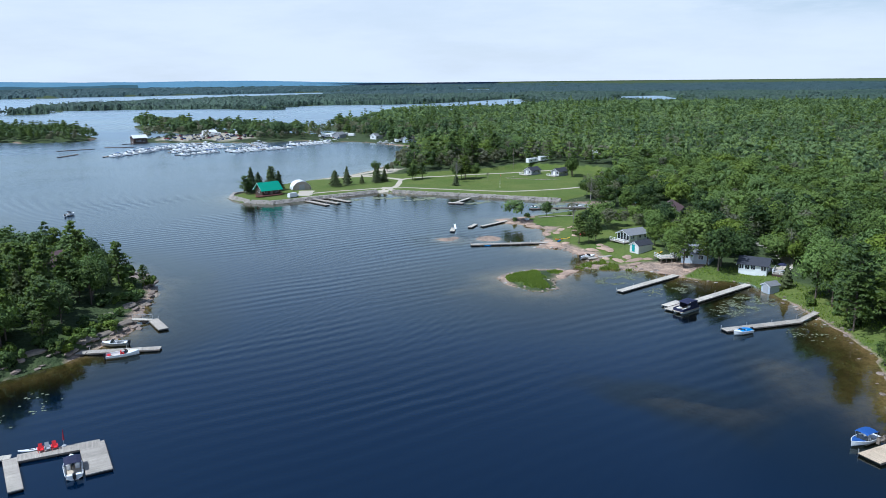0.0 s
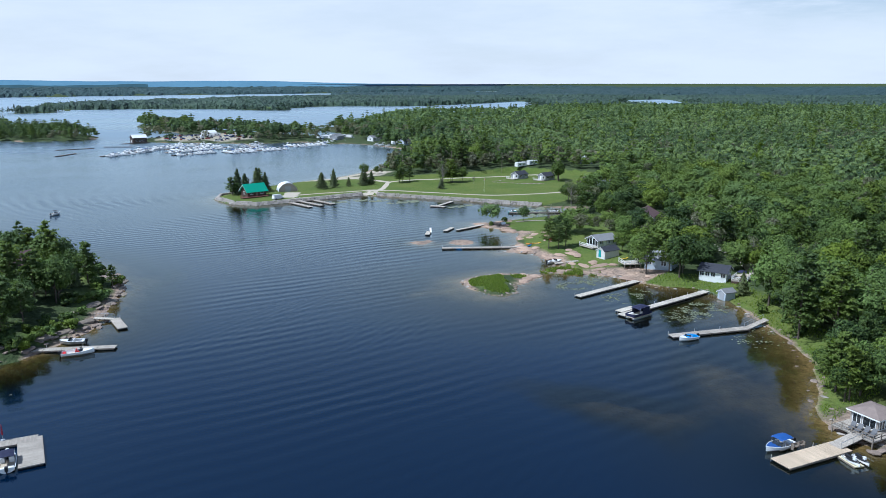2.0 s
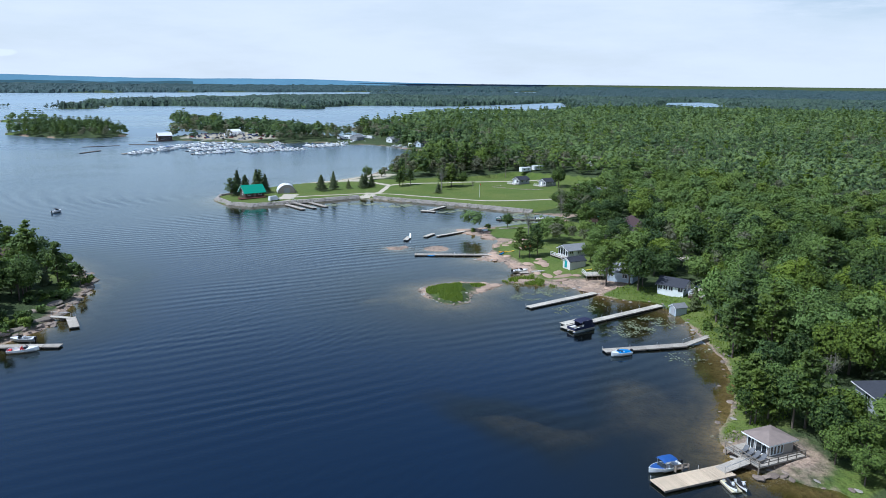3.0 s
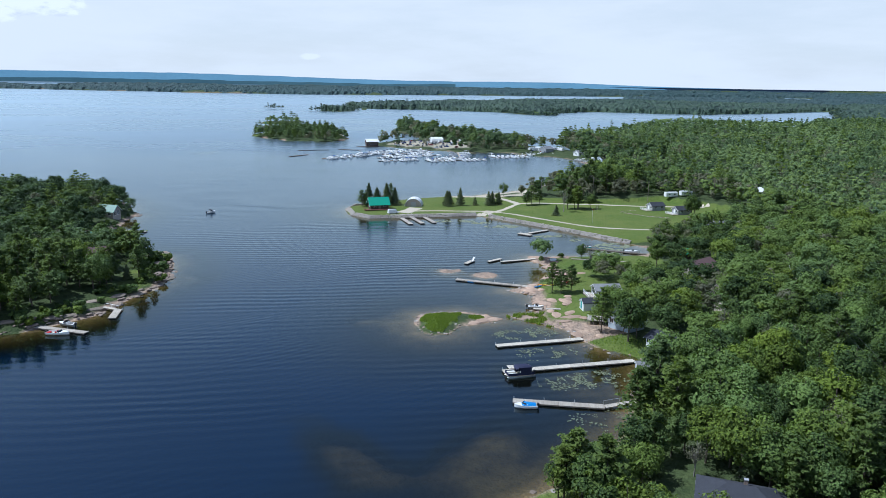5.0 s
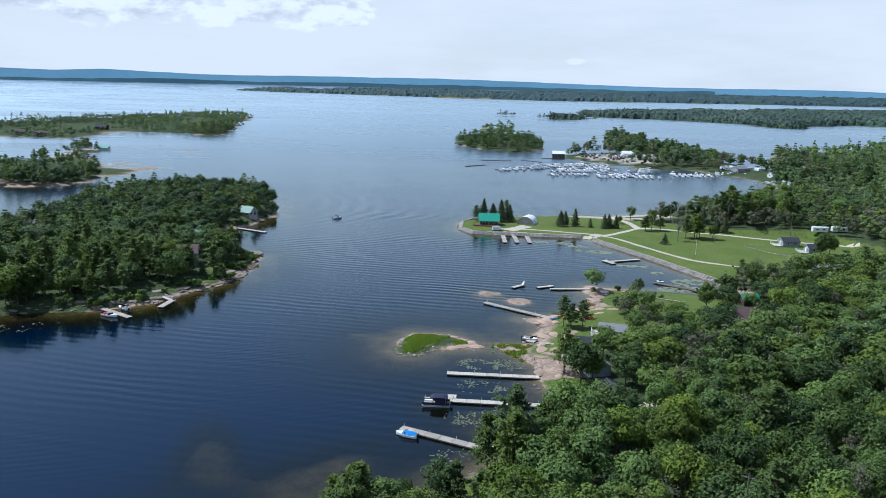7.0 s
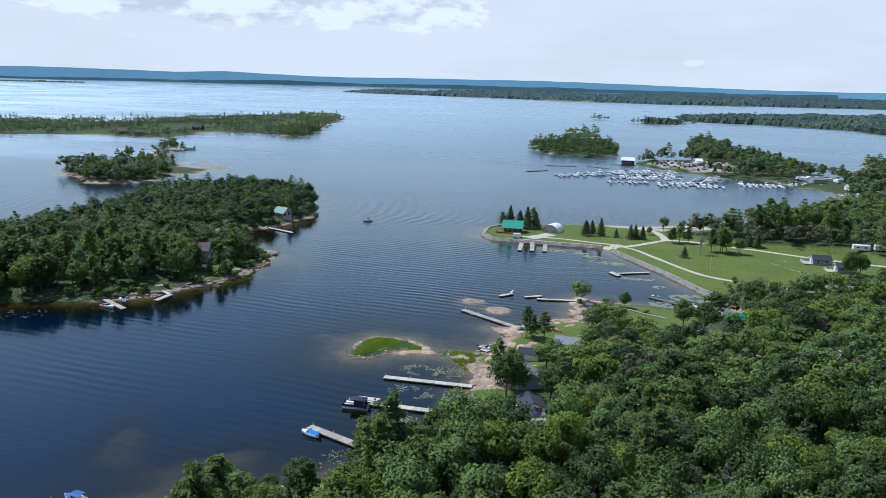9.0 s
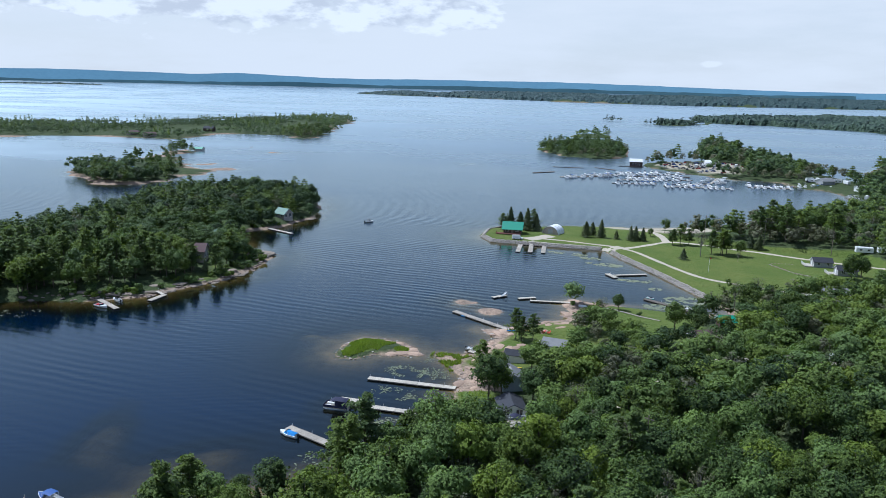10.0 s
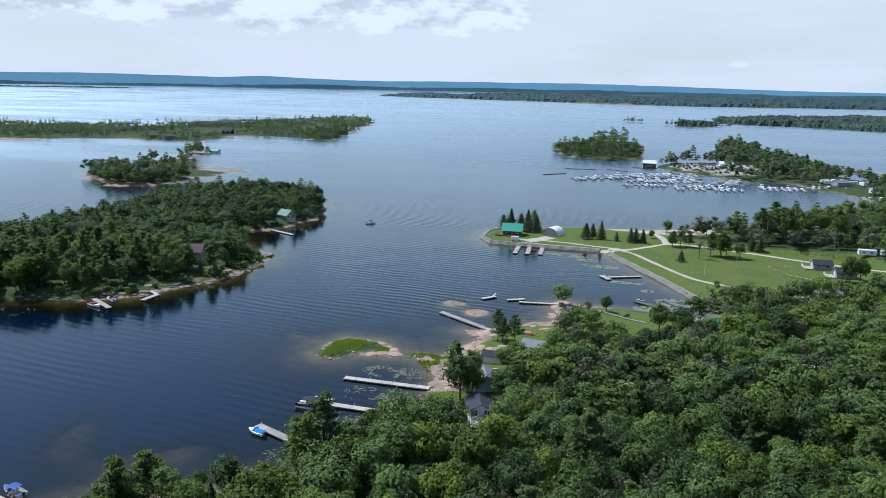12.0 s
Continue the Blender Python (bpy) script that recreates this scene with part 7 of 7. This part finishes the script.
# ---- west island shore ----
dock((15.0, 119.6), (25.2, 117.8), 2.2, M_DECK, label="grey wooden dock along the island shore", posts=False, section=5)
dock((14.2, 120.0), (13.9, 110.2), 1.7, M_DECK, label="grey side arm of the island dock", posts=False, section=5)
dock((24.2, 118.4), (23.4, 109.0), 3.2, M_DECK, label="wide grey platform of the island dock", posts=False, section=5)
ramp((-5.5, 126.4), (14.4, 120.4), 0.9, 0.5, 1.4, M_DOCK_WHITE, rails=False, label="pale gangway to the island dock")
runabout(pose(20.8, 112.4, 0.05, 0, 0, 84), 6.0, 2.3, M_GEL, None, "white motor boat with a dark hard top", roof=M_NAVY)
for x, y, mat, lab in ((18.0, 119.6, M_RED, "red plastic armchair on the dock"), (18.8, 119.5, M_GREY_WALL, "grey plastic armchair on the dock"), (19.7, 119.4, M_RED, "red plastic armchair on the dock")):
    lake_chair(pose(x, y, 0.45, 0, 0, -92), mat, lab)
e = thing("patio_umbrella", pose(20.9, 119.6, 0.45), "closed dark red umbrella in its stand", "umbrella")
part("canopy", Shape().tube([(0, 0, 0.9), (0, 0, 1.3), (0, 0, 2.5)], [0.14, 0.12, 0.04], 8), M_WINE, e)
part("pole", Shape().tube([(0, 0, 0), (0, 0, 2.5)], [0.03, 0.03]), M_GREYMETAL, e)
part("stand", Shape().tube([(0, 0, 0), (0, 0, 0.12)], [0.35, 0.3], 10), M_GREY_WALL, e)
kayak(pose(17.2, 121.6, 0.0, 0, 0, -12), M_GEL, "pale kayak floating beside the dock", 3.6, 0.8)
dock((25.0, 162.0), (43.0, 153.0), 1.8, M_DECK, label="long grey dock off the island rocks")
runabout(pose(36.2, 153.6, 0.05, 0, 0, -14), 5.8, 2.2, M_GEL, None, "white motor boat with red seats", seats=M_RED)
runabout(pose(36.4, 160.8, 0.05, 0, 0, 155), 4.8, 1.9, M_GREYMETAL, None, "grey aluminium boat with a black motor")
dock((46.6, 172.6), (46.6, 164.4), 2.0, M_DECK, label="small grey dock off the island rocks", section=4)
ramp((42.6, 173.6), (46.4, 172.2), 1.0, 0.5, 1.2, M_DOCK_WHITE, label="pale gangway from the rocks to the dock")
dock((17.5, 293.5), (34.5, 286.8), 1.8, M_DOCK_WHITE, label="pale dock at the north end of the island")
for x, y, t, L, W, h, wall, roof, lab in ((32, 211.5, 20, 8.5, 7, 3.6, M_TAUPE, M_RED_ROOF, "house with a wine-red roof among island pines"), (20, 250, 12, 8, 6.5, 3.0, M_GREY_WALL, M_SAGE_ROOF, "house with a green roof among island trees"),
                                           (14, 315, -20, 7.5, 6, 2.6, M_TAUPE, M_SAGE_ROOF, "cabin with a green roof at the island's end")):
    gable_house("island_house", pose(x, y, ground_z(x, y) + 0.4, 0, 0, t), L, W, h, 2.4, wall, roof, lab, over=0.6, base=2.5,
                windows=(("x+", -1.8, 0.8, 1.4, 1.6, 1), ("x+", 1.2, 0.8, 1.6, 1.8, 1), ("y-", -2, 0.9, 1.3, 1.2, 1), ("y-", 2, 0.9, 1.3, 1.2, 1)))
gable_house("lake_cabin", pose(-184, 440, ground_z(-184, 440) + 0.3, 0, 0, -25), 17, 8, 2.6, 1.6, M_LOG, M_ROYAL, "long cabin with a dark blue roof on a rocky isle", category="cabin")
gable_house("lake_cabin", pose(-268, 640, ground_z(-268, 640) + 0.3, 0, 0, 10), 9, 7, 2.6, 1.6, M_PALE_WALL, M_GREEN_ROOF, "small cabin with a green roof on a rocky isle", category="cabin")
gable_house("lake_cabin", pose(-420, 880, ground_z(-420, 880) + 0.3, 0, 0, 10), 14, 10, 4, 3, M_LOG, M_DARK_ROOF, "dark cabin on the long low island", category="cabin")
for x, y in ((-455, 765), (-425, 760)):
    gable_house("lake_cabin", pose(x, y, ground_z(x, y) + 0.3, 0, 0, 80), 14, 9, 3, 2, M_TAUPE, M_RED_ROOF, "cabin with a red-brown roof on the long island", category="cabin")
dock((-252, 447), (-214, 428), 2.0, M_DECK_DARK, label="dark dock on the west side of the isle")
runabout(pose(56.4, 333, 0.05, 0, 0, 40), 4.9, 1.9, M_GEL, None, "white motor boat out in the channel", roof=M_DARK)
e = thing("channel_marker", pose(64, 1010, 0), "slim dark channel marker standing in the water", "marker")
part("post", Shape().tube([(0, 0, -1), (0, 0, 6)], [0.35, 0.3]), M_DARK, e)
part("sign", Shape().box(-0.9, -0.1, 6, 0.9, 0.1, 8), M_GREEN_ROOF, e)

# ---- marina ----
def cruiser(m, L, top, label):
    e = thing("cabin_cruiser", m, label, "boat", "boats in the marina")
    W, H = L * 0.31, 1.1
    rings = hull_rings(L, W, H, 8, 0.3, 0.3, 0.92)
    part("hull", Shape().loft(rings).add(rings[0], [(0, 1, 2, 3, 4)]), M_GEL, e)
    part("deck", Shape().loft([[(r[0][0], r[0][1] * 0.97, r[0][2]), (r[4][0], r[4][1] * 0.97, r[4][2])] for r in rings]), M_GEL, e)
    port = [(-L * 0.15, -W * 0.38, H), (-L * 0.13, -W * 0.32, H + 0.9), (L * 0.12, -W * 0.28, H + 0.8), (L * 0.30, -W * 0.2, H + 0.2)]
    starboard = [(x, -y, z) for x, y, z in port]
    part("cabin", Shape().loft([port, starboard]).add(port + starboard, [(0, 1, 2, 3), (7, 6, 5, 4)]), M_GEL, e)
    part("windscreen", Shape().loft([[(L * 0.05, -W * 0.3, H + 0.85), (L * 0.0, -W * 0.28, H + 1.35)], [(L * 0.10, 0, H + 0.85), (L * 0.05, 0, H + 1.35)], [(L * 0.05, W * 0.3, H + 0.85), (L * 0.0, W * 0.28, H + 1.35)]]), M_GLASS, e)
    part("canopy", Shape().loft([[(x, -W * 0.34, z), (x, 0, z + 0.12), (x, W * 0.34, z)] for x, z in ((-L * 0.36, H + 1.5), (-L * 0.15, H + 1.75), (L * 0.02, H + 1.6))]), top, e)
    for x in (-L * 0.34, 0):
        for y in (-W * 0.33, W * 0.33):
            part("canopy_pole", Shape().tube([(x, y, H), (x, y, H + 1.5)], [0.04, 0.04], 4), M_GREYMETAL, e)
    return e


CRUISERS = [cruiser(pose(140, 606, 0, 0, 0, 100), 9, M_WHITE, "white cabin cruiser moored in the marina"), cruiser(pose(146, 609, 0, 0, 0, 100), 8, M_ROYAL, "white cabin cruiser with a blue canopy in the marina"),
            cruiser(pose(152, 613, 0, 0, 0, 100), 10, M_GEL, "large white cabin cruiser moored in the marina"), cruiser(pose(158, 617, 0, 0, 0, 100), 7.5, M_NAVY, "white cabin cruiser with a dark canopy in the marina")]


def row_of_boats(a, b, gap, side=1, skip=0.14):
    """Boats moored bow-in along a line."""
    L, h = math.dist(a, b), heading(a, b)
    for s in np.arange(2, L - 1, gap * 1.12) + RNG.uniform(-0.9, 0.9, len(np.arange(2, L - 1, gap * 1.12))):
        if RNG.uniform() < skip:
            continue
        u = s / L
        x, y = a[0] + (b[0] - a[0]) * u, a[1] + (b[1] - a[1]) * u
        n = math.radians(h + 90 * side)
        d = RNG.uniform(4.8, 6.6)
        copy_thing(CRUISERS[RNG.integers(0, 4)], pose(x + math.cos(n) * d, y + math.sin(n) * d, 0, 0, 0, h - 90 * side + RNG.normal(0, 7)) @ Matrix.Scale(RNG.choice([0.7, 0.85, 0.95, 1.1]), 4))


PIERS = [((121, 594), (147, 611)), ((147, 611), (174, 645)), ((174, 645), (228, 671)), ((168, 598), (228, 624)), ((206, 571), (256, 580)), ((242, 606), (250, 652)), ((270, 598), (303, 604)), ((306, 622), (334, 628)), ((166, 572), (200, 586)), ((176, 628), (226, 646)), ((212, 588), (240, 600))]
for a, b in PIERS:
    dock(a, b, 2.2, M_DECK, section=9, posts=False, label="grey wooden pier of the marina")
for a, b in (((94, 612), (110, 630)), ((102, 671), (131, 675)), ((140, 684), (160, 672)), ((160, 712), (184, 716))):
    dock(a, b, 2.0, M_DECK_DARK, section=9, posts=False, label="dark floating breakwater of the marina")
for a, b, gap, side in (((121, 594), (147, 611), 4.2, -1), ((147, 611), (174, 645), 4.4, -1), ((147, 611), (174, 645), 4.4, 1), ((174, 645), (222, 668), 4.6, -1), ((174, 645), (214, 664), 4.8, 1),
                        ((168, 598), (228, 624), 4.3, -1), ((172, 600), (224, 622), 4.5, 1), ((206, 571), (256, 580), 4.2, -1), ((206, 571), (256, 580), 4.4, 1), ((242, 606), (249, 644), 4.6, 1), ((242, 606), (249, 644), 4.6, -1),
                        ((270, 598), (303, 604), 4.2, -1), ((270, 598), (303, 604), 4.5, 1), ((330, 575), (336, 545), 5, 1), ((166, 572), (200, 586), 4.4, -1), ((176, 628), (222, 645), 4.6, -1), ((212, 588), (240, 600), 4.6, -1), ((306, 622), (334, 628), 4.4, -1), ((306, 622), (334, 628), 4.6, 1)):
    row_of_boats(a, b, gap, side)
gable_house("boathouse", pose(176, 719, 0.4, 0, 0, 5), 12, 9, 4.6, 2.4, M_LOG, M_WHITE, "boathouse with a white roof standing on the water", over=0.6, base=0.6, windows=(("y-", -3, 1.2, 1.8, 1.4, 1), ("y-", 0, 1.2, 1.8, 1.4, 1), ("y-", 3, 1.2, 1.8, 1.4, 1)), doors=(("x-", 0, 1.4, M_WHITE),))
gable_house("marina_store", pose(246, 738, ground_z(246, 738), 0, 0, 12), 12, 8, 3.4, 2.0, M_WHITE, M_WHITE, "white marina store on the gravel point", category="shop", windows=(("y-", -3, 1, 1.6, 1.2, 1), ("y-", 2, 1, 1.6, 1.2, 1)))
gable_house("marina_store", pose(331, 632, ground_z(331, 632), 0, 0, 30), 11, 8, 3.0, 2.0, M_GREY_WALL, M_GREY_ROOF, "grey marina workshop on the gravel point", category="shop")
CARS = [car(pose(250 + 5 * k, 702 + k, ground_z(250 + 5 * k, 702 + k), 0, 0, 80), M_CARS[k], lab) for k, lab in enumerate(("white car parked at the marina", "black car parked at the marina", "grey car parked at the marina", "red car parked at the marina", "dark blue car parked at the marina"))]
for k in range(330):
    x, y = RNG.uniform(186, 330), RNG.uniform(622, 780)
    z, sd = land_shape(np.array([x]), np.array([y]))
    if sd[0] > 3 and max(inside_distance(OPEN_SHAPES[k], np.array([x]), np.array([y]))[0] for k in (-1, -2)) > 1.5:
        copy_thing(CARS[RNG.integers(0, 5)], pose(x, y, z[0], 0, 0, RNG.choice([75, 80, 165, 260])))
for x, y, t, wall, roof in ((352, 600, 20, M_WHITE, M_GREY_ROOF), (366, 574, 40, M_PALE_WALL, M_BROWN_ROOF), (352, 545, 10, M_BLUE_WALL, M_DARK_ROOF), (372, 620, 70, M_GREY_WALL, M_WHITE), (360, 520, 15, M_PALE_WALL, M_RED_ROOF)):
    gable_house("lake_house", pose(x, y, ground_z(x, y) + 0.2, 0, 0, t), 10, 7, 2.8, 2.0, wall, roof, "house behind the marina among trees", windows=(("y-", -2.5, 0.9, 1.4, 1.2, 1), ("x-", 0, 0.9, 1.4, 1.2, 1)))

# ---- lily pads, reeds, boulders, shrubs ----
def lily_field(name, fields, label):
    tri = []
    for cx, cy, rx, ry, n, size in fields:
        for _ in range(n):
            a, d = RNG.uniform(0, 6.28), math.sqrt(RNG.uniform())
            x, y = cx + rx * d * math.cos(a) + RNG.normal(0, 0.4), cy + ry * d * math.sin(a) + RNG.normal(0, 0.4)
            if value_noise(np.array(x / 1.6), np.array(y / 1.6), 9) < 0.45:
                continue
            r, t = size * RNG.uniform(0.6, 1.3), RNG.uniform(0, 6.28)
            z = 0.015 + RNG.uniform(0, 0.012)
            p = [(x + r * math.cos(t + k * 0.95), y + r * math.sin(t + k * 0.95), z + 0.01 * (k % 2)) for k in range(7)]
            for k in range(1, 6):
                tri += [p[0], p[k], p[k + 1]]
    return tagged(new(name, tri_mesh(name, np.array(tri), M_LILY)), label, "lily pads", kind="stuff")


lily_field("lily_pads", [(151, 136, 6, 4, 380, 0.19), (158, 137, 5, 4, 280, 0.19), (152, 121, 6, 4, 240, 0.19), (159, 122, 4, 4, 150, 0.19), (160, 104, 7, 5, 620, 0.2), (152, 103, 6, 4, 300, 0.19), (158, 84, 6, 5, 260, 0.19), (150, 84, 5, 4, 120, 0.19), (152, 147, 5, 3, 120, 0.19)],
           "pale green lily pads floating between the docks")
lily_field("lily_beds", [(165, 298, 4, 2, 160, 0.4), (175, 297, 4, 2.5, 220, 0.4), (181, 292, 5, 2.5, 260, 0.4), (184, 283, 3, 2, 100, 0.4), (190, 282, 6, 3, 420, 0.42), (200, 258, 4, 2, 160, 0.4), (206, 259, 3, 2, 130, 0.4), (211, 248, 3, 2, 130, 0.4), (222, 236, 7, 5, 900, 0.42), (214, 224, 6, 3.5, 520, 0.42), (219, 229, 5, 3, 300, 0.4)],
           "dense pale lily pads along the sea wall")
lily_field("island_lilies", [(12, 133, 5, 8, 120, 0.22), (20, 140, 4, 5, 40, 0.22)], "scattered lily pads by the island shore")


def blades(name, label, n, box, height, keep, mat):
    x, y = RNG.uniform(box[0], box[1], n), RNG.uniform(box[2], box[3], n)
    z, sd = land_shape(x, y)
    ok = keep(x, y, z, sd)
    x, y, z = x[ok], y[ok], z[ok]
    m = len(x)
    a = RNG.uniform(0, 6.28, m)
    h = height * RNG.uniform(0.5, 1.3, m)
    w = 0.11 * RNG.uniform(0.7, 1.4, m)
    lean = RNG.normal(0, 0.25, (2, m)) * h
    p0 = np.stack([x - w * np.cos(a), y - w * np.sin(a), np.maximum(z, -0.3) - 0.05], 1)
    p1 = np.stack([x + w * np.cos(a), y + w * np.sin(a), np.maximum(z, -0.3) - 0.05], 1)
    p2 = np.stack([x + lean[0], y + lean[1], np.maximum(z, 0) + h], 1)
    tri = np.stack([p0, p1, p2], 1).reshape(-1, 3)
    return tagged(new(name, tri_mesh(name, tri, mat, np.repeat(RNG.uniform(0, 1, m), 3))), label, "grass", kind="stuff")


blades("islet_grass", "tall bright green grass on the islet", 30000, (124, 149, 138, 160), 0.34, lambda x, y, z, sd: (inside_distance(ISLET, x, y) > 2.0 + 1.4 * fractal(x / 3, y / 3, 4)) & ((x - 0.4 * (y - 148) < 138.5 + 2 * fractal(x / 4, y / 4, 5)) | (np.hypot(x - 144, y - 150.5) < 2.2)), M_REED)
blades("shore_reeds", "bright green reeds on the wet strip by the cove", 9000, (152, 172, 140, 154), 0.7, lambda x, y, z, sd: (z > -0.08) & (z < 0.3) & (y < 152.5) & (value_noise(x / 2, y / 2, 3) > 0.4), M_REED)
blades("meadow_grass", "rough green shore grass", 26000, (126, 186, 55, 128), 0.4, lambda x, y, z, sd: (z > 0.05) & (sd < 9) & (value_noise(x / 3, y / 3, 6) > 0.35), M_REED)

# rocks along the shores
count = 0
for poly, lo, hi, step, test in ((WEST_ISLAND, 0.3, 0.85, 1.6, lambda x, y: 5 < x and 145 < y < 250), (ISLET, 0.18, 0.42, 1.3, lambda x, y: True), (MAINLAND, 0.25, 0.6, 2.4, lambda x, y: 30 < y < 235)):
    for (ax, ay), (bx, by) in zip(poly, poly[1:] + poly[:1]):
        L = math.hypot(bx - ax, by - ay)
        if L > 150:
            continue
        for s in np.arange(0, L, step):
            q = RNG.uniform(-1.2, 2.6) if poly is not ISLET else RNG.uniform(-0.4, 0.5)
            x, y = ax + (bx - ax) * s / L - (by - ay) / L * q + RNG.normal(0, 0.5), ay + (by - ay) * s / L + (bx - ax) / L * q + RNG.normal(0, 0.5)
            if test(x, y) and count < 245:
                z = ground_z(x, y)
                if -0.5 < z < 3:
                    r = RNG.uniform(lo, hi)
                    if poly is WEST_ISLAND:
                        o = tagged(new("boulder", BOULDERS[RNG.choice([1, 2, 4, 5])]), "brownish grey granite ledge along the island shore", "boulder", "ledges of the island")
                        o.matrix_basis = pose(x, y, z + 0.1, RNG.uniform(-8, 8), RNG.uniform(-14, 14), heading((ax, ay), (bx, by)) + RNG.normal(0, 14)) @ Matrix.Diagonal((r * RNG.uniform(1.1, 1.9), r, r * RNG.uniform(0.6, 1.0), 1))
                    else:
                        boulder(x, y, r, z, stretch=RNG.uniform(1, 1.7))
                    count += 1

# bare slabs of pink granite, worn round, on the cove, the islet and the island
def slab_mesh(seed, mat):
    """A low whaleback of rock with a few steps and cracks."""
    bm = bmesh.new()
    bmesh.ops.create_icosphere(bm, subdivisions=3, radius=1)
    o = Vector((seed * 5.1, seed * 2.3, 0))
    for v in bm.verts:
        d = 1 + 0.35 * noise.noise(v.co * 1.4 + o) + 0.12 * noise.noise(v.co * 4.0 + o)
        step = 0.06 * math.floor(3 * (noise.noise(Vector((v.co.x * 1.1, v.co.y * 3.0, 0)) + o) + 0.5))
        v.co = Vector((v.co.x * d, v.co.y * d, max(-0.5, v.co.z * (0.8 + step))))
    m = bpy.data.meshes.new("granite_slab")
    bm.to_mesh(m)
    bm.free()
    m.materials.append(mat)
    m.polygons.foreach_set("use_smooth", np.ones(len(m.polygons), bool))
    return m


SLABS, LEDGES = [slab_mesh(k, M_PINK) for k in range(5)], [slab_mesh(k + 5, M_LEDGE) for k in range(5)]


def slab(x, y, r, stretch, turn, rise, label, shapes=SLABS):
    o = tagged(new("granite_slab", shapes[RNG.integers(0, 5)]), label, "rock", "granite slabs")
    o.matrix_basis = pose(x, y, ground_z(x, y) - (0.28 if shapes is SLABS else 0.4) * rise, RNG.uniform(-5, 5), RNG.uniform(-5, 5), turn) @ Matrix.Diagonal((r * stretch, r, rise, 1))


for (ax, ay), (bx, by) in zip(MAINLAND[14:34], MAINLAND[15:35]):
    L = math.hypot(bx - ax, by - ay)
    for s in np.arange(0.5, L, 3.4):
        for back in (1.5, 5.0, 9.5):
            if RNG.uniform() < (0.5, 0.4, 0.25)[(1.5, 5.0, 9.5).index(back)]:
                q = back + RNG.uniform(-1.5, 1.5)
                x, y = ax + (bx - ax) * s / L + (by - ay) / L * q, ay + (by - ay) * s / L - (bx - ax) / L * q
                if ground_z(x, y) > 0.12 and not (x < 165 and y < 158) and inside_distance(COVE_LAWN, np.array([x]), np.array([y]))[0] < 0:
                    slab(x, y, RNG.uniform(0.7, 1.7), RNG.uniform(1.2, 2.4), heading((ax, ay), (bx, by)) + RNG.normal(0, 25), RNG.uniform(0.25, 0.6), "smooth pink granite slab by the cove")
for x, y, r, t in ((145.5, 148.4, 1.5, 10), (148.2, 149.0, 1.4, 20), (149.8, 149.2, 0.9, 0), (142.5, 146.6, 1.1, 15), (146.8, 151.6, 1.2, 60), (141.5, 155.4, 0.8, -5)):
    slab(x, y, r, 1.7, t, 0.4, "pale pink granite slab of the islet")
for x, y, r, t, h in ((46.5, 237, 3.4, 75, 1.5), (44.5, 241.5, 3.6, 40, 1.7), (48, 233, 2.4, 80, 1.2), (40.5, 244.5, 2.6, 20, 1.2), (54.5, 205.5, 2.6, 60, 1.0), (53.5, 199, 2.0, 75, 1.1), (52.5, 193, 2.0, 70, 1.0), (48.5, 188, 2.2, 60, 1.4), (50, 182, 2.0, 60, 1.2), (44.5, 177, 2.2, 50, 1.3),
                       (47, 171.5, 1.6, 45, 0.8), (40, 172, 2.4, 40, 1.5), (36, 167.5, 2.2, 30, 1.3), (31, 164, 2.4, 20, 1.2), (26, 162, 2.0, 15, 1.4), (22, 160.5, 2.2, 10, 1.6), (38, 178, 2.4, 35, 1.4), (44, 184, 2.2, 50, 1.2), (46, 192, 2.2, 70, 1.2), (24.5, 296, 1.8, 80, 0.8), (24, 330, 2.2, 85, 1.0), (22, 342, 2.0, 80, 1.0)):
    slab(x, y, r * (0.95 if y > 230 else 0.6), 2.3, t, h * (0.8 if y > 230 else 0.5), "grey and pink granite outcrop of the island shore", LEDGES)

# shrubs at the water's edge
SHRUBS = [tri_mesh("shrub", broad_crown(RNG, 1.8, 1.3, 9, 420, 0.22, -0.3)[0], M_BROAD) for _ in range(3)]
shrubs = 0
for x0, x1, y0, y1, n in ((12, 58, 148, 262, 520), (4, 58, 104, 345, 300), (128, 176, 58, 112, 60), (178, 208, 205, 224, 10), (185, 200, 100, 170, 30)):
    xs, ys = RNG.uniform(x0, x1, n), RNG.uniform(y0, y1, n)
    zs, sds = land_shape(xs, ys)
    for x, y, z, sd in zip(xs, ys, zs, sds):
        if (2 if x > 60 else 1.2) < sd < (12 if x > 60 else 8) and z > 0.3:
            o = tagged(new("shrub", SHRUBS[RNG.integers(0, 3)]), "low leafy green shrub on the shore", "shrub", "shrubs on the shore")
            s = RNG.uniform(0.6, 1.3) * (1.35 if x < 60 else 1.0)
            o.matrix_basis = pose(x, y, z - 0.1, 0, 0, RNG.uniform(0, 360)) @ Matrix.Diagonal((s, s, s, 1))

# trees leaning over the dark bay of the west island
for kind, x, y, s in (("oak_tree", -3.5, 146, 0.75), ("maple_tree", 2, 153, 0.8), ("pine_tree", 6.5, 156.5, 0.85), ("oak_tree", 11, 159.5, 0.6), ("maple_tree", -8, 139, 0.85), ("pine_tree", -11, 131, 0.8), ("oak_tree", -13, 124, 0.8),
                      ("maple_tree", 12, 165, 0.55), ("oak_tree", 17, 170, 0.6)):
    plant(kind, x, y, s, group="trees of the west island")
